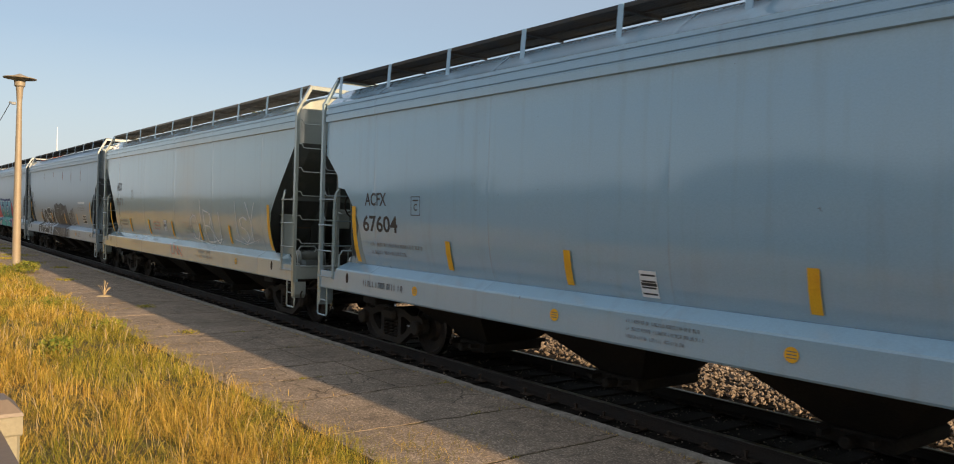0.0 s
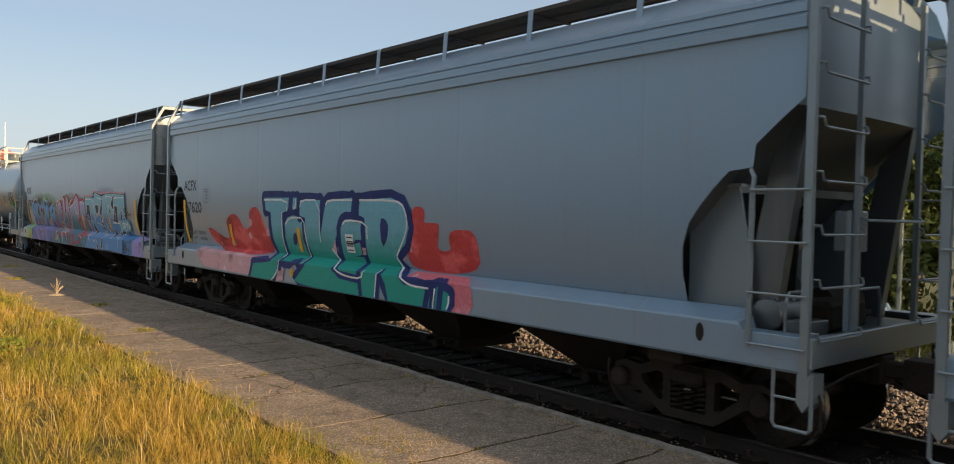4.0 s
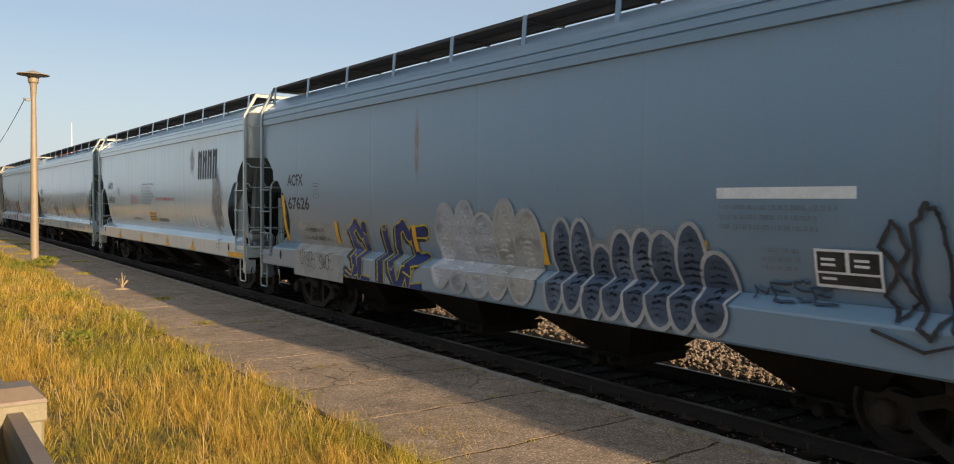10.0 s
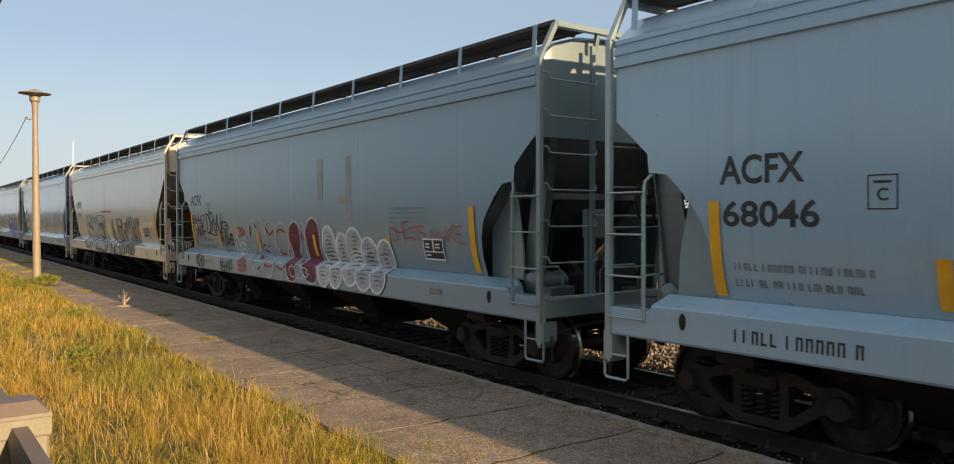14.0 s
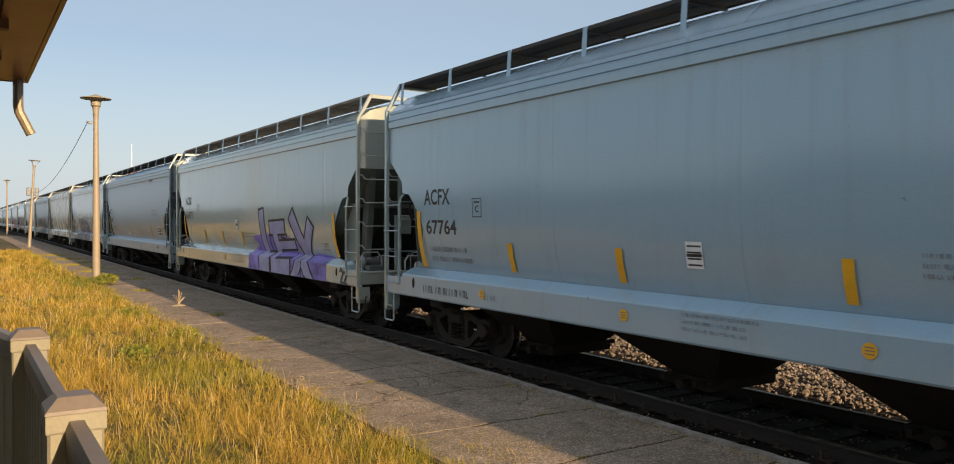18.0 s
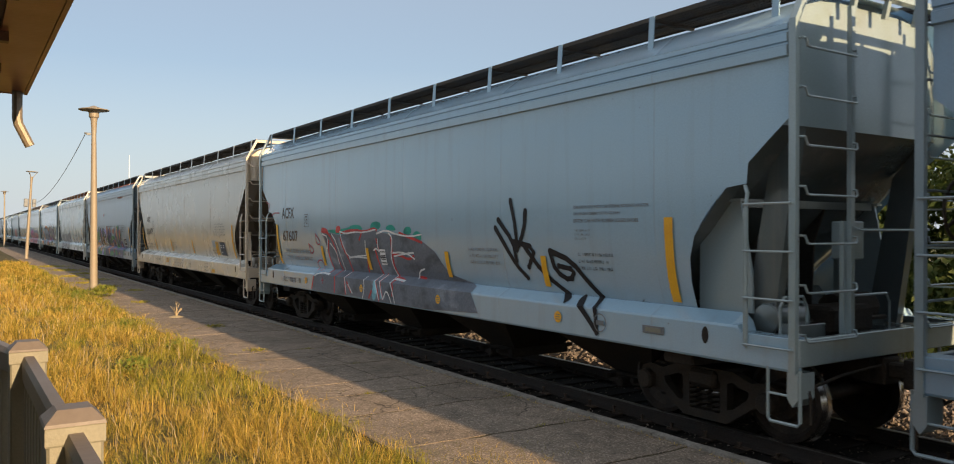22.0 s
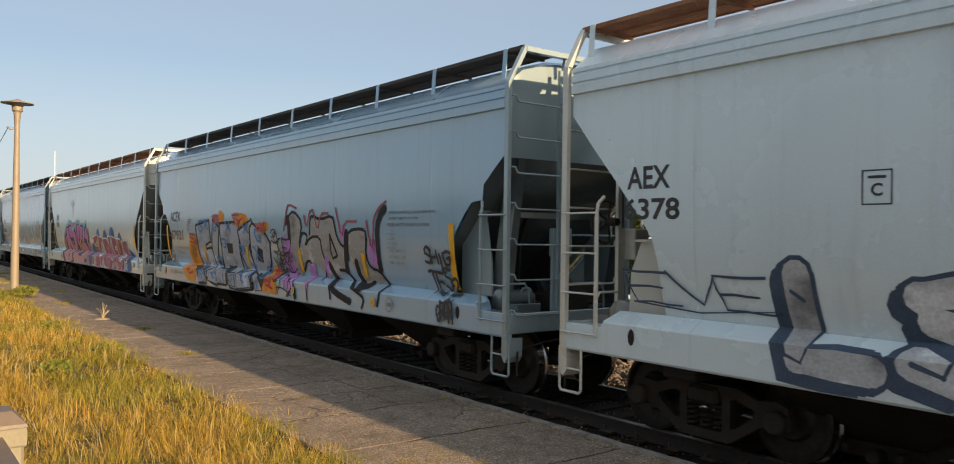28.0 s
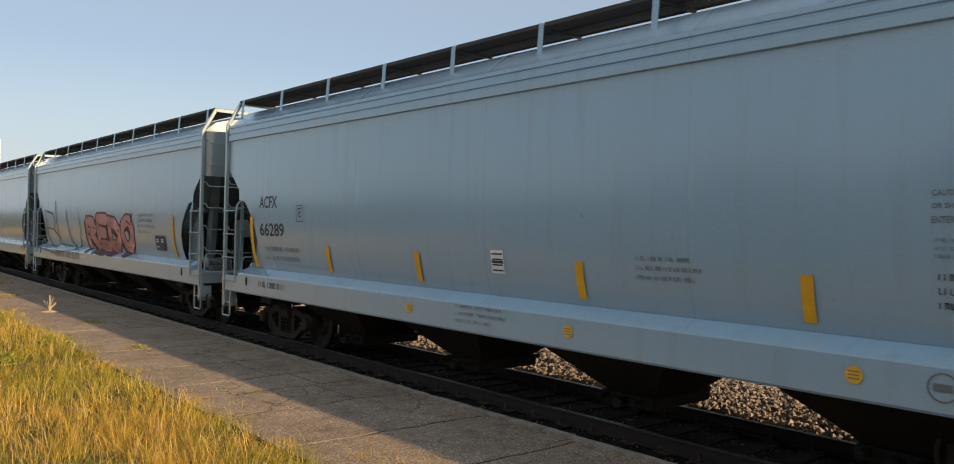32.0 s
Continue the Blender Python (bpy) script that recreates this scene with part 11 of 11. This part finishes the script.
end_text(19, "AEX 7685", 0.12, 0.77, 4.2, 4.33)
end_text(17, "AEX 7682", -0.1, 0.55, 4.2, 4.33)
end_text(2, "CAUTION", -0.3, 0.3, 4.28, 4.37, "REDINK")
end_text(2, "NO SIDE LADDER", -0.42, 0.42, 4.13, 4.22, "REDINK")

# rust stains and grime with a shape of their own
for number, d0, d1, z0, z1, colour, deep in ((19, 11.0, 10.75, 2.7, 3.6, "peach", 0.35), (19, 11.4, 10.4, 3.2, 3.6, "peach", 0.2), (7, 2.6, 1.7, 1.5, 3.2, "warmg", 0.6), (7, 4.4, 3.9, 3.0, 3.9, "warmg", 0.4), (6, 9.8, 9.65, 2.6, 3.9, "peach", 0.35), (15, 7.6, 7.45, 2.2, 3.95, "peach", 0.2), (15, 11.2, 11.05, 2.6, 3.95, "peach", 0.2), (15, 4.1, 3.95, 1.8, 3.95, "peach", 0.2), (10, 9.0, 8.85, 2.4, 3.9, "peach", 0.2), (17, 6.2, 6.0, 2.5, 3.9, "peach", 0.2), (3, 7.2, 7.05, 3.4, 3.9, "oxide", 0.7), (3, 5.3, 5.2, 3.3, 3.9, "oxide", 0.8), (3, 3.4, 3.3, 3.2, 3.9, "oxide", 0.8), (3, 9.4, 9.3, 3.6, 3.9, "oxide", 0.7), (3, 11.8, 11.7, 3.5, 3.9, "oxide", 0.6)):
    Marks(TRAIN[number][0]).patch(d0, d1, z0, z1, colour, 2, deep, 0.25, "rusty stain")


# ---------------------------------------------------------------- what moves
def motions():
    times = list(range(0, 33, 2))
    for car, mid in TRAIN:
        walk(car, [(t, pose(XC, mid - gone(t), 0)) for t in times])
    # wheels roll by the way that the train has run; alike wheelsets share one set of keys
    rolled = {}
    for car, mid in TRAIN:
        for w in [o for o in car.children_recursive if o.name.split(".")[0] == "wheelset"]:
            y = round(w.matrix_basis.translation.y, 3)
            if y not in rolled:
                walk(w, [(k / FPS, pose(0, y, 0.46, math.degrees(gone(k / FPS) / 0.46))) for k in range(32 * FPS + 1)])
                rolled[y] = w
            else:
                w.rotation_mode = "QUATERNION"
                keys = w.animation_data_create()
                keys.action = rolled[y].animation_data.action
                keys.action_slot = rolled[y].animation_data.action_slot


motions()
